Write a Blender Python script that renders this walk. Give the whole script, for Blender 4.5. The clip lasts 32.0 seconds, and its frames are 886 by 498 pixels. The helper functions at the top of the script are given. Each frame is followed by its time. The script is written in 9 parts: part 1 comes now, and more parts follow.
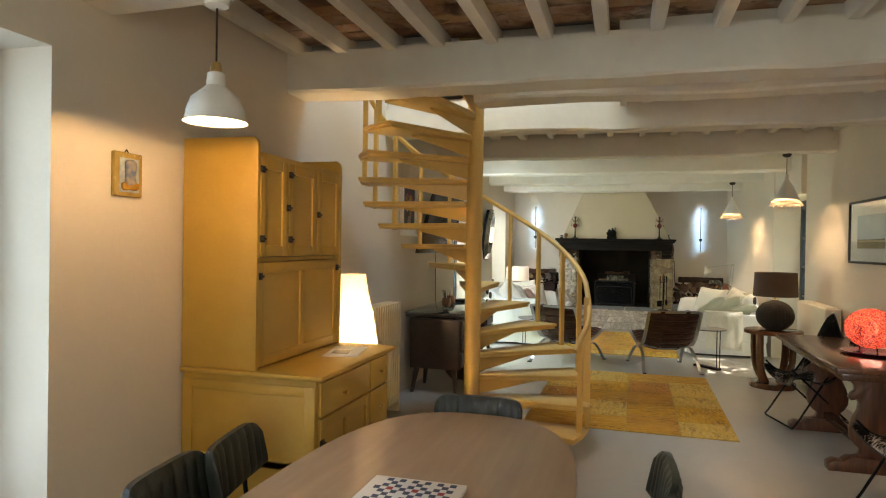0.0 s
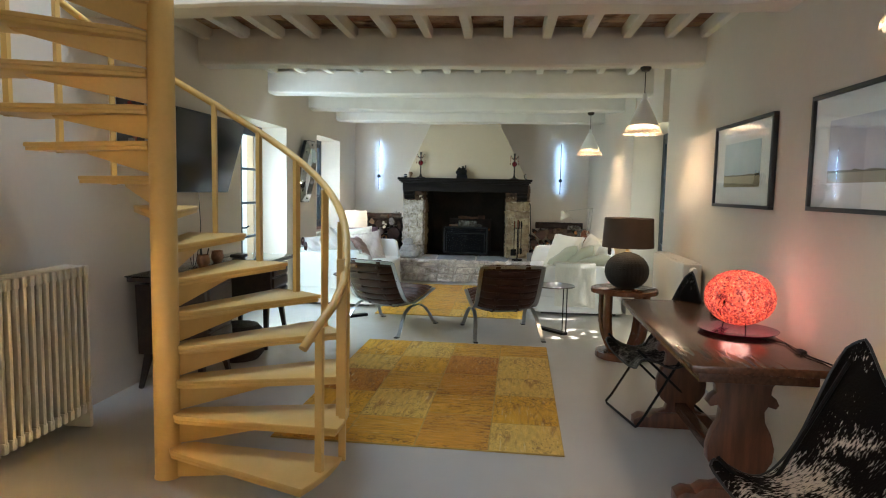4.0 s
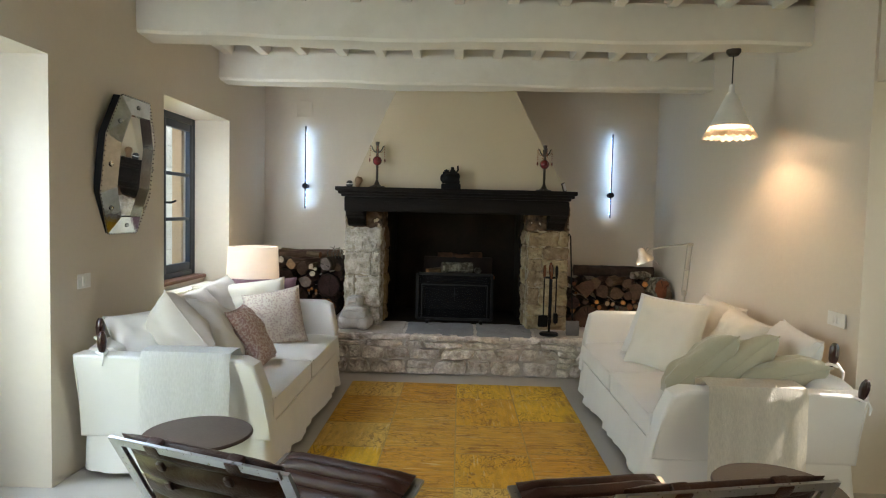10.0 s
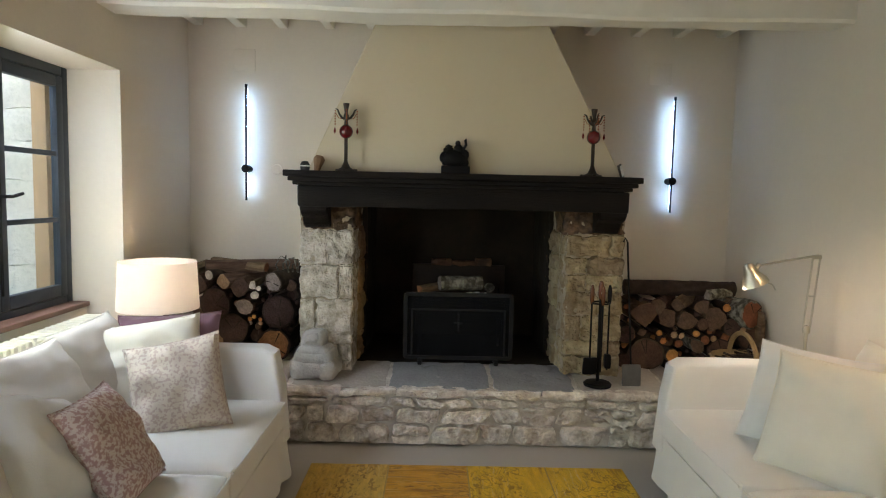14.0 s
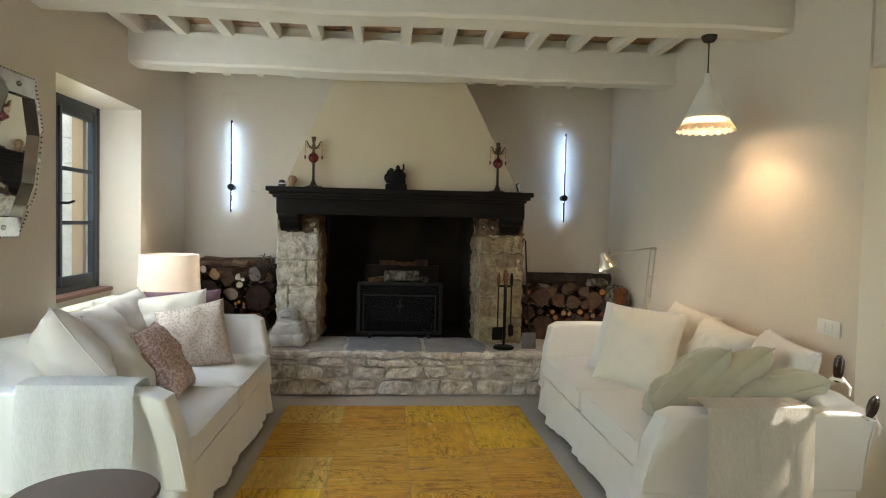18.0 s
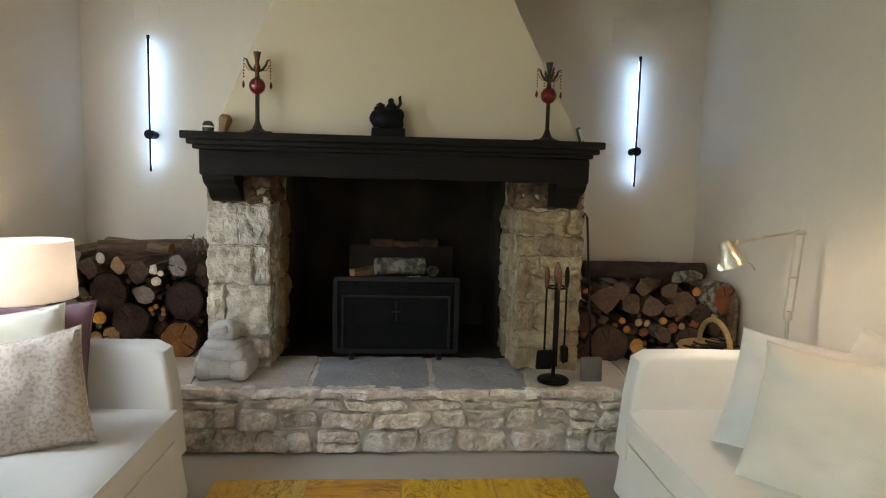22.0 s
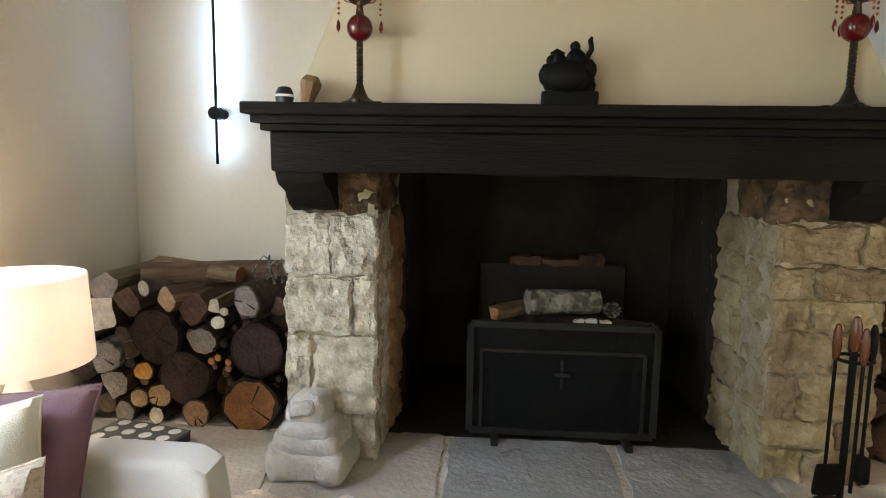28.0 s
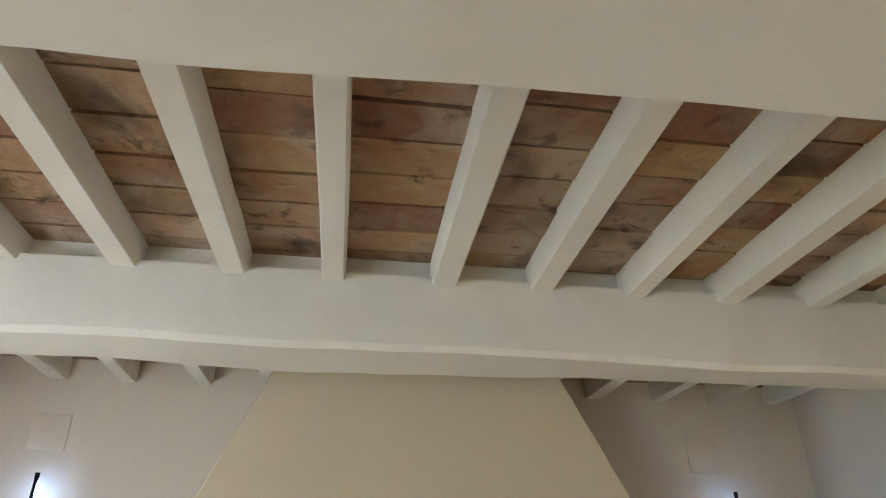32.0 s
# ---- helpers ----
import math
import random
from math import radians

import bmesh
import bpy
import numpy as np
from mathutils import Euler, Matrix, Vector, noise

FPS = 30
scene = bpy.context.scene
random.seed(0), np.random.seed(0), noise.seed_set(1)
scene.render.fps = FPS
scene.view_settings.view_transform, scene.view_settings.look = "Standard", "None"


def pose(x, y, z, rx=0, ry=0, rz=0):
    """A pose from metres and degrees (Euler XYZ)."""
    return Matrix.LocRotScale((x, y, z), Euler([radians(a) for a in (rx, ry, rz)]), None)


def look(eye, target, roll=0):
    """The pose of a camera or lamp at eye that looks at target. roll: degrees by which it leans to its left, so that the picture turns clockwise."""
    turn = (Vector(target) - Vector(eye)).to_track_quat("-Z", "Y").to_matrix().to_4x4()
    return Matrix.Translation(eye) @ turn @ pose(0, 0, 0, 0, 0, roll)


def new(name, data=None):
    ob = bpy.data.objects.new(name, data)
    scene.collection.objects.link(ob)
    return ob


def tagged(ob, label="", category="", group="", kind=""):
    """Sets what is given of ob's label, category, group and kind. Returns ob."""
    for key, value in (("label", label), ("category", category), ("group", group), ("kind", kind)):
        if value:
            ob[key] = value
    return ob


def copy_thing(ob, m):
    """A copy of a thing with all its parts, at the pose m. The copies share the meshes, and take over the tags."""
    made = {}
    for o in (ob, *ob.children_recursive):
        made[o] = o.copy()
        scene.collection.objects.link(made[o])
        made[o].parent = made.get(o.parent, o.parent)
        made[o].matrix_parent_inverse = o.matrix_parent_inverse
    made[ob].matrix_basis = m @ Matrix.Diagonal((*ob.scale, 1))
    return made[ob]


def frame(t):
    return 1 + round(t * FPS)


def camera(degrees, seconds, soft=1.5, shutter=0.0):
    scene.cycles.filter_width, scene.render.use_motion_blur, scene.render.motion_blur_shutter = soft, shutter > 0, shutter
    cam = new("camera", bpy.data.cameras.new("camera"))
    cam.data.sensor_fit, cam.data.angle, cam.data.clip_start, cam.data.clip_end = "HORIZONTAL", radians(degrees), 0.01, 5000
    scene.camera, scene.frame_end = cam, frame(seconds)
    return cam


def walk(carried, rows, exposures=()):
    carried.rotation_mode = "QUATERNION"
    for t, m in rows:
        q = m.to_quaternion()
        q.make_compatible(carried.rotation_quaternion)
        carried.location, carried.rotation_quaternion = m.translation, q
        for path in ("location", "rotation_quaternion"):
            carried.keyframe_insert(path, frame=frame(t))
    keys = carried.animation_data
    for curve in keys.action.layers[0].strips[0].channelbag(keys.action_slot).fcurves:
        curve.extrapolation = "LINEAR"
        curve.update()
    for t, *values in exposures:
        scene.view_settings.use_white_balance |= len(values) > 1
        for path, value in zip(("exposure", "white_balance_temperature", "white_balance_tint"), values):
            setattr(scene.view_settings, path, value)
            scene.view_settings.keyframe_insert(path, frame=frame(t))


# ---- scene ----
cam = camera(69.1, 32.0, 1.1)
PATH = [
    (0, (0.09, -0.659, 1.536), (-0.448, 1.267, 1.522), 0.9),
    (0.5, (0.184, -0.58, 1.501), (-0.25, 1.372, 1.486), 1.2),
    (1, (0.227, -0.385, 1.476), (-0.078, 1.591, 1.434), 1.3),
    (1.5, (0.292, -0.175, 1.459), (0.112, 1.814, 1.367), 1.4),
    (2, (0.437, 0.079, 1.468), (0.333, 2.071, 1.329), 1.5),
    (2.5, (0.552, 0.343, 1.485), (0.436, 2.332, 1.318), 1.3),
    (3, (0.579, 0.662, 1.507), (0.428, 2.648, 1.328), 1.4),
    (3.5, (0.653, 0.967, 1.507), (0.471, 2.95, 1.32), 1.3),
    (5.5, (0.624, 2.468, 1.449), (0.332, 4.441, 1.299), 1.0),
    (6, (0.543, 2.849, 1.456), (0.167, 4.808, 1.31), 0.9),
    (6.5, (0.479, 3.233, 1.488), (0.037, 5.178, 1.348), 0.8),
    (7, (0.507, 3.618, 1.489), (0.05, 5.561, 1.357), 0.9),
    (7.5, (0.469, 4.016, 1.47), (0.058, 5.969, 1.348), 1.1),
    (8, (0.401, 4.391, 1.471), (0.208, 6.379, 1.368), 1.2),
    (8.5, (0.316, 4.753, 1.47), (0.277, 6.75, 1.368), 1.4),
    (9, (0.206, 5.142, 1.466), (0.246, 7.139, 1.364), 1.5),
    (9.5, (0.071, 5.487, 1.5), (0.051, 7.483, 1.388), 1.5),
    (10, (-0.022, 5.901, 1.473), (-0.072, 7.897, 1.362), 1.4),
    (10.5, (-0.197, 6.288, 1.484), (-0.25, 8.284, 1.373), 1.4),
    (11, (-0.403, 6.625, 1.491), (-0.459, 8.622, 1.388), 1.3),
    (11.5, (-0.554, 7.002, 1.46), (-0.617, 8.998, 1.36), 1.5),
    (12, (-0.693, 7.312, 1.479), (-0.755, 9.308, 1.374), 1.4),
    (12.5, (-0.618, 7.42, 1.489), (-0.674, 9.414, 1.352), 1.2),
    (13, (-0.369, 7.546, 1.514), (-0.414, 9.54, 1.36), 1.1),
    (13.5, (-0.284, 7.657, 1.521), (-0.305, 9.649, 1.342), 1.0),
    (14, (-0.215, 7.78, 1.565), (-0.196, 9.773, 1.396), 1.3),
    (14.5, (-0.146, 7.708, 1.593), (-0.006, 9.703, 1.641), 1.3),
    (16.5, (-0.052, 6.791, 1.451), (0.039, 8.784, 1.585), 1.1),
    (17, (-0.017, 6.562, 1.407), (0.104, 8.558, 1.45), 1.2),
    (17.5, (-0.091, 6.462, 1.425), (0.055, 8.457, 1.392), 1.4),
    (18, (-0.14, 6.434, 1.416), (0.02, 8.426, 1.34), 1.3),
    (18.5, (-0.107, 6.54, 1.397), (0.055, 8.53, 1.286), 1.4),
    (19, (-0.027, 6.862, 1.423), (0.14, 8.85, 1.288), 1.4),
    (19.5, (-0.003, 7.131, 1.442), (0.141, 9.119, 1.277), 1.2),
    (20, (-0.063, 7.354, 1.46), (0.067, 9.342, 1.279), 1.2),
    (20.5, (-0.046, 7.612, 1.445), (0.084, 9.599, 1.257), 1.3),
    (21, (0.023, 7.914, 1.457), (0.154, 9.9, 1.26), 1.1),
    (21.5, (-0.006, 8.172, 1.448), (0.124, 10.157, 1.241), 1.3),
    (22, (-0.039, 8.334, 1.47), (0.094, 10.319, 1.261), 1.4),
    (22.5, (-0.024, 8.182, 1.499), (0.125, 10.167, 1.299), 1.5),
    (23, (0.003, 7.921, 1.504), (0.16, 9.909, 1.345), 1.2),
    (23.5, (-0.052, 7.763, 1.494), (0.109, 9.751, 1.349), 1.3),
    (24, (-0.038, 7.795, 1.462), (0.13, 9.784, 1.336), 1.2),
    (24.5, (0.014, 8.035, 1.47), (0.185, 10.023, 1.332), 1.1),
    (25, (-0.035, 8.423, 1.485), (0.143, 10.409, 1.329), 1.2),
    (25.5, (-0.066, 8.769, 1.476), (0.116, 10.754, 1.31), 1.2),
    (26, (-0.086, 9.192, 1.48), (-0.005, 11.183, 1.306), 0.9),
    (26.5, (-0.188, 9.436, 1.478), (-0.374, 11.418, 1.285), 1.2),
    (28.5, (-0.339, 9.663, 1.552), (-0.464, 11.64, 1.28), 0.7),
    (29, (-0.305, 9.67, 1.641), (-0.248, 11.669, 1.647), 0.8),
    (29.5, (-0.3, 9.674, 1.7), (-0.104, 11.65, 1.943), 0.7),
    (30, (-0.303, 9.667, 1.75), (-0.072, 11.618, 2.125), 0.6),
    (30.5, (-0.366, 9.661, 1.799), (-0.072, 11.562, 2.347), -0.1),
    (31, (-0.323, 9.577, 1.87), (-0.071, 11.435, 2.565), 0.3),
    (31.5, (-0.321, 9.548, 1.897), (-0.073, 11.351, 2.725), 0.1),
    (32, (-0.315, 9.527, 1.928), (-0.08, 11.286, 2.85), 0.2),
]
EXPOSURES = [(0, 2.4, 7000, 10), (1.2, 2.57, 6900, 10), (3, 2.45, 5750, 10), (6, 2.42, 5950, 12), (7, 2.27, 5850, 12), (8.4, 2.03, 6350, 14), (13, 2.08, 6650, 16), (19, 2.1, 6650, 14), (22, 2.3, 6600, 14), (24, 2.21, 6550, 14), (26, 2.7, 6550, 14), (29, 2.62, 6850, 16), (30, 2.22, 6650, 20), (32, 2.28, 6350, 22)]
walk(cam, [(t, look(eye, target, roll)) for t, eye, target, roll in PATH], EXPOSURES)


# ---- light ----
world = bpy.data.worlds.new("world")
scene.world = world
world.use_nodes = True
wn = world.node_tree.nodes
sky = wn.new("ShaderNodeTexSky")
sky.sky_type, sky.sun_disc = "NISHITA", False
SUN_EL, SUN_AZ = 53.0, 79.0          # degrees; azimuth from +y towards +x
sky.sun_elevation, sky.sun_rotation = radians(SUN_EL), radians(SUN_AZ)
world.node_tree.links.new(sky.outputs[0], wn["Background"].inputs[0])
wn["Background"].inputs[1].default_value = 0.15

sun = new("sun", bpy.data.lights.new("sun", "SUN"))
sun.data.energy, sun.data.angle, sun.data.color = 3.5, radians(0.5), (1.0, 0.95, 0.86)
_d = Vector((math.sin(radians(SUN_AZ)) * math.cos(radians(SUN_EL)), math.cos(radians(SUN_AZ)) * math.cos(radians(SUN_EL)), math.sin(radians(SUN_EL))))
sun.matrix_world = look(_d * 40, (0, 0, 0))


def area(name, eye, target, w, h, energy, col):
    """A rectangular area lamp, added near an opening to stand in for daylight."""
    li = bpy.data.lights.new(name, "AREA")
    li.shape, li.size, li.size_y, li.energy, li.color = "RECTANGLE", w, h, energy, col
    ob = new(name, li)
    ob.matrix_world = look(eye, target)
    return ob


def bulb(name, at, energy, col, r=0.03, spot=0, target=None):
    li = bpy.data.lights.new(name, "SPOT" if spot else "POINT")
    li.energy, li.color, li.shadow_soft_size = energy, col, r
    ob = new(name, li)
    if spot:
        li.spot_size, li.spot_blend = radians(spot), 0.35
        ob.matrix_world = look(at, target)
    else:
        ob.location = at
    return ob


WARM, DAY = (1.0, 0.64, 0.33), (0.86, 0.94, 1.0)
LACEWARM = (1.0, 0.70, 0.43)
GREENDAY = (0.97, 1.0, 0.72)
SKYBLUE, LAWN = (0.70, 0.84, 1.0), (0.86, 1.0, 0.46)
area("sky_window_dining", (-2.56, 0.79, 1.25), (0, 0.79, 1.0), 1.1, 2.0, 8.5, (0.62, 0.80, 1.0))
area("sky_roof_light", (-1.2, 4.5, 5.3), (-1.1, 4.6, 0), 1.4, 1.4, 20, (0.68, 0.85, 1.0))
# warm fill lamp added behind the dining end, at an unseen window
area("fill_south", (0.6, -3.12, 1.6), (0.2, 3, 1.0), 1.8, 1.4, 8, (1.0, 0.9, 0.76))
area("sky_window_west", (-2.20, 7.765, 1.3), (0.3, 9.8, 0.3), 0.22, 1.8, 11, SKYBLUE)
# green fill lamps, this and the sofa one, added for bounce off the lawn
area("lawn_fill_west", (-2.20, 7.765, 0.9), (2.1, 9.1, 1.9), 0.22, 1.3, 5.0, LAWN)
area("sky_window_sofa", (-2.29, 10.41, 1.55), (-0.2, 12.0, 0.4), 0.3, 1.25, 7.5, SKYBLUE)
area("lawn_fill_sofa", (-2.29, 10.41, 1.30), (2.0, 12.0, 1.8), 0.3, 0.8, 1.6, LAWN)
# two lamps added outside, above the openings and out of view, as sky
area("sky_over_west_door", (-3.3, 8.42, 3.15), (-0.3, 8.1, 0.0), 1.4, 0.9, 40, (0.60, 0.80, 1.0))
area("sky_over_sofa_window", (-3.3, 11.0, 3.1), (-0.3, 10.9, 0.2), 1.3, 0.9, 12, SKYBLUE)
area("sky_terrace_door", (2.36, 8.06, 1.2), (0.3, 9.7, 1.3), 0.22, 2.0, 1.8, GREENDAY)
bulb("bulb_enamel", (-1.49, 1.58, 2.03), 13, WARM, 0.035)
bulb("bulb_lace", (1.87, 3.3, 2.115), 4.3, LACEWARM, 0.03)
bulb("bulb_lace", (1.77, 6.98, 2.115), 3.5, LACEWARM, 0.03)
bulb("bulb_lace", (1.71, 10.15, 2.115), 4.4, LACEWARM, 0.03)
bulb("bulb_paper", (-1.72, 3.47, 0.75), 85, (1.0, 0.68, 0.36), 0.05)
bulb("bulb_drum", (-1.83, 11.5, 1.02), 3.6, (1.0, 0.85, 0.68), 0.04)
bulb("bulb_ceramic", (1.745, 7.28, 1.17), 1.0, WARM, 0.035)
bulb("bulb_red", (1.92, 4.92, 0.948), 2.0, (1.0, 0.47, 0.36), 0.075)


# ---- materials ----
def mat(name, col, rough=0.5, var=0.10, scale=3.0, fine=40.0, bump=0.1, metal=0.0, stretch=(1, 1, 1), hue=None, rnd=0.0, island=0.0, spec=0.5, sheen=0.0, coat=0.0, trans=0.0, mixat=0.5, rvar=0.08, width=0.2):
    """A principled surface: two scales of noise on colour, roughness and relief. hue: a second colour for the broad patches."""
    m = bpy.data.materials.new(name)
    m.use_nodes = True
    n, l = m.node_tree.nodes, m.node_tree.links
    b = n["Principled BSDF"]
    co = n.new("ShaderNodeTexCoord")
    mp = n.new("ShaderNodeMapping")
    mp.inputs["Scale"].default_value = stretch
    l.new(co.outputs["Object"], mp.inputs[0])
    big, small = n.new("ShaderNodeTexNoise"), n.new("ShaderNodeTexNoise")
    for tex, s, d in ((big, scale, 4), (small, fine, 3)):
        tex.inputs["Scale"].default_value, tex.inputs["Detail"].default_value = s, d
        l.new(mp.outputs[0], tex.inputs["Vector"])
    ramp = n.new("ShaderNodeValToRGB")
    c2 = hue or tuple(c * (1 - 2.2 * var) for c in col)
    ramp.color_ramp.elements[0].position, ramp.color_ramp.elements[1].position = mixat - width, mixat + width
    ramp.color_ramp.elements[0].color, ramp.color_ramp.elements[1].color = (*c2, 1), (*col, 1)
    l.new(big.outputs[0], ramp.inputs[0])
    hsv = n.new("ShaderNodeHueSaturation")
    l.new(ramp.outputs[0], hsv.inputs["Color"])
    val = n.new("ShaderNodeMapRange")
    val.inputs[3].default_value, val.inputs[4].default_value = 1 - var, 1 + var
    l.new(small.outputs[0], val.inputs[0])
    out = val.outputs[0]
    if rnd or island:
        src = n.new("ShaderNodeObjectInfo").outputs["Random"] if rnd else n.new("ShaderNodeNewGeometry").outputs["Random Per Island"]
        mr = n.new("ShaderNodeMapRange")
        a = rnd or island
        mr.inputs[3].default_value, mr.inputs[4].default_value = 1 - a, 1 + a
        l.new(src, mr.inputs[0])
        mul = n.new("ShaderNodeMath")
        mul.operation = "MULTIPLY"
        l.new(out, mul.inputs[0]), l.new(mr.outputs[0], mul.inputs[1])
        out = mul.outputs[0]
        mh = n.new("ShaderNodeMapRange")
        mh.inputs[3].default_value, mh.inputs[4].default_value = 0.5 - a * 0.06, 0.5 + a * 0.06
        l.new(src, mh.inputs[0]), l.new(mh.outputs[0], hsv.inputs["Hue"])
    l.new(out, hsv.inputs["Value"])
    l.new(hsv.outputs[0], b.inputs["Base Color"])
    rr = n.new("ShaderNodeMapRange")
    rr.inputs[3].default_value, rr.inputs[4].default_value = max(0.02, rough - rvar), min(1, rough + rvar)
    l.new(small.outputs[0], rr.inputs[0]), l.new(rr.outputs[0], b.inputs["Roughness"])
    b.inputs["Metallic"].default_value, b.inputs["Specular IOR Level"].default_value = metal, spec
    b.inputs["Sheen Weight"].default_value, b.inputs["Coat Weight"].default_value = sheen, coat
    b.inputs["Transmission Weight"].default_value = trans
    if bump:
        bp = n.new("ShaderNodeBump")
        bp.inputs["Strength"].default_value, bp.inputs["Distance"].default_value = bump, 0.01
        add = n.new("ShaderNodeMath")
        add.operation = "ADD"
        l.new(big.outputs[0], add.inputs[0]), l.new(small.outputs[0], add.inputs[1])
        l.new(add.outputs[0], bp.inputs["Height"]), l.new(bp.outputs[0], b.inputs["Normal"])
    return m


def glow(name, col, strength, base=(0.9, 0.88, 0.82)):
    m = mat(name, base, 0.6, 0.05)
    b = m.node_tree.nodes["Principled BSDF"]
    b.inputs["Emission Color"].default_value, b.inputs["Emission Strength"].default_value = (*col, 1), strength
    return m


def glass(name, col=(0.95, 0.98, 0.97), rough=0.0):
    m = bpy.data.materials.new(name)
    m.use_nodes = True
    b = m.node_tree.nodes["Principled BSDF"]
    b.inputs["Base Color"].default_value = (*col, 1)
    b.inputs["Transmission Weight"].default_value, b.inputs["Roughness"].default_value, b.inputs["IOR"].default_value = 1.0, rough, 1.45
    return m


def shade_mat(name, col, through_amount=0.5):
    """Cloth or paper that lets lamp light through."""
    m = mat(name, col, 0.8, 0.06, 8, 150, 0.15)
    n, l = m.node_tree.nodes, m.node_tree.links
    tr, mix = n.new("ShaderNodeBsdfTranslucent"), n.new("ShaderNodeMixShader")
    tr.inputs[0].default_value = (*col, 1)
    mix.inputs[0].default_value = through_amount
    l.new(n["Principled BSDF"].outputs[0], mix.inputs[1]), l.new(tr.outputs[0], mix.inputs[2])
    l.new(mix.outputs[0], n["Material Output"].inputs[0])
    return m


PLASTER = mat("plaster", (0.69, 0.615, 0.51), 0.85, 0.03, 1.1, 30, 0.12, hue=(0.645, 0.57, 0.465))
HOOD = mat("hood_plaster", (0.56, 0.475, 0.335), 0.9, 0.02, 1.2, 30, 0.08, hue=(0.525, 0.44, 0.305), spec=0.2)
LIME = mat("limewash", (0.74, 0.705, 0.625), 0.8, 0.04, 2.5, 14, 0.22, hue=(0.67, 0.63, 0.55))
TILE = mat("terracotta", (0.33, 0.165, 0.09), 0.9, 0.2, 9, 45, 0.7, hue=(0.36, 0.235, 0.14), island=0.30, spec=0.2)


def stained(m, spots):
    """Lays stains over a surface: each a colour, a noise size, a threshold and a strength."""
    n, l = m.node_tree.nodes, m.node_tree.links
    b = n["Principled BSDF"]
    src = b.inputs["Base Color"].links[0].from_socket
    co = n.new("ShaderNodeTexCoord").outputs["Object"]
    for col, size, at, amount in spots:
        tx, rp, mx, mu = n.new("ShaderNodeTexNoise"), n.new("ShaderNodeMapRange"), n.new("ShaderNodeMix"), n.new("ShaderNodeMath")
        tx.inputs["Scale"].default_value, tx.inputs["Detail"].default_value, tx.inputs["Distortion"].default_value = size, 6, 0.6
        l.new(co, tx.inputs["Vector"]), l.new(tx.outputs[0], rp.inputs[0])
        rp.inputs[1].default_value, rp.inputs[2].default_value = at, at + 0.12
        mu.operation = "MULTIPLY"
        mu.inputs[1].default_value = amount
        l.new(rp.outputs[0], mu.inputs[0])
        mx.data_type = "RGBA"
        l.new(mu.outputs[0], mx.inputs[0]), l.new(src, mx.inputs[6])
        mx.inputs[7].default_value = (*col, 1)
        src = mx.outputs[2]
    l.new(src, b.inputs["Base Color"])


stained(TILE, [((0.44, 0.34, 0.26), 2.0, 0.50, 0.7), ((0.47, 0.38, 0.30), 5.0, 0.54, 0.5), ((0.07, 0.045, 0.03), 3.1, 0.54, 0.75), ((0.06, 0.04, 0.028), 14.0, 0.58, 0.65)])
stained(LIME, [((0.62, 0.57, 0.48), 1.7, 0.56, 0.5), ((0.42, 0.37, 0.30), 24.0, 0.70, 0.5)])
CEMENT = mat("floor_resin", (0.43, 0.40, 0.355), 0.33, 0.03, 0.7, 9, 0.0, hue=(0.38, 0.35, 0.31), spec=0.45)
DARKWALL = mat("service_void", (0.25, 0.23, 0.2), 0.9)
YELLOW = mat("yellow_paint", (0.63, 0.41, 0.125), 0.42, 0.05, 5, 50, 0.10, hue=(0.57, 0.365, 0.105))
MUSTARD = mat("mustard_paint", (0.55, 0.335, 0.058), 0.42, 0.05, 4, 60, 0.10, hue=(0.49, 0.29, 0.048))
IRONGREY = mat("window_paint", (0.026, 0.034, 0.045), 0.42, 0.1, 6, 60, 0.08, spec=0.35)
BLACK = mat("black_iron", (0.007, 0.0065, 0.0065), 0.55, 0.15, 8, 80, 0.12, spec=0.12)
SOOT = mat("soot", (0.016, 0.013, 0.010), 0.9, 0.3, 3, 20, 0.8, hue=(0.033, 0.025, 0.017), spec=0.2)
MANTEL = mat("black_oak", (0.0055, 0.0045, 0.004), 0.65, 0.3, 3, 40, 0.5, stretch=(0.4, 6, 6), hue=(0.011, 0.008, 0.0065), spec=0.14)
WALNUT = mat("walnut", (0.15, 0.058, 0.028), 0.34, 0.16, 4, 30, 0.04, stretch=(7, 7, 1), hue=(0.06, 0.025, 0.014))
WALNUTY = mat("walnut_long", (0.125, 0.052, 0.027), 0.24, 0.06, 6, 30, 0.0, rvar=0.0, stretch=(8, 0.6, 8), hue=(0.062, 0.027, 0.016))
MAHOG = mat("mahogany", (0.16, 0.058, 0.026), 0.25, 0.15, 3, 28, 0.05, stretch=(6, 1, 1), hue=(0.09, 0.032, 0.016))
DARKWOOD = mat("dark_stained_wood", (0.045, 0.026, 0.018), 0.35, 0.18, 4, 30, 0.10, stretch=(6, 1, 6), hue=(0.025, 0.015, 0.011))
OAK = mat("table_oak", (0.43, 0.305, 0.20), 0.36, 0.09, 2.2, 26, 0.03, stretch=(9, 1, 6), hue=(0.34, 0.235, 0.15))
PINE = mat("pine", (0.5, 0.29, 0.12), 0.5, 0.1, 4, 40, 0.1, stretch=(8, 8, 1))
CHROME = mat("brushed_steel", (0.42, 0.43, 0.44), 0.30, 0.03, 6, 90, 0.02, metal=1.0)
STEELGOLD = mat("champagne_steel", (0.55, 0.50, 0.40), 0.35, 0.05, 6, 80, 0.02, metal=0.9)
BRASS = mat("brass", (0.70, 0.48, 0.20), 0.3, 0.06, 6, 60, 0.03, metal=1.0)
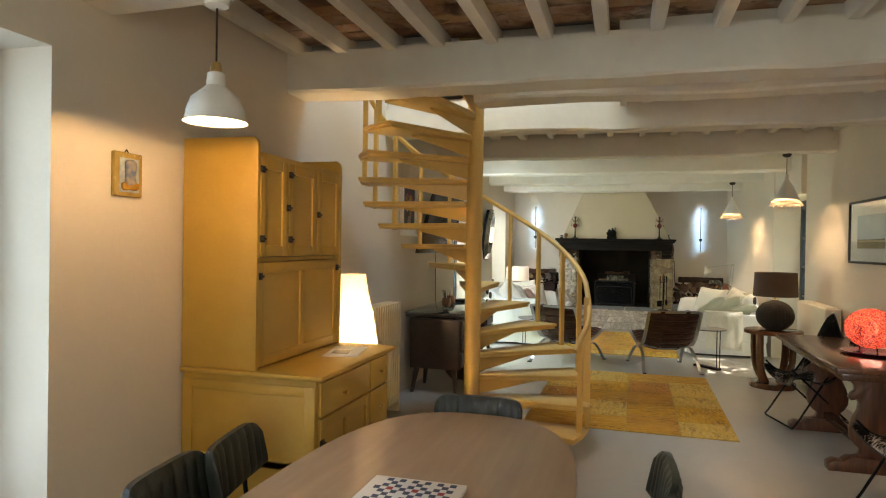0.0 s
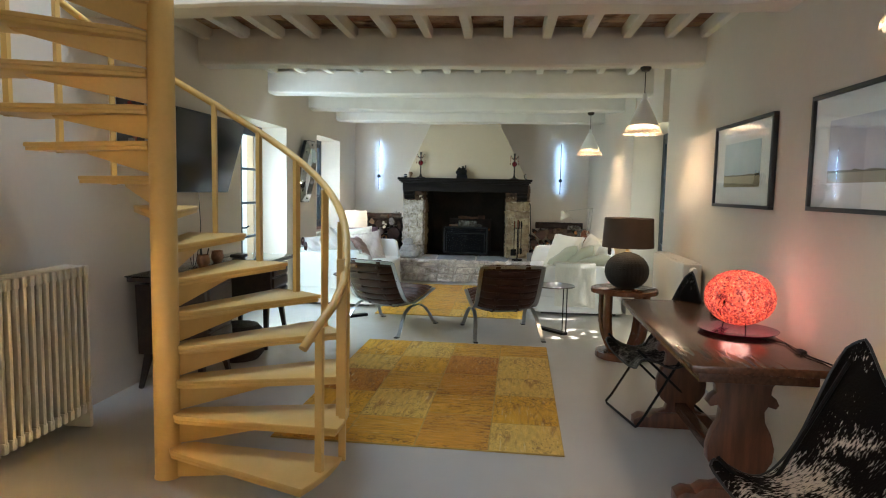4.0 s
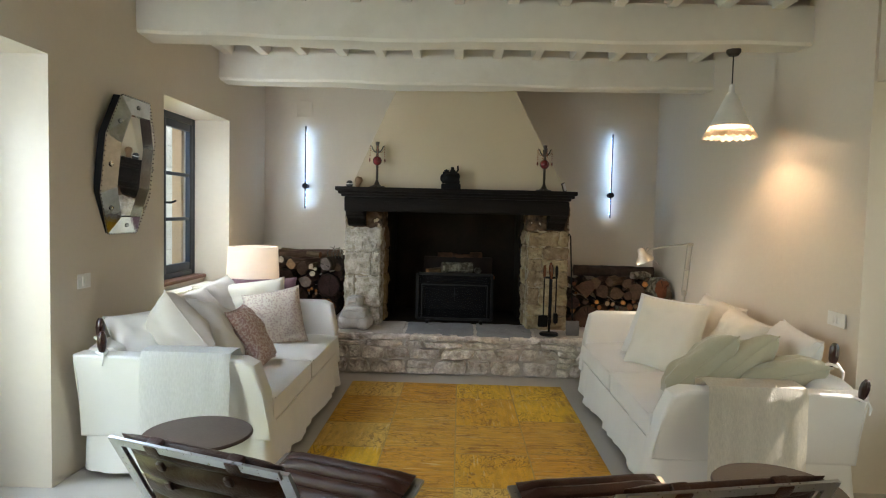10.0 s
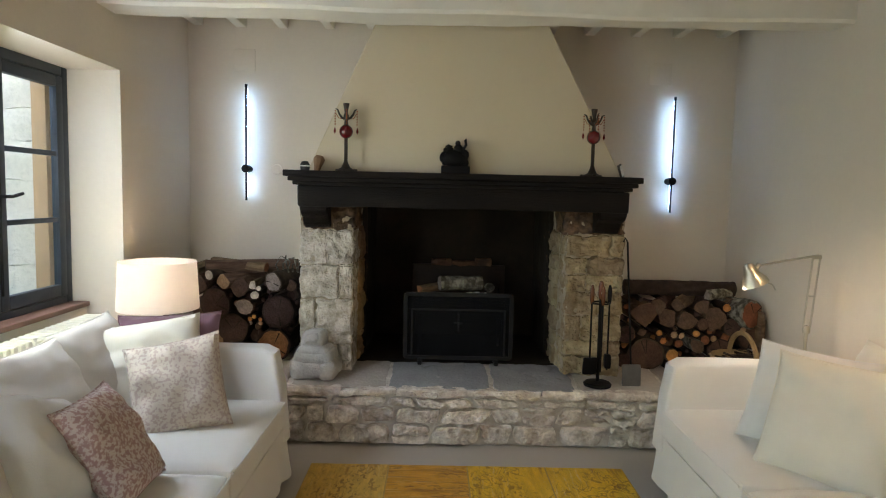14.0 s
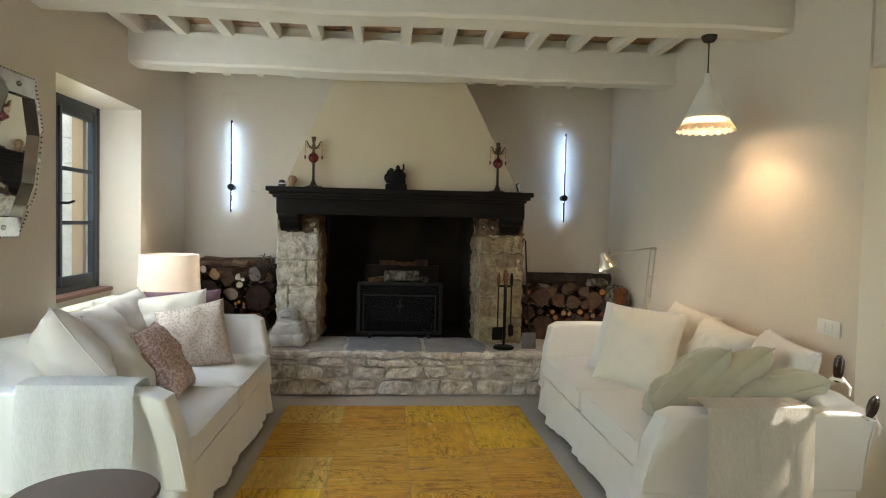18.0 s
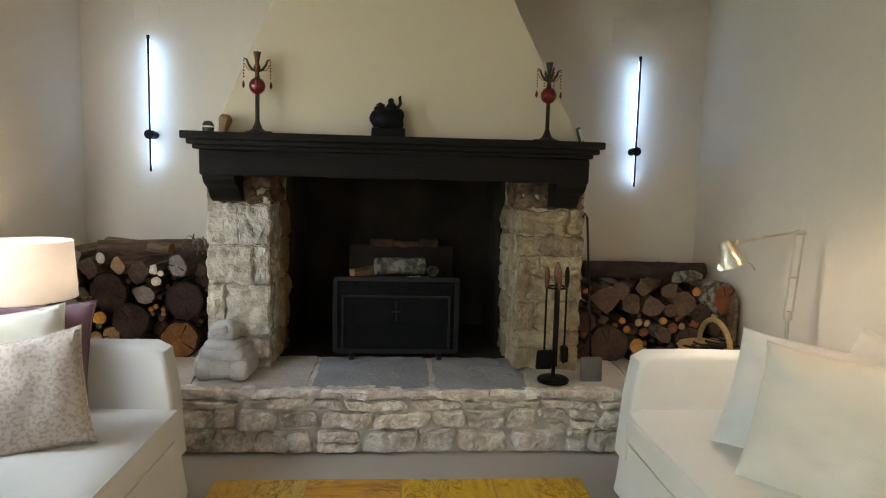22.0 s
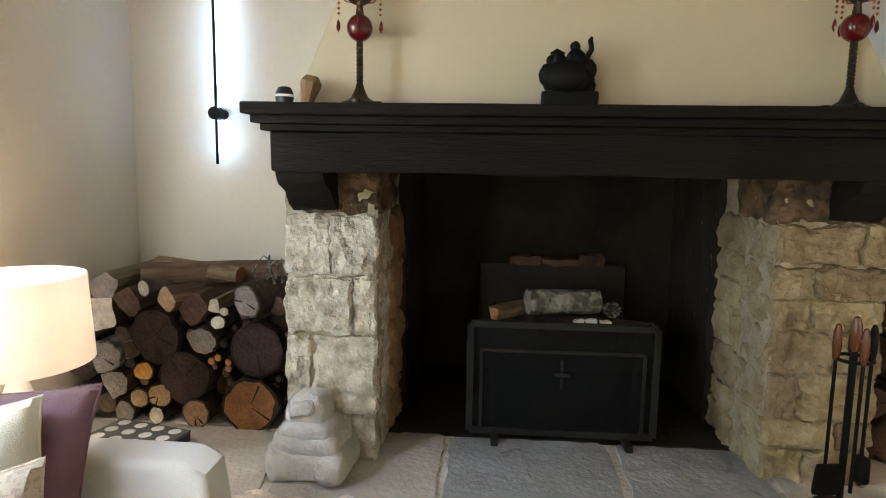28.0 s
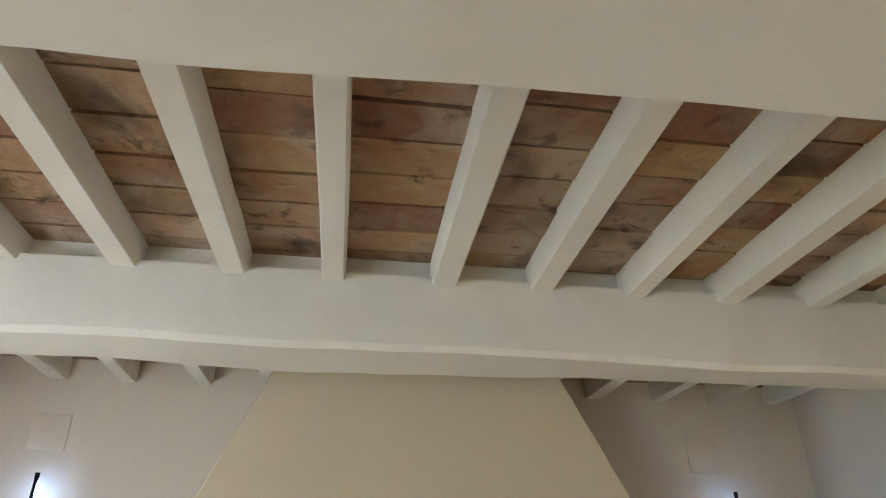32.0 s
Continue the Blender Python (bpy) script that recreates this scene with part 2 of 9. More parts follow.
ANTIQUE = mat("dark_bronze", (0.045, 0.034, 0.024), 0.45, 0.2, 20, 90, 0.2, metal=0.6)
LEATHER = mat("brown_leather", (0.060, 0.024, 0.016), 0.35, 0.2, 7, 160, 0.3, hue=(0.026, 0.010, 0.007), spec=0.26)
GREENLEATHER = mat("black_green_leather", (0.022, 0.027, 0.022), 0.34, 0.15, 8, 180, 0.2)
LINEN = mat("white_slipcover", (0.75, 0.74, 0.715), 0.9, 0.03, 3, 240, 0.22, sheen=0.15)
CREAM = mat("cream_cotton", (0.74, 0.70, 0.61), 0.9, 0.03, 4, 220, 0.2, sheen=0.15)
STONEGREY = mat("grey_linen", (0.62, 0.575, 0.52), 0.9, 0.05, 4, 220, 0.25, sheen=0.15)
SAGE = mat("sage_velvet", (0.42, 0.405, 0.30), 0.75, 0.05, 5, 160, 0.15, sheen=0.4)
PLUM = mat("plum_cotton", (0.17, 0.085, 0.11), 0.85, 0.06, 5, 200, 0.2, sheen=0.2)
PAISLEY = mat("faded_print", (0.60, 0.53, 0.46), 0.9, 0.05, 70, 220, 0.2, hue=(0.47, 0.375, 0.335), mixat=0.47, width=0.035)
PAISLEY2 = mat("rose_print", (0.56, 0.46, 0.40), 0.9, 0.05, 78, 220, 0.2, hue=(0.37, 0.23, 0.21), mixat=0.50, width=0.04)
WOOLTHROW = mat("wool_throw", (0.83, 0.825, 0.80), 0.95, 0.05, 40, 190, 0.35, stretch=(3, 1, 1), sheen=0.2)
ENAMEL = mat("white_enamel", (0.80, 0.78, 0.72), 0.3, 0.03, 5, 60, 0.02)
RADPAINT = mat("radiator_paint", (0.74, 0.69, 0.57), 0.4, 0.03, 4, 60, 0.05)
WHITEPL = mat("white_plastic", (0.78, 0.76, 0.71), 0.4, 0.02, 5, 50, 0.0)
BLACKGLOSS = mat("black_screen", (0.008, 0.009, 0.010), 0.24, 0.02, 3, 30, 0.0, spec=0.35, rvar=0.006)
BLACKPL = mat("black_plastic", (0.018, 0.018, 0.019), 0.4, 0.1, 5, 60, 0.05)
GREENGLASS = glass("desk_glass", (0.70, 0.86, 0.80), 0.02)
PANE = glass("window_glass", (0.97, 0.99, 0.98))
CLEAR = glass("clear_glass")
STONE = mat("sandstone", (0.56, 0.515, 0.44), 0.95, 0.28, 17, 75, 1.0, hue=(0.27, 0.225, 0.165), rnd=0.10, spec=0.2, mixat=0.43)
TANSTONE = mat("tan_sandstone", (0.36, 0.295, 0.19), 0.95, 0.22, 11, 55, 1.0, hue=(0.21, 0.15, 0.085), rnd=0.18, spec=0.2)
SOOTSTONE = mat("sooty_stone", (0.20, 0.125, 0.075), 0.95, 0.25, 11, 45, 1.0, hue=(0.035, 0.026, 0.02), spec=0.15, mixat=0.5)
BROWNSTONE = mat("brown_sandstone", (0.30, 0.20, 0.115), 0.95, 0.18, 8, 38, 1.0, hue=(0.19, 0.12, 0.065), rnd=0.22, spec=0.2)
RUBBLE = mat("rubble_stone", (0.76, 0.715, 0.65), 0.95, 0.3, 13, 60, 1.0, hue=(0.40, 0.335, 0.27), rnd=0.16, spec=0.2, mixat=0.45)
TANMORTAR = mat("tan_mortar", (0.42, 0.36, 0.27), 0.95, 0.16, 12, 50, 1.0, hue=(0.26, 0.21, 0.145), spec=0.2)
MORTAR = mat("pale_mortar", (0.66, 0.62, 0.56), 0.95, 0.14, 10, 45, 1.0, hue=(0.46, 0.42, 0.36), spec=0.2)
FIREIRON = mat("rusty_iron", (0.026, 0.020, 0.016), 0.7, 0.3, 5, 50, 0.4, hue=(0.05, 0.032, 0.02), spec=0.3)
FIREBRICK = mat("fire_brick", (0.24, 0.12, 0.07), 0.95, 0.25, 9, 50, 0.8, hue=(0.08, 0.05, 0.035), spec=0.15)
SLATE = mat("hearth_slate", (0.38, 0.385, 0.395), 0.75, 0.16, 3.5, 46, 0.7, hue=(0.22, 0.225, 0.235), rnd=0.08, mixat=0.5, width=0.32, spec=0.3)
stained(SLATE, [((0.075, 0.07, 0.065), 6.0, 0.60, 0.6), ((0.55, 0.52, 0.47), 11.0, 0.64, 0.45)])
PALESLAB = mat("pale_hearth_slab", (0.52, 0.475, 0.42), 0.9, 0.14, 4, 44, 0.8, hue=(0.38, 0.345, 0.30), width=0.3, spec=0.2)
CARVED = mat("carved_limestone", (0.56, 0.545, 0.51), 0.95, 0.10, 9, 60, 0.8, hue=(0.42, 0.405, 0.375))
BARK = mat("bark", (0.07, 0.048, 0.036), 0.97, 0.3, 14, 44, 1.0, hue=(0.03, 0.021, 0.016), rnd=0.35, spec=0.15)
SPLIT = mat("split_wood", (0.18, 0.115, 0.075), 0.9, 0.2, 8, 60, 0.7, hue=(0.075, 0.042, 0.026), stretch=(5, 1, 5), rnd=0.45, spec=0.2)
PALEBARK = mat("lichen_bark", (0.26, 0.245, 0.195), 0.95, 0.25, 26, 60, 0.8, hue=(0.075, 0.065, 0.048), rnd=0.2, mixat=0.52, width=0.1, spec=0.15)
WICKER = mat("wicker", (0.42, 0.27, 0.12), 0.8, 0.15, 14, 120, 0.8)
CERAMIC = mat("black_textured_ceramic", (0.034, 0.028, 0.023), 0.8, 0.12, 10, 90, 0.2, spec=0.3)
SHADEBROWN = shade_mat("brown_shade", (0.10, 0.062, 0.042), 0.30)
SHADEWHITE = shade_mat("white_shade", (0.86, 0.81, 0.75), 0.5)
PAPER = shade_mat("pleated_paper", (0.92, 0.86, 0.72), 0.6)
LACE = shade_mat("lace_ceramic", (0.44, 0.385, 0.31), 0.06)
REDGLASS = mat("ruby_glass", (0.12, 0.003, 0.005), 0.15, 0.1, 6, 30, 0.0, coat=0.3, spec=0.5)
AMBER = mat("amber_beads", (0.36, 0.09, 0.03), 0.25, 0.15, 30, 60, 0.0)
MIRROR = mat("mirror", (0.86, 0.86, 0.84), 0.02, 0.0, 5, 40, 0.0, metal=1.0, rvar=0.01)
OLDMIRROR = mat("antique_mirror", (0.50, 0.495, 0.465), 0.05, 0.12, 14, 60, 0.02, metal=1.0, rvar=0.03)
LED = glow("led_strip", (0.36, 0.62, 1.0), 9.5)
BULBGLOW = glow("lamp_glass", (1.0, 0.74, 0.42), 4)
WHITEGLOW = glow("desk_lamp_glass", (1.0, 0.9, 0.75), 4)
COPPER = mat("hammered_copper", (0.42, 0.22, 0.12), 0.35, 0.15, 40, 120, 0.5, metal=1.0)
PAPERWHITE = mat("white_paper", (0.80, 0.79, 0.76), 0.7, 0.02)
DARKWICKER = mat("dark_wicker", (0.05, 0.028, 0.02), 0.7, 0.2, 20, 120, 0.8)


# ---- mesh tools ----
def add_box(bm, x0, x1, y0, y1, z0, z1, bev=0.0, seg=2, m=None):
    vs = bmesh.ops.create_cube(bm, size=1)["verts"]
    for v in vs:
        v.co = Vector((x0 + (v.co.x + 0.5) * (x1 - x0), y0 + (v.co.y + 0.5) * (y1 - y0), z0 + (v.co.z + 0.5) * (z1 - z0)))
    if bev:
        es = list({e for v in vs for e in v.link_edges})
        r = bmesh.ops.bevel(bm, geom=es, offset=bev, segments=seg, affect="EDGES", profile=0.5)
        vs = list({v for f in r["faces"] for v in f.verts} | {v for v in vs if v.is_valid})
    if m is not None:
        bmesh.ops.transform(bm, matrix=m, verts=vs)
    return vs


def box(x0, x1, y0, y1, z0, z1, bev=0.0, seg=2, m=None):
    bm = bmesh.new()
    add_box(bm, x0, x1, y0, y1, z0, z1, bev, seg, m)
    return bm


def sweep(bm, pts, section, up=(0, 0, 1), closed=False, scales=None, caps=True):
    """Carries a section of (side, above) points along a line."""
    pts = [Vector(p) for p in pts]
    k, rings = len(pts), []
    upv = Vector(up)
    for i, p in enumerate(pts):
        a = pts[i - 1] if (i or closed) else p
        b = pts[(i + 1) % k] if (i < k - 1 or closed) else p
        d = (b - a).normalized()
        side = d.cross(upv)
        side = side.normalized() if side.length > 1e-4 else d.orthogonal().normalized()
        above = side.cross(d).normalized()
        s = scales[i] if scales else 1.0
        rings.append([bm.verts.new(p + side * (u * s) + above * (v * s)) for u, v in section])
    n = len(section)
    for i in range(k if closed else k - 1):
        a, b = rings[i], rings[(i + 1) % k]
        for j in range(n):
            bm.faces.new((a[j], a[(j + 1) % n], b[(j + 1) % n], b[j]))
    if caps and not closed:
        bm.faces.new(rings[0][::-1]), bm.faces.new(rings[-1])
    return rings


def disc(r, n=10, squash=1.0):
    return [(r * math.cos(2 * math.pi * i / n), r * squash * math.sin(2 * math.pi * i / n)) for i in range(n)]


def bar(w, h):
    return [(-w / 2, -h / 2), (w / 2, -h / 2), (w / 2, h / 2), (-w / 2, h / 2)]


def tube(pts, r, n=10, up=(0, 0, 1), closed=False, scales=None, bm=None):
    bm = bm or bmesh.new()
    sweep(bm, pts, disc(r, n), up, closed, scales)
    return bm


def lathe(prof, n=28, c=(0, 0, 0), bm=None, wob=None):
    bm = bm or bmesh.new()
    rings = []
    for r, z in prof:
        if r < 1e-5:
            rings.append([bm.verts.new((c[0], c[1], c[2] + z))])
        else:
            rings.append([bm.verts.new((c[0] + (r + (wob(i, n, z) if wob else 0)) * math.cos(2 * math.pi * i / n), c[1] + (r + (wob(i, n, z) if wob else 0)) * math.sin(2 * math.pi * i / n), c[2] + z)) for i in range(n)])
    for a, b in zip(rings, rings[1:]):
        for j in range(n):
            if len(a) == 1 and len(b) == 1:
                continue
            if len(a) == 1:
                bm.faces.new((a[0], b[j], b[(j + 1) % n]))
            elif len(b) == 1:
                bm.faces.new((a[j], a[(j + 1) % n], b[0]))
            else:
                bm.faces.new((a[j], a[(j + 1) % n], b[(j + 1) % n], b[j]))
    return bm


def prism(poly, axis, a, b, bev=0.0, bm=None):
    bm = bm or bmesh.new()
    at = {"x": lambda u, v, w: (w, u, v), "y": lambda u, v, w: (u, w, v), "z": lambda u, v, w: (u, v, w)}[axis]
    lo, hi = [bm.verts.new(at(u, v, a)) for u, v in poly], [bm.verts.new(at(u, v, b)) for u, v in poly]
    n = len(poly)
    fs = [bm.faces.new(lo[::-1]), bm.faces.new(hi)]
    for i in range(n):
        fs.append(bm.faces.new((lo[i], lo[(i + 1) % n], hi[(i + 1) % n], hi[i])))
    bmesh.ops.recalc_face_normals(bm, faces=fs)
    if bev:
        bmesh.ops.bevel(bm, geom=list({e for f in fs[:2] for e in f.edges}), offset=bev, segments=2, affect="EDGES", profile=0.5)
    return bm


def soft(x0, x1, y0, y1, z0, z1, r=0.05, cuts=7, amp=0.006, freq=6.0, seed=0, bulge=0.0, bm=None, m=None):
    """A padded block: rounded all round, a little uneven."""
    bm = bm or bmesh.new()
    n, seen, vs = cuts + 1, {}, []

    def corner(i, j, k):
        if (i, j, k) not in seen:
            seen[i, j, k] = bm.verts.new((2 * i / n - 1, 2 * j / n - 1, 2 * k / n - 1))
            vs.append(seen[i, j, k])
        return seen[i, j, k]
    for e in (0, n):
        for i in range(n):
            for j in range(n):
                for q in (((e, i, j), (e, i + 1, j), (e, i + 1, j + 1), (e, i, j + 1)), ((i, e, j), (i + 1, e, j), (i + 1, e, j + 1), (i, e, j + 1)), ((i, j, e), (i + 1, j, e), (i + 1, j + 1, e), (i, j + 1, e))):
                    bm.faces.new([corner(*p) for p in q])
    c = Vector(((x0 + x1) / 2, (y0 + y1) / 2, (z0 + z1) / 2))
    h = Vector(((x1 - x0) / 2, (y1 - y0) / 2, (z1 - z0) / 2))
    for v in vs:
        q = Vector([math.copysign(abs(a) ** 0.8, a) for a in v.co])
        p = Vector((q.x * h.x, q.y * h.y, q.z * h.z))
        inner = Vector([max(-h[i] + r, min(h[i] - r, p[i])) if h[i] > r else 0 for i in range(3)])
        d = p - inner
        p = inner + d.normalized() * min(r, d.length) if d.length > 1e-6 else p
        if bulge:
            p.z += bulge * (1 - q.x ** 2) * (1 - q.y ** 2) * (1 if q.z > 0 else -0.2)
        nz = noise.noise_vector((p + c) * freq + Vector((seed * 3.1, 0, 0)))
        v.co = p + c + nz * amp
    if m is not None:
        bmesh.ops.transform(bm, matrix=m, verts=vs)
    return bm


def pillow(w, h, t, seed=0, n=26, amp=0.009):
    """A cushion lying in x and y: pinched corners, a seam all round, puckers running in from it and soft dents."""
    bm = bmesh.new()
    sides = []
    for s in (1, -1):
        g = {}
        for i in range(n + 1):
            for j in range(n + 1):
                u, v = 2 * i / n - 1, 2 * j / n - 1
                if s < 0 and (i in (0, n) or j in (0, n)):
                    g[i, j] = sides[0][i, j]
                    continue
                k = 1 - 0.07 * (1 - abs(u) ** 3) * abs(v) ** 2
                k2 = 1 - 0.07 * (1 - abs(v) ** 3) * abs(u) ** 2
                e = max(0, (1 - u ** 4) * (1 - v ** 4)) ** 0.46
                rim = max(abs(u), abs(v)) ** 5 * min(1.0, e * 3)
                along = u if abs(v) > abs(u) else v
                puck = noise.noise((along * 7 + seed * 3, seed, s * 2)) * rim * amp * 0.9
                corner = (abs(u) * abs(v)) ** 2 * noise.noise(((u - v) * 5 + seed, (u + v) * 1.5, s)) * amp * 2.2
                fold = noise.noise((u * 1.4 + v * 2.1 + seed * 5.1, v * 0.7 - u * 0.5, s * 4)) * amp * 2.4 * e
                wr = noise.noise((u * 2.2 + seed * 7.3, v * 2.2, s * 3)) * amp * 2 * e + noise.noise((u * 6 + seed, v * 6, s)) * amp * 0.8 * e
                g[i, j] = bm.verts.new((u * w / 2 * k2, v * h / 2 * k, s * (t / 2 * e * (0.86 + 0.14 * math.cos(u * 1.4) * math.cos(v * 1.4)) + wr + fold + puck + corner)))
        sides.append(g)
        for i in range(n):
            for j in range(n):
                q = (g[i, j], g[i + 1, j], g[i + 1, j + 1], g[i, j + 1])
                bm.faces.new(q if s > 0 else q[::-1])
    return bm


def rough(x0, x1, y0, y1, z0, z1, cuts=2, amp=0.012, freq=9.0, seed=0, rnd=0.25):
    """A hewn block: a box with broken edges and an uneven face."""
    bm = bmesh.new()
    vs = bmesh.ops.create_cube(bm, size=2)["verts"]
    bmesh.ops.subdivide_edges(bm, edges=bm.edges[:], cuts=cuts, use_grid_fill=True)
    h = Vector(((x1 - x0) / 2, (y1 - y0) / 2, (z1 - z0) / 2))
    c = Vector(((x0 + x1) / 2, (y0 + y1) / 2, (z0 + z1) / 2))
    sv = Vector((seed * 5.7, seed * 1.3, seed * 2.9))
    for v in bm.verts:
        q = v.co.copy()
        k = sum(1 for a in q if abs(a) > 0.99)
        q *= 1 - rnd * (0.0, 0.0, 0.05, 0.12)[k]
        p = Vector((q.x * h.x, q.y * h.y, q.z * h.z))
        v.co = p + c + noise.noise_vector(p * freq + sv) * amp + noise.noise_vector(p * freq * 3.3 + sv) * amp * 0.38
    return bm


def crag(bm, amp, freq, seed=0):
    """Breaks a stone's faces into lumps, chips and pits, along their normals."""
    bm.normal_update()
    sv = Vector((seed * 3.1, seed * 1.7, seed * 2.3))
    moves = []
    for v in bm.verts:
        p = v.co * freq + sv
        lump = noise.fractal(p, 0.8, 2.1, 5)
        chip = min(0.6, noise.voronoi(p * 1.7)[0][0]) - 0.35
        moves.append(v.normal * amp * (0.75 * lump + 0.9 * chip))
    for v, d in zip(bm.verts, moves):
        v.co += d
    return bm


def mesh_of(bm, name, material, smooth=True):
    me = bpy.data.meshes.new(name)
    bmesh.ops.recalc_face_normals(bm, faces=bm.faces[:])
    bm.to_mesh(me)
    bm.free()
    for mm in (material if isinstance(material, (list, tuple)) else [material]):
        me.materials.append(mm)
    if smooth:
        me.polygons.foreach_set("use_smooth", [True] * len(me.polygons))
        me.set_sharp_from_angle(angle=radians(38))
    return me


def part(name, bm, material, parent=None, label="", smooth=True, m=None):
    ob = new(name, mesh_of(bm, name, material, smooth))
    if parent is not None:
        ob.parent = parent
    if m is not None:
        ob.matrix_local = m
    return tagged(ob, label)


def thing(name, at, label, category, group="", rz=0.0):
    ob = new(name)
    ob.empty_display_size = 0.1
    ob.matrix_world = pose(*at, 0, 0, rz)
    return tagged(ob, label, category, group)


def structure(name, bm, material, label="", smooth=False):
    return tagged(part(name, bm, material, None, label, smooth), kind="structure")


def wiggle(bm, amp, freq, seed=0, only=None):
    for v in bm.verts:
        if only is None or only(v.co):
            v.co += noise.noise_vector(v.co * freq + Vector((seed, seed * 2.0, 0))) * amp
    return bm


# ---- the room ----
XL, XR, YF, YB = -2.10, 2.22, -3.2, 12.70
ZT = 2.87                       # underside of the ceiling tiles
WELL = (-2.10, 0.05, 3.50, 5.10)    # stairwell through the ceiling


def wall_with_holes(name, along, t0, t1, a0, a1, z1, holes, label):
    """A wall t0..t1 thick, from a0 to a1 along x or y, pierced by (from, to, bottom, top)."""
    bm = bmesh.new()

    def piece(p0, p1, q0, q1):
        if p1 - p0 < 1e-3 or q1 - q0 < 1e-3:
            return
        if along == "y":
            add_box(bm, t0, t1, p0, p1, q0, q1)
        else:
            add_box(bm, p0, p1, t0, t1, q0, q1)
    at = a0
    for h0, h1, b, t in sorted(holes):
        piece(at, h0, 0, z1)
        piece(h0, h1, 0, b)
        piece(h0, h1, t, z1)
        at = h1
    piece(at, a1, 0, z1)
    return structure(name, bm, PLASTER, label)


wall_with_holes("wall_west", "y", XL - 0.5, XL, YF - 0.3, 13.3, 3.05, [(0.2, 1.38, 0, 2.3), (7.73, 9.11, 0, 2.22), (10.37, 11.65, 0, 2.25)], "warm white plastered wall with deep window reveals")
wall_with_holes("wall_east_front", "y", XR, XR + 0.5, YF - 0.3, 8.02, 3.05, [], "warm white plastered wall hung with framed prints")
structure("wall_east_lintel", box(2.16, XR + 0.5, 8.02, 9.40, 2.22, 3.05), PLASTER, "plastered wall over the terrace door")
structure("wall_east_back", prism([(2.145, 9.40), (2.72, 9.40), (2.72, 13.3), (1.99, 13.3)], "z", 0, 3.05), PLASTER, "warm white plastered wall behind the sofa")
wall_with_holes("wall_north", "x", YB, YB + 0.5, XL, 2.12, 3.05, [(-0.76, 0.63, 0.3, 1.62)], "beige plastered end wall around the fireplace")
# end wall out of view; its opening is added for the south fill lamp
wall_with_holes("wall_south", "x", YF - 0.3, YF, XL, XR, 3.05, [(-0.3, 1.5, 0.9, 2.3)], "plain plastered end wall")
structure("floor", box(XL - 0.4, XR + 0.45, YF, YB + 0.45, -0.12, 0.0), CEMENT, "smooth grey-beige resin floor")

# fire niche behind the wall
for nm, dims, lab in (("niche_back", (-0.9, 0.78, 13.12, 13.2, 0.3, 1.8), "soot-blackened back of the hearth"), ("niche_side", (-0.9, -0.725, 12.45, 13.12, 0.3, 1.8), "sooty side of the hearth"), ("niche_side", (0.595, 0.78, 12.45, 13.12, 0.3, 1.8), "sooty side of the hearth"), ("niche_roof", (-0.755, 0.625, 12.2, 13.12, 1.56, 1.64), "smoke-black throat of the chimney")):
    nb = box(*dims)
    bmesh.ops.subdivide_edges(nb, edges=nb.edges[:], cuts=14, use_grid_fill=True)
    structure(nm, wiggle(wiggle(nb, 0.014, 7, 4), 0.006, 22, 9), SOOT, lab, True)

# roof closure and upper stairwell
cb = bmesh.new()
x0, x1, y0, y1 = WELL
for a, b, c, d in ((XL - 0.5, XR + 0.5, YF - 0.3, y0), (XL - 0.5, XR + 0.5, y1, 13.3), (x1, XR + 0.5, y0, y1)):
    add_box(cb, a, b, c, d, ZT + 0.06, 3.12)
structure("ceiling_slab", cb, DARKWALL, "floor build-up over the tiles")
ub = bmesh.new()
add_box(ub, -2.6, -2.1, 2.6, 6.4, 3.13, 5.4)
add_box(ub, -2.1, 1.6, 6.1, 6.4, 3.13, 5.4)
add_box(ub, -2.1, 1.6, 2.6, 2.9, 3.13, 5.4)
add_box(ub, 1.6, 1.9, 2.6, 6.4, 3.13, 5.4)
for a, b, c, d in ((-2.6, 1.9, 2.6, 3.7), (-2.6, 1.9, 5.3, 6.4), (-2.6, -2.0, 3.7, 5.3), (-0.4, 1.9, 3.7, 5.3)):
    add_box(ub, a, b, c, d, 5.4, 5.6)
structure("wall_upper_landing", ub, LIME, "white walls of the landing over the stairwell with a roof light")
wb = bmesh.new()
add_box(wb, x0, x1, y0 - 0.03, y0, ZT - 0.1, 3.14)
add_box(wb, x1, x1 + 0.05, y0, y1, ZT - 0.12, 3.14)
structure("trim_stairwell", wb, LIME, "white painted edge of the stairwell opening")


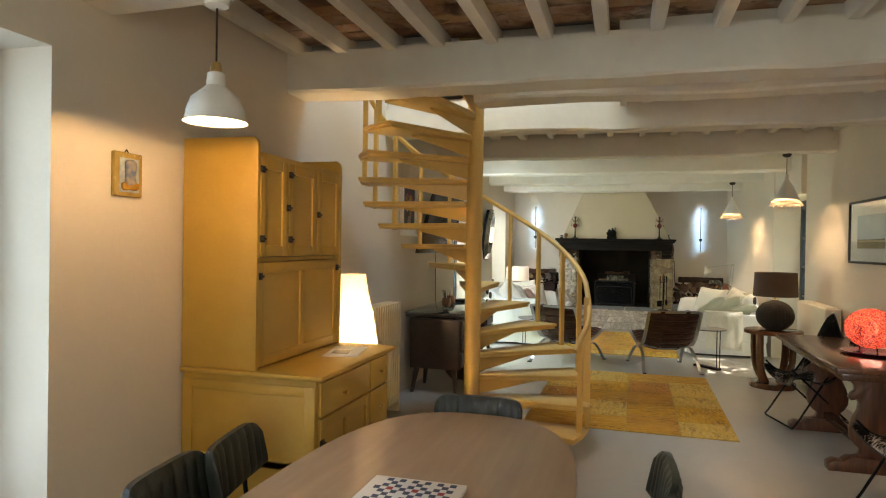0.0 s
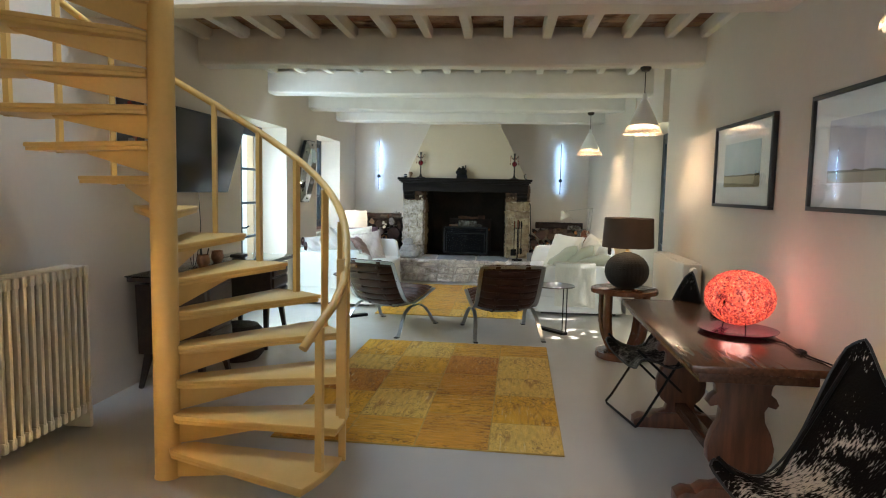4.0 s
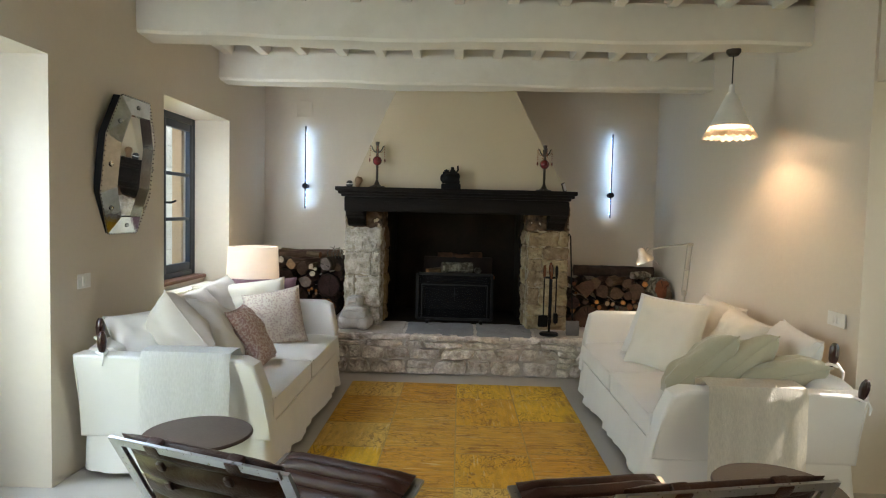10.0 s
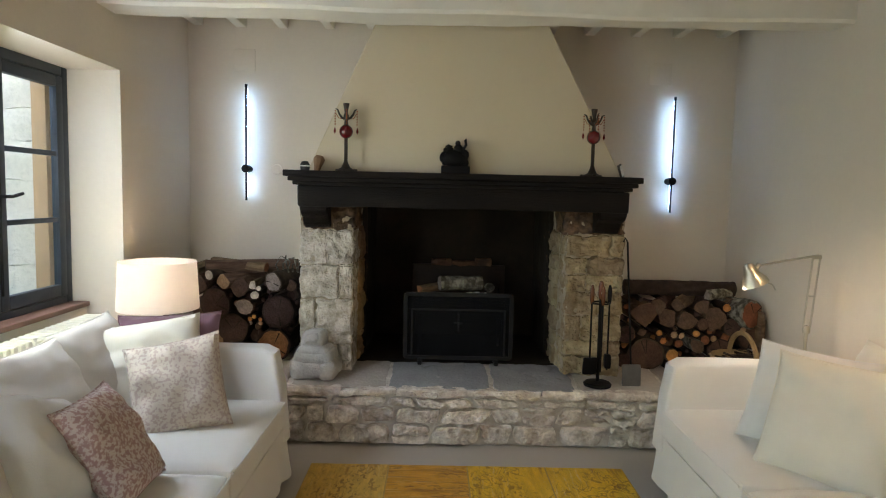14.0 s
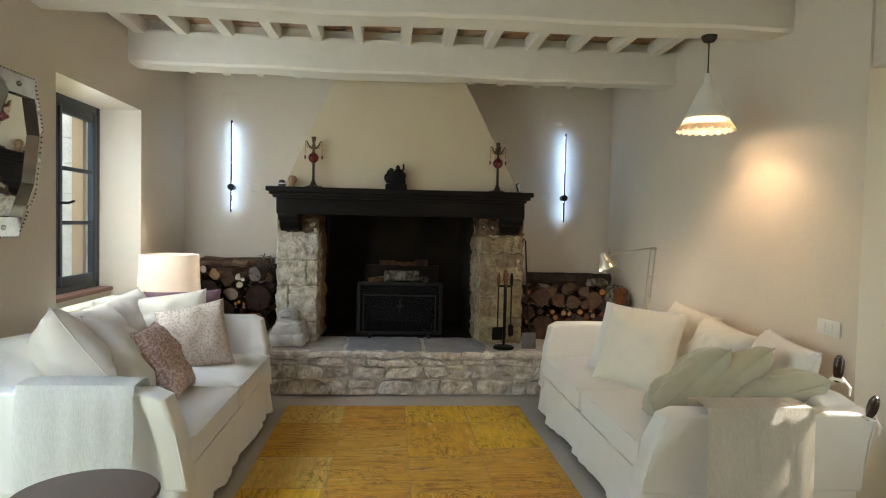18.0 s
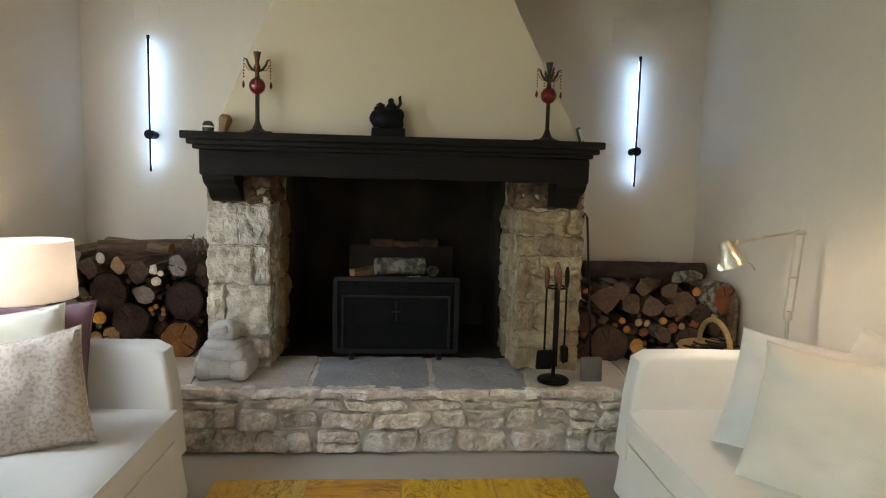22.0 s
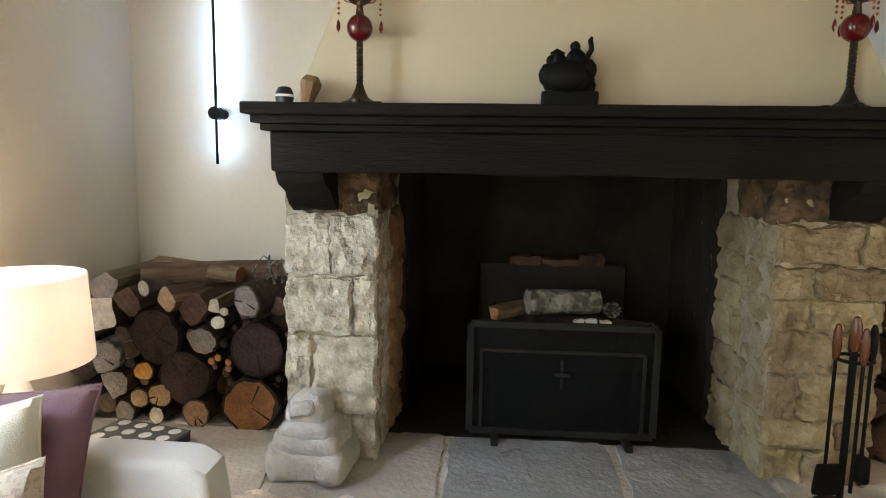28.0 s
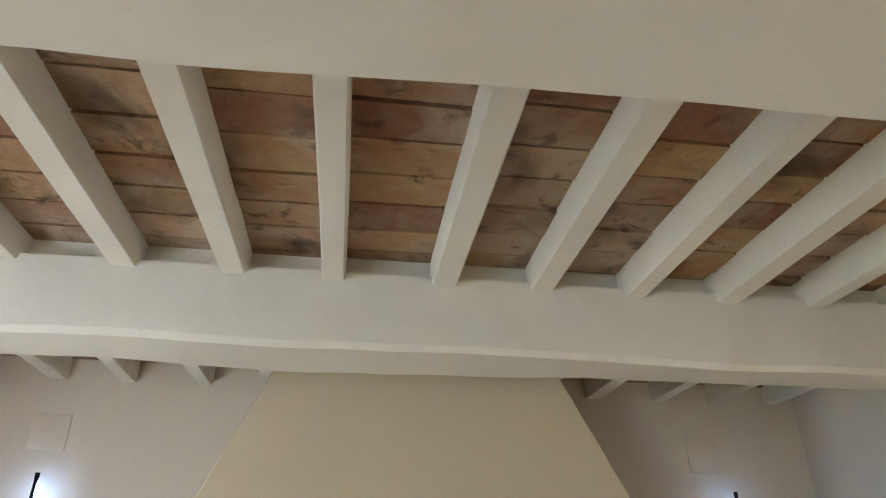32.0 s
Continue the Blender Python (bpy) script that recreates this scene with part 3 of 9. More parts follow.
# beams and joists
def beam(name, y0, y1, x0, x1, z0=2.56, z1=2.80, seed=0, sag=0.0):
    bm = bmesh.new()
    n, m = 44, 4
    sec = []
    c = 0.018
    for (u, v) in [(y0 + c, z0), (y1 - c, z0), (y1, z0 + c), (y1, (z0 + z1) / 2), (y1, z1), (y0, z1), (y0, (z0 + z1) / 2), (y0, z0 + c)]:
        sec.append((u, v))
    rings = []
    for i in range(n + 1):
        x = x0 + (x1 - x0) * i / n
        ring = []
        for u, v in sec:
            low = 1.0 if v < z0 + 0.03 else 0.35
            dz = noise.noise((x * 1.1, seed * 9.1, u * 2)) * 0.022 * low + noise.noise((x * 4, seed * 3.3, u * 5)) * 0.007 * low
            dy = noise.noise((x * 0.9, seed * 5.1 + 40, v * 2 + (3 if u > (y0 + y1) / 2 else 0))) * 0.018
            dz -= sag * (1 - ((2 * i / n - 1) ** 2)) * low
            ring.append(bm.verts.new((x, u + (dy if v < z1 - 0.01 else 0), v + (dz if v < z1 - 0.01 else 0))))
        rings.append(ring)
    k = len(sec)
    for a, b in zip(rings, rings[1:]):
        for j in range(k):
            bm.faces.new((a[j], a[(j + 1) % k], b[(j + 1) % k], b[j]))
    return structure(name, bm, LIME, "whitewashed old ceiling beam", True)


BEAMS = [(-1.95, -1.7), (-0.25, 0.02), (1.44, 1.70), (3.22, 3.50), (5.08, 5.32), (6.85, 7.09), (8.50, 8.75), (9.985, 10.232), (11.39, 11.62)]
for i, (a, b) in enumerate(BEAMS):
    beam("beam", a, b, XL - 0.02, 2.24 if b < 8 else 2.2 if b < 9 else 2.14 if b < 11 else 2.07, seed=i + 1, z0=2.535 if a < 4 else 2.56, sag=0.01)
beam("beam", 3.93, 4.17, -0.98, XR + 0.02, seed=14, z0=2.58)
jb = bmesh.new()
JOISTS = [-2.027 + 0.3285 * k for k in range(13)] + [2.2]
ys = [YF] + [(a + b) / 2 for a, b in BEAMS] + [YB]
rj = random.Random(5)
for y0_, y1_ in zip(ys, ys[1:]):
    for k, xj in enumerate(JOISTS):
        if y0_ > 9.5 and k < 13:
            xj = -2.027 + 0.3262 * k
        if y0_ > 3.2 and y1_ < 5.4 and xj < 0.10:
            continue
        if xj > 2.0 and y0_ > 8:
            continue
        n = 7
        off, tw = rj.uniform(-0.012, 0.012), rj.uniform(-0.014, 0.014)
        w = rj.uniform(0.068, 0.084)
        lo = 2.775 + rj.uniform(-0.006, 0.006)
        pts = []
        for i in range(n):
            f = i / (n - 1)
            pts.append((xj + off + tw * (f - 0.5) + noise.noise((f * 2 + xj, y0_, 1)) * 0.006, y0_ + (y1_ - y0_) * f, (lo + ZT + 0.012) / 2 + noise.noise((f * 2, xj, y0_)) * 0.004))
        h = ZT + 0.012 - lo
        sweep(jb, pts, [(-w / 2 + 0.006, -h / 2), (w / 2 - 0.006, -h / 2), (w / 2, -h / 2 + 0.008), (w / 2, h / 2), (-w / 2, h / 2), (-w / 2, -h / 2 + 0.008)])
# fillets between the joists on each beam
for a, b in BEAMS:
    xs0 = x1 if 3.2 < a < 3.3 else XL
    add_box(jb, xs0, XR, a + 0.05, b - 0.05, 2.76, ZT + 0.004)
structure("ceiling_joists", jb, LIME, "whitewashed ceiling joists", True)

tb = bmesh.new()
rt = random.Random(8)
edges = [XL - 0.01] + JOISTS[:-1] + [XR + 0.02]
for xa, xb in zip(edges, edges[1:]):
    y = YF
    while y < YB:
        w = rt.uniform(0.138, 0.156)
        if not (x0 - 0.1 < (xa + xb) / 2 < x1 and y + w > 3.4 and y < y1 + 0.0):
            z = ZT + rt.uniform(0, 0.006)
            tilt = rt.uniform(-0.003, 0.003)
            a, b = xa + 0.003, xb - 0.003
            c, d = y + rt.uniform(0.003, 0.007), y + w - rt.uniform(0.003, 0.010)
            vs = [tb.verts.new(p) for p in ((a, c, z), (b, c, z + tilt), (b, d, z + tilt), (a, d, z), (a, c, z + 0.03), (b, c, z + 0.03), (b, d, z + 0.03), (a, d, z + 0.03))]
            for f in ((0, 1, 2, 3), (4, 5, 6, 7), (0, 1, 5, 4), (1, 2, 6, 5), (2, 3, 7, 6), (3, 0, 4, 7)):
                tb.faces.new([vs[i] for i in f])
        y += w
structure("ceiling", tb, TILE, "old terracotta tiles between whitewashed joists")


# ---- windows and doors ----
def casement(name, at, width, height, leaves, rows, lower, side, label, sill=False, handle_at=0.45, category_kind=True):
    """A glazed frame standing in the y-z plane; side +1: the room lies towards +x."""
    root = thing(name, at, label, "window" if not lower else "glass door")
    root["kind"] = "structure"
    fw, d = 0.055, 0.06
    fr = bmesh.new()
    add_box(fr, -d / 2, d / 2, -width / 2, -width / 2 + fw, 0, height, 0.004)
    add_box(fr, -d / 2, d / 2, width / 2 - fw, width / 2, 0, height, 0.004)
    add_box(fr, -d / 2, d / 2, -width / 2 + fw, width / 2 - fw, height - fw, height, 0.004)
    if not lower:
        add_box(fr, -d / 2, d / 2, -width / 2 + fw, width / 2 - fw, 0, fw, 0.004)
    part("window_frame", fr, IRONGREY, root)
    lw = (width - 2 * fw) / leaves
    st = 0.062
    b0 = 0.02 if lower else fw + 0.004
    h1 = height - fw - 0.004
    for k in range(leaves):
        y0 = -width / 2 + fw + k * lw + 0.003
        y1 = y0 + lw - 0.006
        lb = bmesh.new()
        dx = side * 0.012
        add_box(lb, dx - 0.022, dx + 0.022, y0, y0 + st, b0, h1, 0.004)
        add_box(lb, dx - 0.022, dx + 0.022, y1 - st, y1, b0, h1, 0.004)
        base = b0 + (lower if lower else 0.07)
        add_box(lb, dx - 0.022, dx + 0.022, y0 + st, y1 - st, h1 - st, h1, 0.004)
        add_box(lb, dx - 0.022, dx + 0.022, y0 + st, y1 - st, base - 0.07, base, 0.004)
        if lower:
            add_box(lb, dx - 0.022, dx + 0.022, y0 + st, y1 - st, b0, b0 + 0.12, 0.004)
            add_box(lb, dx - 0.012, dx + 0.012, y0 + st, y1 - st, b0 + 0.12, base - 0.07)
            add_box(lb, dx + side * 0.012 - 0.006, dx + side * 0.012 + 0.006, y0 + st + 0.04, y1 - st - 0.04, b0 + 0.17, base - 0.12, 0.004)
        step = (h1 - st - base) / rows
        for r in range(1, rows):
            z = base + r * step
            add_box(lb, dx - 0.016, dx + 0.016, y0 + st, y1 - st, z - 0.014, z + 0.014, 0.003)
        leaf = part("casement", lb, IRONGREY, root)
        for r in range(rows):
            z = base + r * step
            p = part("pane", box(dx - 0.002, dx + 0.002, y0 + st - 0.004, y1 - st + 0.004, z + 0.006, z + step - 0.006), PANE, leaf)
            p.visible_shadow = False
    hz = height * handle_at
    hb = bmesh.new()
    add_box(hb, side * 0.036, side * 0.044, -0.016, 0.016, hz - 0.09, hz + 0.09, 0.004)
    sweep(hb, [(side * 0.04, 0, hz + 0.02), (side * 0.085, 0, hz + 0.02), (side * 0.09, 0.03, hz + 0.02), (side * 0.088, 0.11, hz + 0.035)], disc(0.009, 8))
    part("window_handle", hb, BLACK, root, "black iron lever handle")
    cr = bmesh.new()
    sweep(cr, [(side * 0.042, 0, height * 0.06 + b0), (side * 0.042, 0, height - 0.09)], disc(0.007, 6), up=(1, 0, 0))
    part("bolt_rod", cr, BLACK, root)
    return root


casement("window_1", (XL - 0.34, 8.42, 0.0), 1.38, 2.22, 2, 4, 0.48, 1, "dark grey glazed double door to the garden")
casement("window_2", (XL - 0.34, 11.01, 0.86), 1.28, 1.39, 2, 3, 0, 1, "dark grey two-leaf casement window")
casement("window_3", (XL - 0.34, 0.79, 0.0), 1.18, 2.30, 2, 4, 0.48, 1, "dark grey glazed door beside the dining table")
casement("door_1", (XR + 0.30, 8.71, 0.0), 1.38, 2.22, 2, 4, 0.48, -1, "dark grey glazed double door to the terrace")
structure("window_apron", box(XL - 0.5, XL - 0.225, 10.37, 11.65, 0, 0.845), PLASTER, "plastered niche wall under the window")
structure("window_sill", box(XL - 0.345, XL - 0.205, 10.373, 11.647, 0.846, 0.876, 0.006), mat("sill_tile", (0.22, 0.11, 0.075), 0.6, 0.1), "terracotta window sill")
# added pane, out of view, for the south fill lamp's opening
structure("added_window_south", box(-0.3, 1.5, YF - 0.2, YF - 0.19, 0.9, 2.3), PANE, "unseen window added behind the dining end").visible_shadow = False


# ---- fireplace ----
HZ = 0.405                       # top of the raised hearth
fireplace = thing("fireplace", (0, 11.7, 0), "wide stone fireplace with black oak mantel and plastered hood", "fireplace")


def fp(name, bm, material, label="", smooth=True, parent=None):
    """A part of the fireplace, given in room coordinates."""
    bmesh.ops.transform(bm, matrix=Matrix.Translation((0, -11.7, 0)), verts=bm.verts[:])
    return part(name, bm, material, parent or fireplace, label, smooth)


def hearth_z(y):
    """The slabs dip a little towards the room."""
    return HZ - 0.035 * max(0.0, min(1.0, (11.93 - y) / 0.30))


def front_y(z):
    """The face of the hearth leans out over the floor."""
    return 11.70 - 0.055 * min(1.0, max(0.0, z / 0.37))


hb_ = rough(XL + 0.01, 1.99, 11.72, 12.69, 0.0, HZ - 0.05, 60, 0.010, 14, 2, 0.02)
for v in hb_.verts:
    if v.co.y < 11.9:
        v.co.y = front_y(v.co.z) + 0.012 + noise.noise(v.co * 17) * 0.012
        v.co.z = min(v.co.z, 0.345)
hearth = fp("hearth", hb_, MORTAR, "raised rubble stone hearth with pale mortar")
rs = random.Random(21)


def rubble(xa, xb, lo, hi, seed, proud):
    """One undressed stone between two wandering joints, its face domed, chipped and set in mortar."""
    nu, nv = 20, 12
    bm, g = bmesh.new(), {}
    sl, sr = rs.uniform(-0.022, 0.022), rs.uniform(-0.022, 0.022)
    tilt_u, tilt_v = rs.uniform(-0.012, 0.012), rs.uniform(-0.010, 0.010)
    sv = Vector((seed * 3.7, seed * 1.9, 0))
    for i in range(nu + 1):
        for j in range(nv + 1):
            u, v = 2 * i / nu - 1, 2 * j / nv - 1
            cu, cv = u * (1 - 0.10 * v ** 4), v * (1 - 0.10 * u ** 4)
            left, right = xa + sl * v, xb + sr * v
            x = (left + right) / 2 + (right - left) / 2 * cu
            z = (lo(x) + hi(x)) / 2 + (hi(x) - lo(x)) / 2 * cv
            q = Vector((x * 11, z * 11, 3)) + sv
            x += 0.010 * noise.noise(q * 1.6)
            z += 0.008 * noise.noise(q * 1.6 + Vector((9, 0, 0)))
            e = max(0.0, (1 - u ** 10) * (1 - v ** 10)) ** 0.35
            f = 0.55 * noise.fractal(q * 0.9, 0.7, 2.1, 5) + 0.8 * (min(0.6, noise.voronoi(q * 1.3)[0][0]) - 0.3)
            out = (proud + tilt_u * u + tilt_v * v + 0.046 * f) * e + 0.005 * noise.noise(q * 5)
            g[i, j] = bm.verts.new((x, front_y(z) + 0.022 - out, z))
    for i in range(nu):
        for j in range(nv):
            bm.faces.new((g[i, j], g[i + 1, j], g[i + 1, j + 1], g[i, j + 1]))
    rim = [g[i, 0] for i in range(nu)] + [g[nu, j] for j in range(nv)] + [g[i, nv] for i in range(nu, 0, -1)] + [g[0, j] for j in range(nv, 0, -1)]
    back = [bm.verts.new((v.co.x, v.co.y + 0.05, v.co.z)) for v in rim]
    for k in range(len(rim)):
        bm.faces.new((rim[k], back[k], back[(k + 1) % len(rim)], rim[(k + 1) % len(rim)]))
    return bm


BEDS = (0.002, 0.140, 0.258, 0.318, 0.366)


def bed(c, gap):
    return lambda x: BEDS[c] + gap + (0.0 if c in (0, 4) else 0.020 * noise.noise((x * 2.3, c * 7.1, 0)) + 0.009 * noise.noise((x * 8, c * 3.3, 5)))


for c in range(4):
    x = XL + 0.01 - rs.uniform(0, 0.1)
    while x < 1.95:
        w = rs.uniform(0.12, 0.33) if c < 2 else rs.uniform(0.13, 0.42)
        a, b = max(x, XL + 0.01) + 0.006, min(x + w, 1.985) - 0.006
        if b - a > 0.05:
            lo, hi = bed(c, 0.005), bed(c + 1, -0.005)
            if c < 2 and rs.random() < 0.22 and b - a < 0.24:
                f = rs.uniform(0.4, 0.6)
                mid = [lambda q, lo=lo, hi=hi, f=f, d=d: lo(q) + (hi(q) - lo(q)) * f + d for d in (-0.005, 0.005)]
                fp("stone", rubble(a, b, lo, mid[0], rs.random() * 60, rs.uniform(0.018, 0.045)), RUBBLE, smooth=False, parent=hearth)
                fp("stone", rubble(a, b, mid[1], hi, rs.random() * 60, rs.uniform(0.018, 0.045)), RUBBLE, smooth=False, parent=hearth)
            else:
                fp("stone", rubble(a, b, lo, hi, rs.random() * 60, rs.uniform(0.024, 0.050)), RUBBLE, smooth=False, parent=hearth)
        x += w
# slabs on top
xs = [XL + 0.01, -1.62, -1.12, -0.505, 0.145, 0.678, 1.25, 1.99]
for i, (a, b) in enumerate(zip(xs, xs[1:])):
    ms = SLATE if i in (3, 4) else PALESLAB
    slab = rough(a + 0.016, b - 0.016, 11.655 + rs.uniform(-0.01, 0.015), 12.16 + rs.uniform(-0.03, 0.03), HZ - 0.034, HZ, 20, 0.008, 9, i + 3, 0.9)
    for v in slab.verts:
        v.co.x += 0.012 * noise.noise((v.co.y * 9, i * 4.0, 1))
        v.co.z += hearth_z(v.co.y) - HZ
    fp("hearth_slab", crag(slab, 0.003, 20, i), ms, parent=hearth)
mb_ = rough(XL + 0.01, 1.99, 11.665, 12.18, HZ - 0.045, HZ - 0.013, 60, 0.004, 12, 8, 0.02)
for v in mb_.verts:
    v.co.z += hearth_z(v.co.y) - HZ
fp("mortar_bed", crag(mb_, 0.003, 25, 3), MORTAR, parent=hearth)
x = XL + 0.01
while x < 1.96:
    w = min(rs.uniform(0.16, 0.55), 1.99 - x)
    edge = rough(x + 0.002, x + w - 0.002, 11.625 + rs.uniform(-0.008, 0.012), 11.70 + rs.uniform(-0.02, 0.02), 0.340 - rs.uniform(0, 0.010), 0.371 + rs.uniform(-0.003, 0.003), 9, 0.010, 14, rs.random() * 60, 1.0)
    fp("edge_stone", crag(edge, 0.006, 20, rs.random() * 50), RUBBLE, parent=hearth)
    x += w
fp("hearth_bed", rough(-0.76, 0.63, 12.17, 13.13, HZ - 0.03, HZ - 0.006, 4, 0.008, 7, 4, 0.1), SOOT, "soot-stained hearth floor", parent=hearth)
fp("hearth_bed", rough(XL + 0.01, -1.12, 12.17, 12.69, HZ - 0.03, HZ - 0.006, 3, 0.006, 7, 5, 0.1), MORTAR, parent=hearth)
fp("hearth_bed", rough(0.98, 1.99, 12.17, 12.69, HZ - 0.03, HZ - 0.006, 3, 0.006, 7, 6, 0.1), MORTAR, parent=hearth)


def hewn(x0, x1, y0, y1, z0, z1, axis, seed, cuts=20, amp=0.026):
    """A squared block whose face, looking along one axis, is chipped."""
    bm = rough(x0, x1, y0, y1, z0, z1, cuts, 0.010, 9, seed, 1.0)
    sv = Vector((seed * 5.7, seed * 1.3, seed * 2.9))
    for v in bm.verts:
        d = noise.noise(v.co * 14 + sv) * 0.6 + noise.noise(v.co * 31 + sv) * 0.5 + noise.noise(v.co * 70 + sv) * 0.3
        side = noise.noise_vector(v.co * 16 + sv) * 0.009
        side[axis] = d * amp
        v.co += side
    return crag(bm, amp * 0.55, 15, seed)


def pier(x0, x1, inner, seed, face):
    """A pier of hewn blocks under the mantel."""
    p = fp("pier", rough(x0 + 0.004, x1 - 0.004, 11.936, 12.70, HZ, 1.60, 40, 0.008, 22, seed, 0.05), TANMORTAR, "hewn sandstone pier")
    r = random.Random(seed)
    zs = [HZ - 0.008, 0.572, 0.872, 1.097, 1.328] if inner > 0 else [HZ - 0.008, 0.53, 0.632, 0.796, 0.958, 1.069, 1.18, 1.325]
    ks = (0.72, 0.29, 0.75, 0.50) if inner > 0 else (0.4, 0.66, 0.3, 0.58, 0.35, 0.36, 0.75)
    for k, a, b in zip(ks, zs, zs[1:]):
        splits = [x0, x0 + (x1 - x0) * k, x1]
        for s, t in zip(splits, splits[1:]):
            fp("stone_block", hewn(s + 0.004, t - 0.004, 11.915 + r.uniform(-0.008, 0.008), 12.22 + r.uniform(-0.05, 0.05), a + 0.004, b - 0.004, 1, r.random() * 80), r.choice(face), parent=p)
        ja, jb_ = (x1 - 0.14, x1 + 0.012) if inner > 0 else (x0 - 0.012, x0 + 0.14)
        fp("stone_block", hewn(ja, jb_, 12.2, 12.47, a + 0.004, b - 0.003, 0, r.random() * 80, 9), BROWNSTONE if inner > 0 else TANSTONE, parent=p)
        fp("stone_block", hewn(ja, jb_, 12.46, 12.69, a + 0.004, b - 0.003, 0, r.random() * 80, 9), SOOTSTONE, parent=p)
    xc = (x0 + 0.005, x1 + 0.01) if inner > 0 else (x0 - 0.01, x1 - 0.005)
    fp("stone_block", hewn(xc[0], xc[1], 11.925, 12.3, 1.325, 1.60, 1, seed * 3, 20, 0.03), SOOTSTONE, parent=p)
    return p


pier(-1.10, -0.755, 1, 31, (STONE,))
pier(0.625, 1.0, -1, 47, (TANSTONE,))

# mantel: shelf with stepped moulding, lintel, corbels
for nm, lab, dims in (("mantel_shelf", "black oak mantel shelf", (-1.148, 1.022, 11.655, 12.70, 1.655, 1.692)), ("moulding", "stepped oak moulding", (-1.125, 1.0, 11.680, 12.70, 1.628, 1.6545)), ("moulding", "stepped oak moulding", (-1.10, 0.972, 11.70, 12.70, 1.605, 1.6275))):
    sb = box(*dims, 0.006)
    bmesh.ops.subdivide_edges(sb, edges=[e for e in sb.edges if abs(e.verts[0].co.x - e.verts[1].co.x) > 1], cuts=20)
    fp(nm, wiggle(sb, 0.004, 3, 2), MANTEL, lab)
lb = box(-1.07, 0.955, 11.715, 11.95, 1.475, 1.606, 0.01)
bmesh.ops.subdivide_edges(lb, edges=[e for e in lb.edges if abs(e.verts[0].co.x - e.verts[1].co.x) > 1], cuts=24)
fp("lintel", wiggle(lb, 0.008, 3, 6), MANTEL, "rough black oak lintel")
for cx in (-1.065, 0.785):
    prof = [(12.66, 1.53), (12.66, 1.335), (11.92, 1.335), (11.875, 1.36), (11.845, 1.40), (11.80, 1.415), (11.755, 1.43), (11.73, 1.455), (11.725, 1.53)]
    cbm = prism(prof, "x", cx, cx + 0.165, 0.006)
    fp("corbel", wiggle(cbm, 0.005, 9, cx), MANTEL, "carved black oak corbel")
hd = bmesh.new()
z0, z1 = 1.688, ZT + 0.03
hv = [hd.verts.new(p) for p in ((-1.04, 11.85, z0), (0.945, 11.85, z0), (0.30, 11.85, z1), (-0.49, 11.85, z1), (-1.04, 12.70, z0), (0.945, 12.70, z0), (0.30, 12.70, z1), (-0.49, 12.70, z1))]
for f in ((0, 1, 2, 3), (4, 7, 6, 5), (1, 5, 6, 2), (0, 3, 7, 4), (3, 2, 6, 7), (0, 4, 5, 1)):
    hd.faces.new([hv[i] for i in f])
bmesh.ops.bevel(hd, geom=hd.edges[:], offset=0.006, segments=2, affect="EDGES", profile=0.5)
fp("hood", hd, HOOD, "tapering plastered chimney hood", False)
fp("fireback", box(-0.41, 0.35, 13.05, 13.115, HZ, 0.99, 0.01), FIREIRON, "rust-brown cast iron fireback")
for i, (a, b, c) in enumerate(((-0.25, -0.09, 1.035), (-0.085, 0.10, 1.025), (0.105, 0.23, 1.045))):
    fp("fireback_brick", crag(rough(a, b, 13.0, 13.1, 0.99, c, 5, 0.010, 14, i + 3, 0.6), 0.008, 18, i), FIREBRICK, "broken brick on the fireback")


# ---- spiral stair ----
PX, PY, RISE, STEP, FIRST = -1.055, 4.355, 0.171, 18.8, -24.0
stair = thing("spiral_stair", (PX, PY, 0), "yellow painted spiral staircase with timber treads and steel rail", "staircase")
part("newel_post", lathe([(0.0, 0), (0.068, 0), (0.068, 0.005), (0.064, 0.012), (0.064, 3.2), (0.0, 3.2)], 28), YELLOW, stair, "yellow painted newel post")


def ring(r, deg, z):
    return (r * math.cos(radians(deg)), r * math.sin(radians(deg)), z)


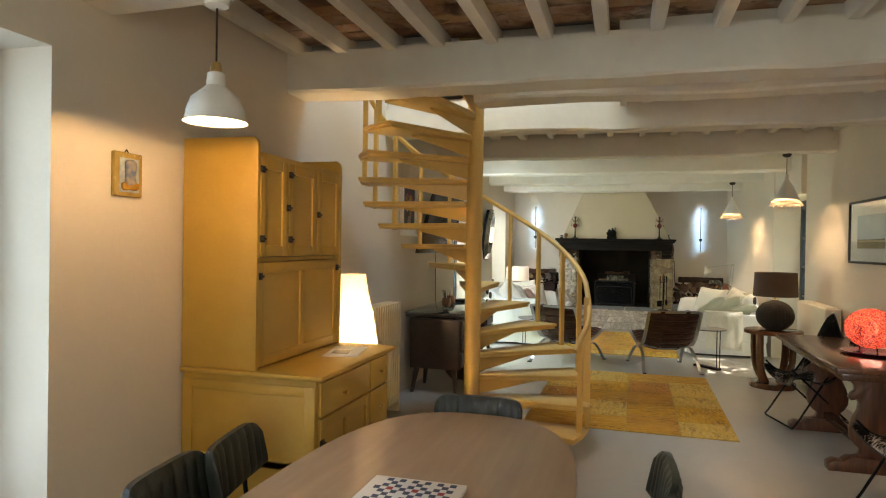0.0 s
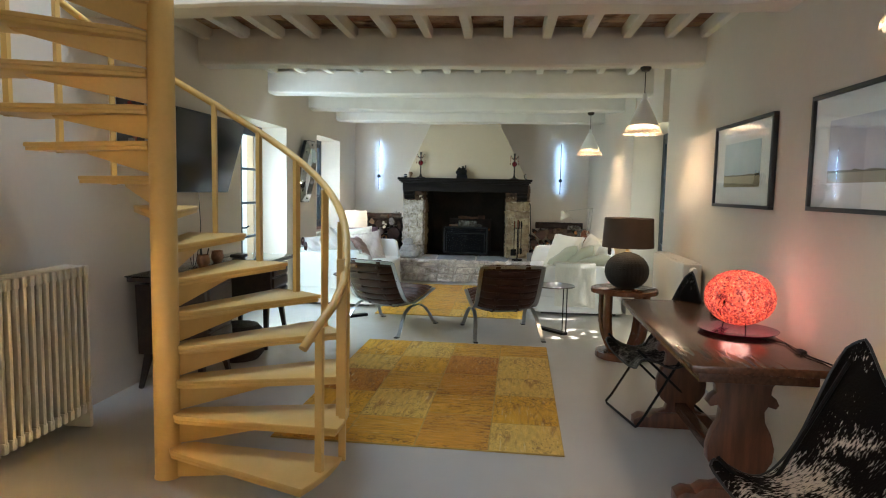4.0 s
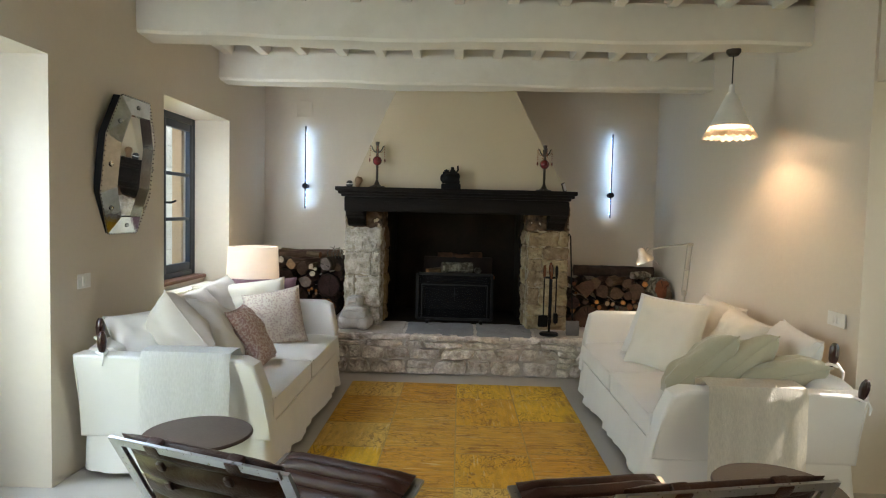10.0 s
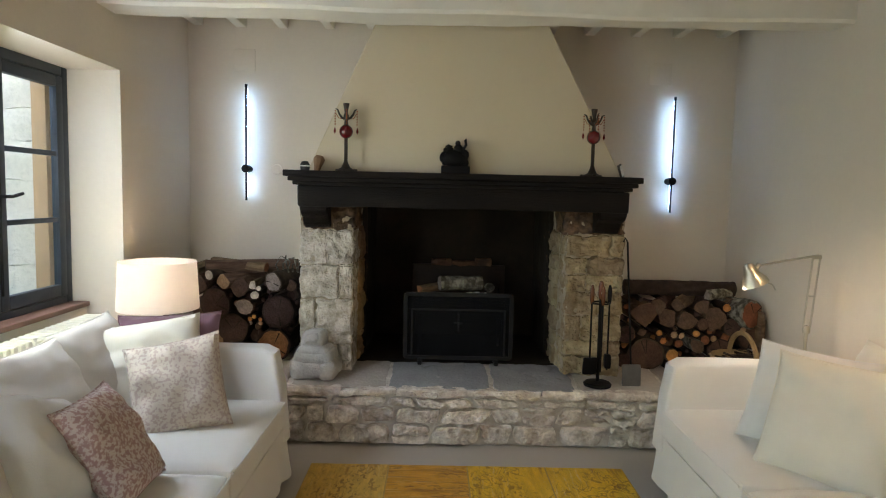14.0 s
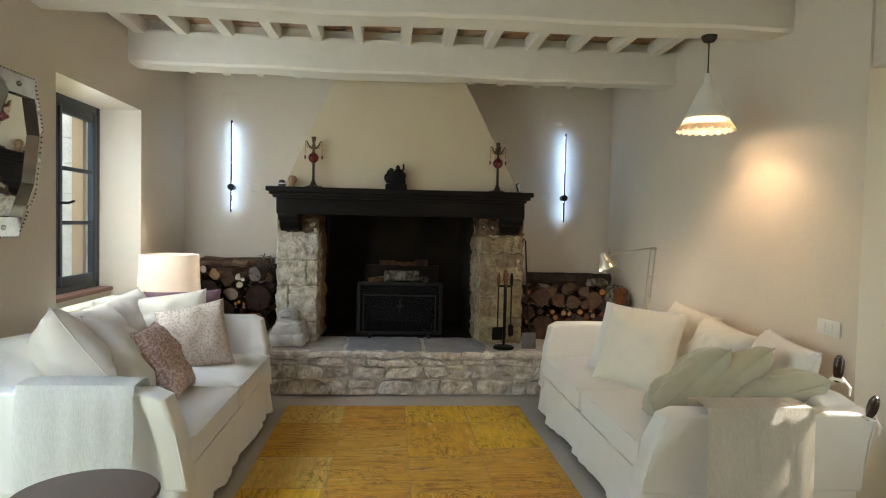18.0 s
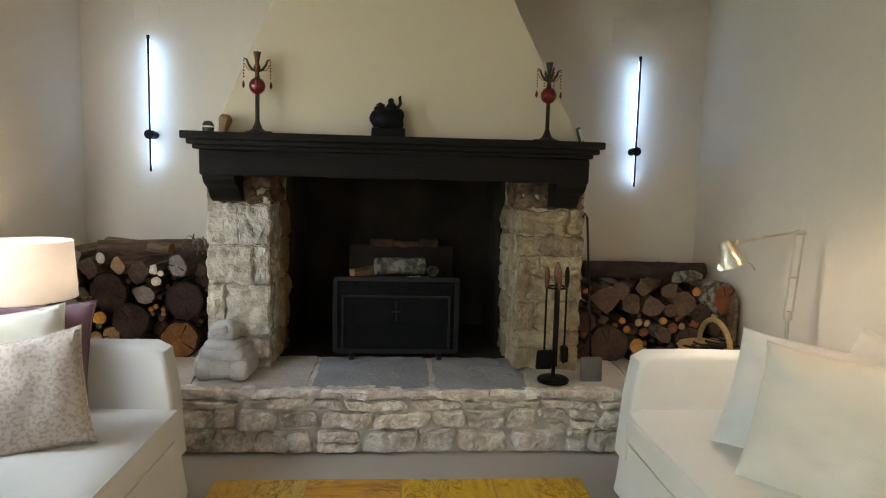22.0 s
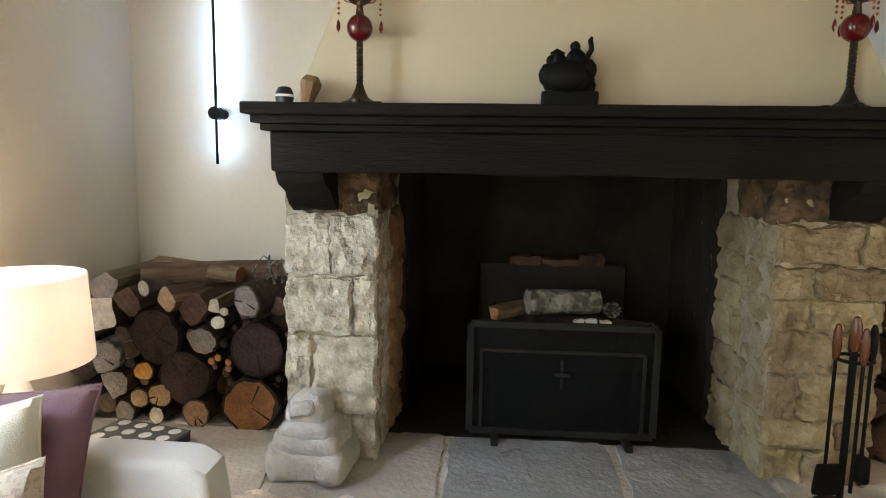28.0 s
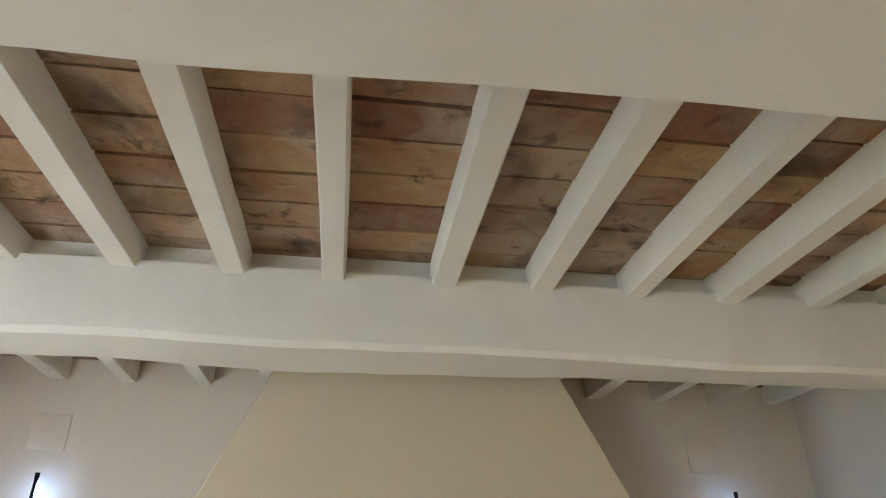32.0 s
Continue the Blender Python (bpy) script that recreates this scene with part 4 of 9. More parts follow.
tread_mesh = None
for i in range(1, 18):
    a, z = FIRST + STEP * (i - 1), RISE * i
    if tread_mesh is None:
        poly = [(0.055, -0.035), (0.09, -0.055)] + [(0.925 * math.cos(radians(q)), 0.925 * math.sin(radians(q)) - 0.005) for q in (-1.0, 4, 9, 14, 19, 22.5)] + [(0.10, 0.095), (0.055, 0.055)]
        bm = prism(poly, "z", -0.024, 0.0, 0.006)
        prism([(u * 0.985 if u > 0.5 else u, v + (0.006 if v < 0.05 else -0.006)) for u, v in poly], "z", -0.044, -0.0235, 0.003, bm)
        tread_mesh = mesh_of(bm, "tread", YELLOW)
        br = bmesh.new()
        prism([(0.05, -0.042), (0.62, -0.042), (0.60, -0.06), (0.06, -0.165), (0.05, -0.165)], "y", -0.006, 0.006, 0, br)
        bmesh.ops.transform(br, matrix=Matrix.Rotation(radians(11), 4, "Z"), verts=br.verts[:])
        bracket_mesh = mesh_of(br, "bracket", YELLOW)
    t = new("tread", tread_mesh)
    t.parent, t.matrix_local = stair, pose(0, 0, z, 0, 0, a)
    b = new("bracket", bracket_mesh)
    b.parent, b.matrix_local = stair, pose(0, 0, z, 0, 0, a)
    if i <= 15:
        q = a + 10.5
        top = 1.10 + 0.0091 * q if q > 5 else (0.86 if q < -5 else 1.06)
        bb = bmesh.new()
        p = Vector(ring(0.885, q, 0))
        sweep(bb, [(p.x, p.y, z - 0.05), (p.x, p.y, top - 0.004)], bar(0.036, 0.026), up=(-math.sin(radians(q)), math.cos(radians(q)), 0))
        part("baluster", bb, YELLOW, stair)
# two extra bars at the foot
for q, z0, z1 in ((13.0, 0.17, 1.19), (3.0, 0.0, 1.05)):
    bb = bmesh.new()
    p = Vector(ring(0.905, q, 0))
    sweep(bb, [(p.x, p.y, z0 + 0.12), (p.x, p.y, z1)], bar(0.034, 0.024), up=(-math.sin(radians(q)), math.cos(radians(q)), 0))
    part("baluster", bb, YELLOW, stair)
pts = [ring(0.90, -23, 0.79), ring(0.905, -18, 0.86), ring(0.91, -8, 0.945), ring(0.91, 2, 1.03), ring(0.905, 10, 1.13)]
pts += [ring(0.90, q, 1.10 + 0.0091 * q) for q in range(16, 276, 6)]
part("handrail", tube(pts, 0.021, 12), YELLOW, stair, "curved yellow handrail")


# ---- living end: sofas ----
def skirt_loop(hx, hy, r=0.06):
    """Points round a rounded rectangle, with the way outwards."""
    out = []
    for cx, cy, a0 in ((hx - r, hy - r, 0), (-hx + r, hy - r, 90), (-hx + r, -hy + r, 180), (hx - r, -hy + r, 270)):
        for k in range(5):
            a = radians(a0 + k * 22.5)
            out.append((cx + r * math.cos(a), cy + r * math.sin(a), math.cos(a), math.sin(a)))
    dense = []
    for i, p in enumerate(out):
        q = out[(i + 1) % len(out)]
        n = max(1, int(math.hypot(q[0] - p[0], q[1] - p[1]) / 0.045))
        for k in range(n):
            f = k / n
            dense.append(tuple(p[j] + (q[j] - p[j]) * f for j in range(4)))
    return dense


def sofa(name, at, rz, label, length, depth, arms, cover, seed):
    """Local: the length runs along x, the front looks to +y."""
    s = thing(name, at, label, "sofa", "facing sofas", rz)
    arm_h = min(arms)
    hx, hy = length / 2, depth / 2
    bm = bmesh.new()
    loop = skirt_loop(hx - 0.02, hy - 0.01)
    rings = []
    for z, fl, fold in ((0.30, 0.0, 0.0), (0.24, 0.0, 0.005), (0.16, 0.006, 0.012), (0.09, 0.012, 0.021), (0.035, 0.018, 0.030)):
        ringv = []
        for i, (x, y, nx, ny) in enumerate(loop):
            f = noise.noise((x * 5 + seed, y * 5, 0.4)) * fold * 1.6 + noise.noise((x * 13 + seed, y * 13, z)) * fold * 0.7
            ringv.append(bm.verts.new((x + nx * (fl + f), y + ny * (fl + f), z + noise.noise((x * 3, y * 3, seed)) * 0.014 * (1 if z < 0.05 else 0))))
        rings.append(ringv)
    k = len(loop)
    for a, b in zip(rings, rings[1:]):
        for j in range(k):
            bm.faces.new((a[j], a[(j + 1) % k], b[(j + 1) % k], b[j]))
    bm.faces.new(rings[0])
    part("skirt", bm, cover, s, "loose cotton skirt with soft folds")
    # black block added to draw the shaded gap under the skirt
    part("plinth", box(-hx + 0.09, hx - 0.09, -hy + 0.06, hy - 0.09, 0.0, 0.1), BLACKPL, s)
    part("backrest", soft(-hx + 0.03, hx - 0.03, -hy, -hy + 0.22, 0.22, arm_h + 0.04, 0.07, 12, 0.010, 5, seed), cover, s)
    for sx, arm_h in zip((-1, 1), arms):
        ab = bmesh.new()
        n1, n2 = 16, 14
        outline = [(-hy + 0.0, 0.22), (-hy - 0.0, arm_h * 0.6), (-hy + 0.01, arm_h), (hy - 0.14, arm_h), (hy - 0.075, arm_h - 0.03), (hy - 0.03, arm_h * 0.72), (hy + 0.005, 0.22)]
        prism(outline, "x", -0.075, 0.075, 0, ab)
        bmesh.ops.bevel(ab, geom=[e for e in ab.edges if abs(e.verts[0].co.x - e.verts[1].co.x) < 1e-4], offset=0.022, segments=3, affect="EDGES", profile=0.5)
        bmesh.ops.triangulate(ab, faces=[f for f in ab.faces if len(f.verts) > 4])
        bmesh.ops.subdivide_edges(ab, edges=[e for e in ab.edges if e.calc_length() > 0.2], cuts=3, use_grid_fill=True)
        for v in ab.verts:
            h = max(0.0, (v.co.z - 0.25) / (arm_h - 0.25))
            wide = 0.06 * h ** 2
            x = v.co.x + sx * (hx - 0.085 + 0.085 * h ** 1.6) + sx * 0
            v.co = Vector((x, v.co.y, v.co.z)) + noise.noise_vector((v.co + Vector((sx * 3 + seed, 0, 0))) * 5) * 0.008
        part("arm", ab, cover, s)
        pb, line = bmesh.new(), []
        for y, z in [(-hy + 0.011, 0.28), (-hy + 0.011, arm_h * 0.6), (-hy + 0.016, arm_h - 0.03), (-hy + 0.03, arm_h - 0.012), (hy - 0.15, arm_h - 0.012), (hy - 0.088, arm_h - 0.038), (hy - 0.042, arm_h * 0.72), (hy - 0.006, 0.26)]:
            h = max(0.0, (z - 0.25) / (arm_h - 0.25))
            line.append((sx * (hx - 0.085 + 0.085 * h ** 1.6 + 0.0685), y, z))
        sweep(pb, line, disc(0.0045, 6))
        part("piping", pb, cover, s)
    w = hx - 0.09
    for sx in (-1, 1):
        part("seat_cushion", soft(min(0.004 * sx, sx * w), max(0.004 * sx, sx * w), -hy + 0.17, hy - 0.0, 0.29, 0.455, 0.045, 9, 0.007, 6, seed + sx, 0.022), cover, s)
        yb = bmesh.new()
        z = 0.447
        sweep(yb, [(sx * 0.02, hy - 0.005, z - 0.012), (sx * (w - 0.03), hy - 0.005, z - 0.012)], disc(0.005, 6))
        part("piping", yb, cover, s)
    return s


sofa("sofa", (-1.525, 10.26, 0), -90, "white slipcovered sofa with a wool throw and scattered cushions", 2.02, 1.04, (0.715, 0.685), LINEN, 3)
sofa("sofa", (1.53, 10.215, 0), 90, "white slipcovered sofa beside the terrace door", 2.06, 1.06, (0.615, 0.69), LINEN, 8)


def cushion(at, normal, spin, w, h, t, material, label, seed):
    zv = Vector(normal).normalized()
    if isinstance(spin, tuple):
        xv = Vector(spin)
        xv = (xv - zv * xv.dot(zv)).normalized()
        q, spin = Matrix((xv, zv.cross(xv), zv)).transposed().to_4x4(), 0
    else:
        q = zv.to_track_quat("Z", "Y").to_matrix().to_4x4()
    c = thing("cushion", at, label, "cushion", "sofa cushions")
    c.matrix_world = Matrix.Translation(at) @ q @ Matrix.Rotation(radians(spin), 4, "Z")
    part("cover", pillow(w, h, t, seed), material, c)
    rim = []
    n = 10
    for a, b, u0, v0, u1, v1 in ((0, 0, -1, -1, 1, -1), (0, 0, 1, -1, 1, 1), (0, 0, 1, 1, -1, 1), (0, 0, -1, 1, -1, -1)):
        for i in range(n):
            f = i / n
            u, v = u0 + (u1 - u0) * f, v0 + (v1 - v0) * f
            rim.append((u * w / 2 * (1 - 0.07 * (1 - abs(v) ** 3) * abs(u) ** 2), v * h / 2 * (1 - 0.07 * (1 - abs(u) ** 3) * abs(v) ** 2), 0))
    part("piping", tube(rim, 0.004, 5, (0, 0, 1), True), material, c)
    return c


for at, nrm, spin, w, h, t, material, label, seed in [
    ((-1.785, 9.55, 0.670), (0.70, -0.50, 0.50), (0.55, 0.82, 0.05), 0.44, 0.44, 0.19, LINEN, "white cotton cushion against the sofa arm", 1),
    ((-1.66, 9.60, 0.70), (0.50, 0.74, 0.40), (0.668, 0.008, -0.744), 0.46, 0.52, 0.26, STONEGREY, "grey linen cushion leaning on its corner", 2),
    ((-1.515, 9.82, 0.677), (0.866, 0.077, 0.495), (0.106, 0.937, -0.332), 0.457, 0.444, 0.23, LINEN, "white linen cushion with a pinched top", 3),
    ((-1.355, 10.01, 0.650), (0.84, 0.04, 0.54), (-0.05, 0.99, 0.0), 0.38, 0.42, 0.14, PAISLEY2, "small faded rose print cushion", 4),
    ((-1.41, 10.725, 0.645), (0.177, -0.892, 0.417), (0.947, 0.269, 0.174), 0.43, 0.45, 0.18, PAISLEY, "faded paisley print cushion on the sofa", 5),
    ((-1.64, 10.945, 0.672), (0.342, -0.89, 0.30), (0.918, 0.385, 0.10), 0.53, 0.47, 0.19, CREAM, "plain cream cotton cushion with piping", 6),
    ((-1.60, 11.07, 0.70), (0.15, -0.83, 0.53), (0.97, 0.22, 0.02), 0.52, 0.47, 0.13, PLUM, "dark plum cotton cushion at the back", 7),
    ((-1.86, 10.38, 0.675), (0.85, -0.15, 0.50), (0.05, 1, -0.02), 0.54, 0.46, 0.20, STONEGREY, "soft grey linen back cushion", 8),
    ((-1.85, 10.84, 0.70), (0.85, -0.25, 0.42), (0.05, 1, 0.02), 0.46, 0.46, 0.19, STONEGREY, "soft grey linen back cushion", 9),
    ((1.42, 10.34, 0.665), (-0.67, -0.60, 0.44), (0.66, -0.75, -0.02), 0.52, 0.53, 0.17, CREAM, "large cream cushion leaning on another", 11),
    ((1.476, 10.617, 0.668), (-0.626, -0.618, 0.476), (0.684, -0.728, -0.046), 0.51, 0.49, 0.16, LINEN, "plain white cotton sofa cushion", 12),
    ((1.83, 10.575, 0.68), (-0.90, -0.25, 0.36), (0.25, -0.96, -0.12), 0.48, 0.45, 0.18, CREAM, "cream back cushion against the wall", 13),
    ((1.80, 10.08, 0.665), (-0.92, -0.08, 0.40), (0.05, -0.994, -0.10), 0.50, 0.42, 0.24, CREAM, "plump cream cotton back cushion", 14),
    ((1.36, 9.56, 0.635), (-0.60, 0.36, 0.71), (0.76, 0.05, 0.62), 0.50, 0.31, 0.20, SAGE, "slumped sage green velvet cushion", 15),
    ((1.55, 9.53, 0.655), (-0.56, 0.36, 0.74), (0.82, 0.03, 0.54), 0.50, 0.31, 0.18, SAGE, "slumped sage green velvet cushion", 16),
    ((1.74, 9.45, 0.63), (-0.24, 0.15, 0.95), (0.97, -0.08, 0.22), 0.48, 0.29, 0.18, SAGE, "slumped sage green velvet cushion", 17),
    ((1.87, 9.63, 0.665), (-0.90, 0.02, 0.42), (-0.02, -0.997, -0.10), 0.49, 0.42, 0.20, LINEN, "white back cushion by the switch", 18),
]:
    cushion(at, nrm, spin, w, h, t, material, label, seed)


def throw(at, w, drop_out, drop_in, top_w, h, label, seed, material):
    """A folded blanket over a sofa arm: hangs down at -y outside and +y inside."""
    th = thing("throw", at, label, "throw blanket")
    n, bm = 18, bmesh.new()
    path = [(-top_w / 2 - 0.035, -drop_out), (-top_w / 2 - 0.03, -drop_out * 0.6), (-top_w / 2 - 0.024, -drop_out * 0.25), (-top_w / 2 - 0.018, -0.03), (-top_w / 2, 0.012), (0, 0.02), (top_w / 2, 0.012), (top_w / 2 + 0.015, -0.03), (top_w / 2 + 0.015, -drop_in)]
    fine = []
    for (a, b), (c, d) in zip(path, path[1:]):
        for k in range(3):
            fine.append((a + (c - a) * k / 3, b + (d - b) * k / 3))
    fine.append(path[-1])
    top, bot = [], []
    for j, (y, z) in enumerate(fine):
        r1, r2 = [], []
        for i in range(n + 1):
            x = (i / n - 0.5) * w * (1 + 0.03 * noise.noise((j * 0.3, seed, 0)))
            f = noise.noise((x * 9 + seed, j * 0.13, 0)) * 0.008 + 0.003 * math.sin(x * 60 + seed)
            r1.append(bm.verts.new((x, y - (0.012 + f if y < 0 else -0.012), z + 0.012 + f * 0.4 + (noise.noise((x * 6, seed, 2)) * 0.012 if j == 0 else 0))))
        top.append(r1)
    for a, b in zip(top, top[1:]):
        for i in range(n):
            bm.faces.new((a[i], a[i + 1], b[i + 1], b[i]))
    bmesh.ops.solidify(bm, geom=bm.faces[:], thickness=0.012)
    ends = [[v.co.copy() for v in top[k]] for k in (0, -1)]
    part("blanket", bm, material, th)
    for line in ends:
        part("hem", tube([(p.x, p.y, p.z) for p in line], 0.0075, 6), material, th, "turned hem of the throw")
    return th


throw((-1.425, 9.25, 0.695), 0.47, 0.46, 0.12, 0.13, 0.02, "white woven wool throw folded over a sofa arm", 2, WOOLTHROW)
throw((1.475, 9.175, 0.625), 0.48, 0.50, 0.12, 0.15, 0.02, "beige linen throw folded over a sofa arm", 6, mat("beige_linen", (0.80, 0.76, 0.67), 0.95, 0.06, 40, 190, 0.35, stretch=(3, 1, 1), sheen=0.1))


PEGWOOD = mat("polished_rosewood", (0.035, 0.012, 0.010), 0.22, 0.15, 5, 40, 0.03, stretch=(5, 5, 1), coat=0.3)


def brush_handle(at, tilt, label):
    h = thing("wooden_peg", at, label, "peg")
    h.matrix_world = pose(*at, tilt, 0, 0)
    part("grip", lathe([(0.0, 0.0), (0.013, 0.004), (0.014, 0.02), (0.021, 0.04), (0.024, 0.075), (0.021, 0.105), (0.011, 0.125), (0.0, 0.128)], 18), PEGWOOD, h)
    part("loop", tube([(0.026 * math.cos(a), 0.026 * math.sin(a), 0.016 + 0.006 * math.sin(2 * a)) for a in [i * math.pi / 8 for i in range(16)]], 0.007, 8, (0, 0, 1), True), LINEN, h, "white cloth loop")
    part("tie", tube([(0.02, -0.02, 0.014), (0.03, -0.045, -0.01), (0.028, -0.05, -0.045)], 0.007, 8, scales=[1, 1, 0.6]), LINEN, h, "white cloth tie")


brush_handle((-1.885, 9.20, 0.684), 0, "dark wooden peg hung on the sofa arm")
brush_handle((-1.955, 9.31, 0.735), 0, "dark wooden peg hung on the sofa arm")
brush_handle((1.875, 9.16, 0.745), 6, "dark wooden peg on the sofa corner")
brush_handle((2.0, 9.12, 0.585), 20, "dark wooden peg on the sofa corner")


# ---- patchwork rugs ----
RUGCOL = [(0.72, 0.38, 0.022), (0.70, 0.345, 0.027), (0.78, 0.47, 0.022), (0.68, 0.36, 0.036), (0.74, 0.47, 0.095), (0.64, 0.295, 0.028), (0.56, 0.235, 0.026), (0.66, 0.32, 0.055)]
RUGM = []


def overdyed(m, rows):
    """Dark scrolls of an old pattern, broken bands of it, and pale threads worn bare."""
    n, l = m.node_tree.nodes, m.node_tree.links
    b = n["Principled BSDF"]
    src = b.inputs["Base Color"].links[0].from_socket
    co, info, off, add = n.new("ShaderNodeTexCoord"), n.new("ShaderNodeObjectInfo"), n.new("ShaderNodeVectorMath"), n.new("ShaderNodeVectorMath")
    off.operation = "SCALE"
    off.inputs[0].default_value = (37.0, 23.0, 0.0)
    l.new(info.outputs["Random"], off.inputs["Scale"])
    l.new(co.outputs["Object"], add.inputs[0]), l.new(off.outputs[0], add.inputs[1])

    def tex(scale, detail, dist, stretch=(1, 1, 1)):
        mp, t = n.new("ShaderNodeMapping"), n.new("ShaderNodeTexNoise")
        mp.inputs["Scale"].default_value = stretch
        l.new(add.outputs[0], mp.inputs[0]), l.new(mp.outputs[0], t.inputs["Vector"])
        t.inputs["Scale"].default_value, t.inputs["Detail"].default_value, t.inputs["Distortion"].default_value = scale, detail, dist
        return t.outputs[0]

    def ranged(v, a, c):
        r = n.new("ShaderNodeMapRange")
        r.inputs[1].default_value, r.inputs[2].default_value = a, c
        l.new(v, r.inputs[0])
        return r.outputs[0]

    def math_(op, a, c):
        q = n.new("ShaderNodeMath")
        q.operation = op
        for k, v in enumerate((a, c)):
            if isinstance(v, float):
                q.inputs[k].default_value = v
            else:
                l.new(v, q.inputs[k])
        return q.outputs[0]

    def lay(mask, col):
        nonlocal src
        mx = n.new("ShaderNodeMix")
        mx.data_type = "RGBA"
        l.new(mask, mx.inputs[0]), l.new(src, mx.inputs[6])
        mx.inputs[7].default_value = (*col, 1)
        src = mx.outputs[2]

    line = ranged(math_("ABSOLUTE", math_("SUBTRACT", tex(9.5, 1.2, 1.9, rows), 0.5), 0.0), 0.042, 0.016)
    where = ranged(tex(3.0, 2, 0.4), 0.43, 0.55)
    lay(math_("MULTIPLY", math_("MULTIPLY", line, where), 0.55), (0.13, 0.055, 0.012))
    dots = ranged(tex(30, 1, 0.8, rows), 0.58, 0.64)
    lay(math_("MULTIPLY", math_("MULTIPLY", dots, ranged(tex(2.6, 2, 0.3), 0.50, 0.60)), 0.6), (0.13, 0.056, 0.012))
    bare = ranged(tex(26, 3, 0.2, (0.22, 2.6, 1) if rows[0] < rows[1] else (2.6, 0.22, 1)), 0.60, 0.70)
    lay(math_("MULTIPLY", math_("MULTIPLY", bare, ranged(tex(4.0, 3, 0.3), 0.42, 0.56)), 0.7), (0.74, 0.56, 0.24))
    worn = ranged(tex(15, 4, 0.3, (0.25, 2.2, 1) if rows[0] < rows[1] else (2.2, 0.25, 1)), 0.52, 0.64)
    lay(math_("MULTIPLY", math_("MULTIPLY", worn, ranged(tex(2.2, 3, 0.5), 0.44, 0.60)), 0.6), (0.24, 0.095, 0.014))
    l.new(src, b.inputs["Base Color"])


for i, c in enumerate(RUGCOL):
    m_ = mat("overdyed_wool", c, 0.97, 0.26, 5 + i, 120, 0.6, hue=tuple(v * 0.74 for v in c), mixat=0.46, sheen=0.1, stretch=(1, 4, 1) if i % 2 else (4, 1, 1), spec=0.1)
    overdyed(m_, (0.7, 1.5, 1) if i % 2 else (1.4, 0.8, 1))
    RUGM.append(m_)
RUGSEAM = mat("pale_seam", (0.56, 0.37, 0.11), 0.97, 0.15, 20, 150, 0.4, spec=0.1)


def rug(at, w, l, cols, rows, label, seed, rz=0.0, tones=8):
    g = thing("rug", at, label, "rug", "patchwork rugs", rz)
    r = random.Random(seed)
    part("backing", box(-w / 2, w / 2, -l / 2, l / 2, 0.0, 0.009, 0.002), RUGSEAM, g, "pale stitched seams")
    cw = w / cols
    for c in range(cols):
        edges = [-l / 2] + sorted(-l / 2 + l * (k + r.uniform(-0.2, 0.2)) / rows for k in range(1, rows)) + [l / 2]
        for a, b in zip(edges, edges[1:]):
            x0, x1 = -w / 2 + c * cw + 0.004, -w / 2 + (c + 1) * cw - 0.004
            pb = bmesh.new()
            nx, ny = 10, 10
            top = [[pb.verts.new((x0 + (x1 - x0) * i / nx, a + 0.004 + (b - a - 0.008) * j / ny, (0.0125 if 0 < i < nx and 0 < j < ny else 0.010) + noise.noise((i * 0.8 + c * 9, j * 0.8 + a * 5, seed)) * 0.0012)) for j in range(ny + 1)] for i in range(nx + 1)]
            for i in range(nx):
                for j in range(ny):
                    pb.faces.new((top[i][j], top[i + 1][j], top[i + 1][j + 1], top[i][j + 1]))
            part("patch", pb, r.choice(RUGM[:tones]), g)


rug((0.165, 6.20, 0.0), 1.74, 2.58, 4, 5, "yellow and amber overdyed patchwork rug", 4, -1.0)
rug((-0.015, 10.10, 0.0), 1.79, 2.54, 4, 5, "faded gold patchwork rug before the hearth", 9, tones=5)


# ---- lounge chairs ----
def chair_line(k):
    """The line of the sling from the top of the back to the front of the seat, 0..1, with its normal."""
    pts = [(-0.46, 0.775), (-0.395, 0.66), (-0.31, 0.51), (-0.215, 0.385), (-0.11, 0.325), (0.02, 0.32), (0.16, 0.345), (0.30, 0.385), (0.42, 0.42)]
    f = k * (len(pts) - 1)
    i = min(int(f), len(pts) - 2)
    t = f - i
    p0, p1, p2, p3 = pts[max(i - 1, 0)], pts[i], pts[i + 1], pts[min(i + 2, len(pts) - 1)]
    pos, tan = [], []
    for a in (0, 1):
        c0, c1, c2, c3 = p0[a], p1[a], p2[a], p3[a]
        pos.append(0.5 * (2 * c1 + (c2 - c0) * t + (2 * c0 - 5 * c1 + 4 * c2 - c3) * t * t + (3 * c1 - c0 - 3 * c2 + c3) * t ** 3))
        tan.append(0.5 * ((c2 - c0) + 2 * (2 * c0 - 5 * c1 + 4 * c2 - c3) * t + 3 * (3 * c1 - c0 - 3 * c2 + c3) * t * t))
    d = Vector((tan[0], tan[1])).normalized()
    return Vector(pos), Vector((-d.y, d.x))


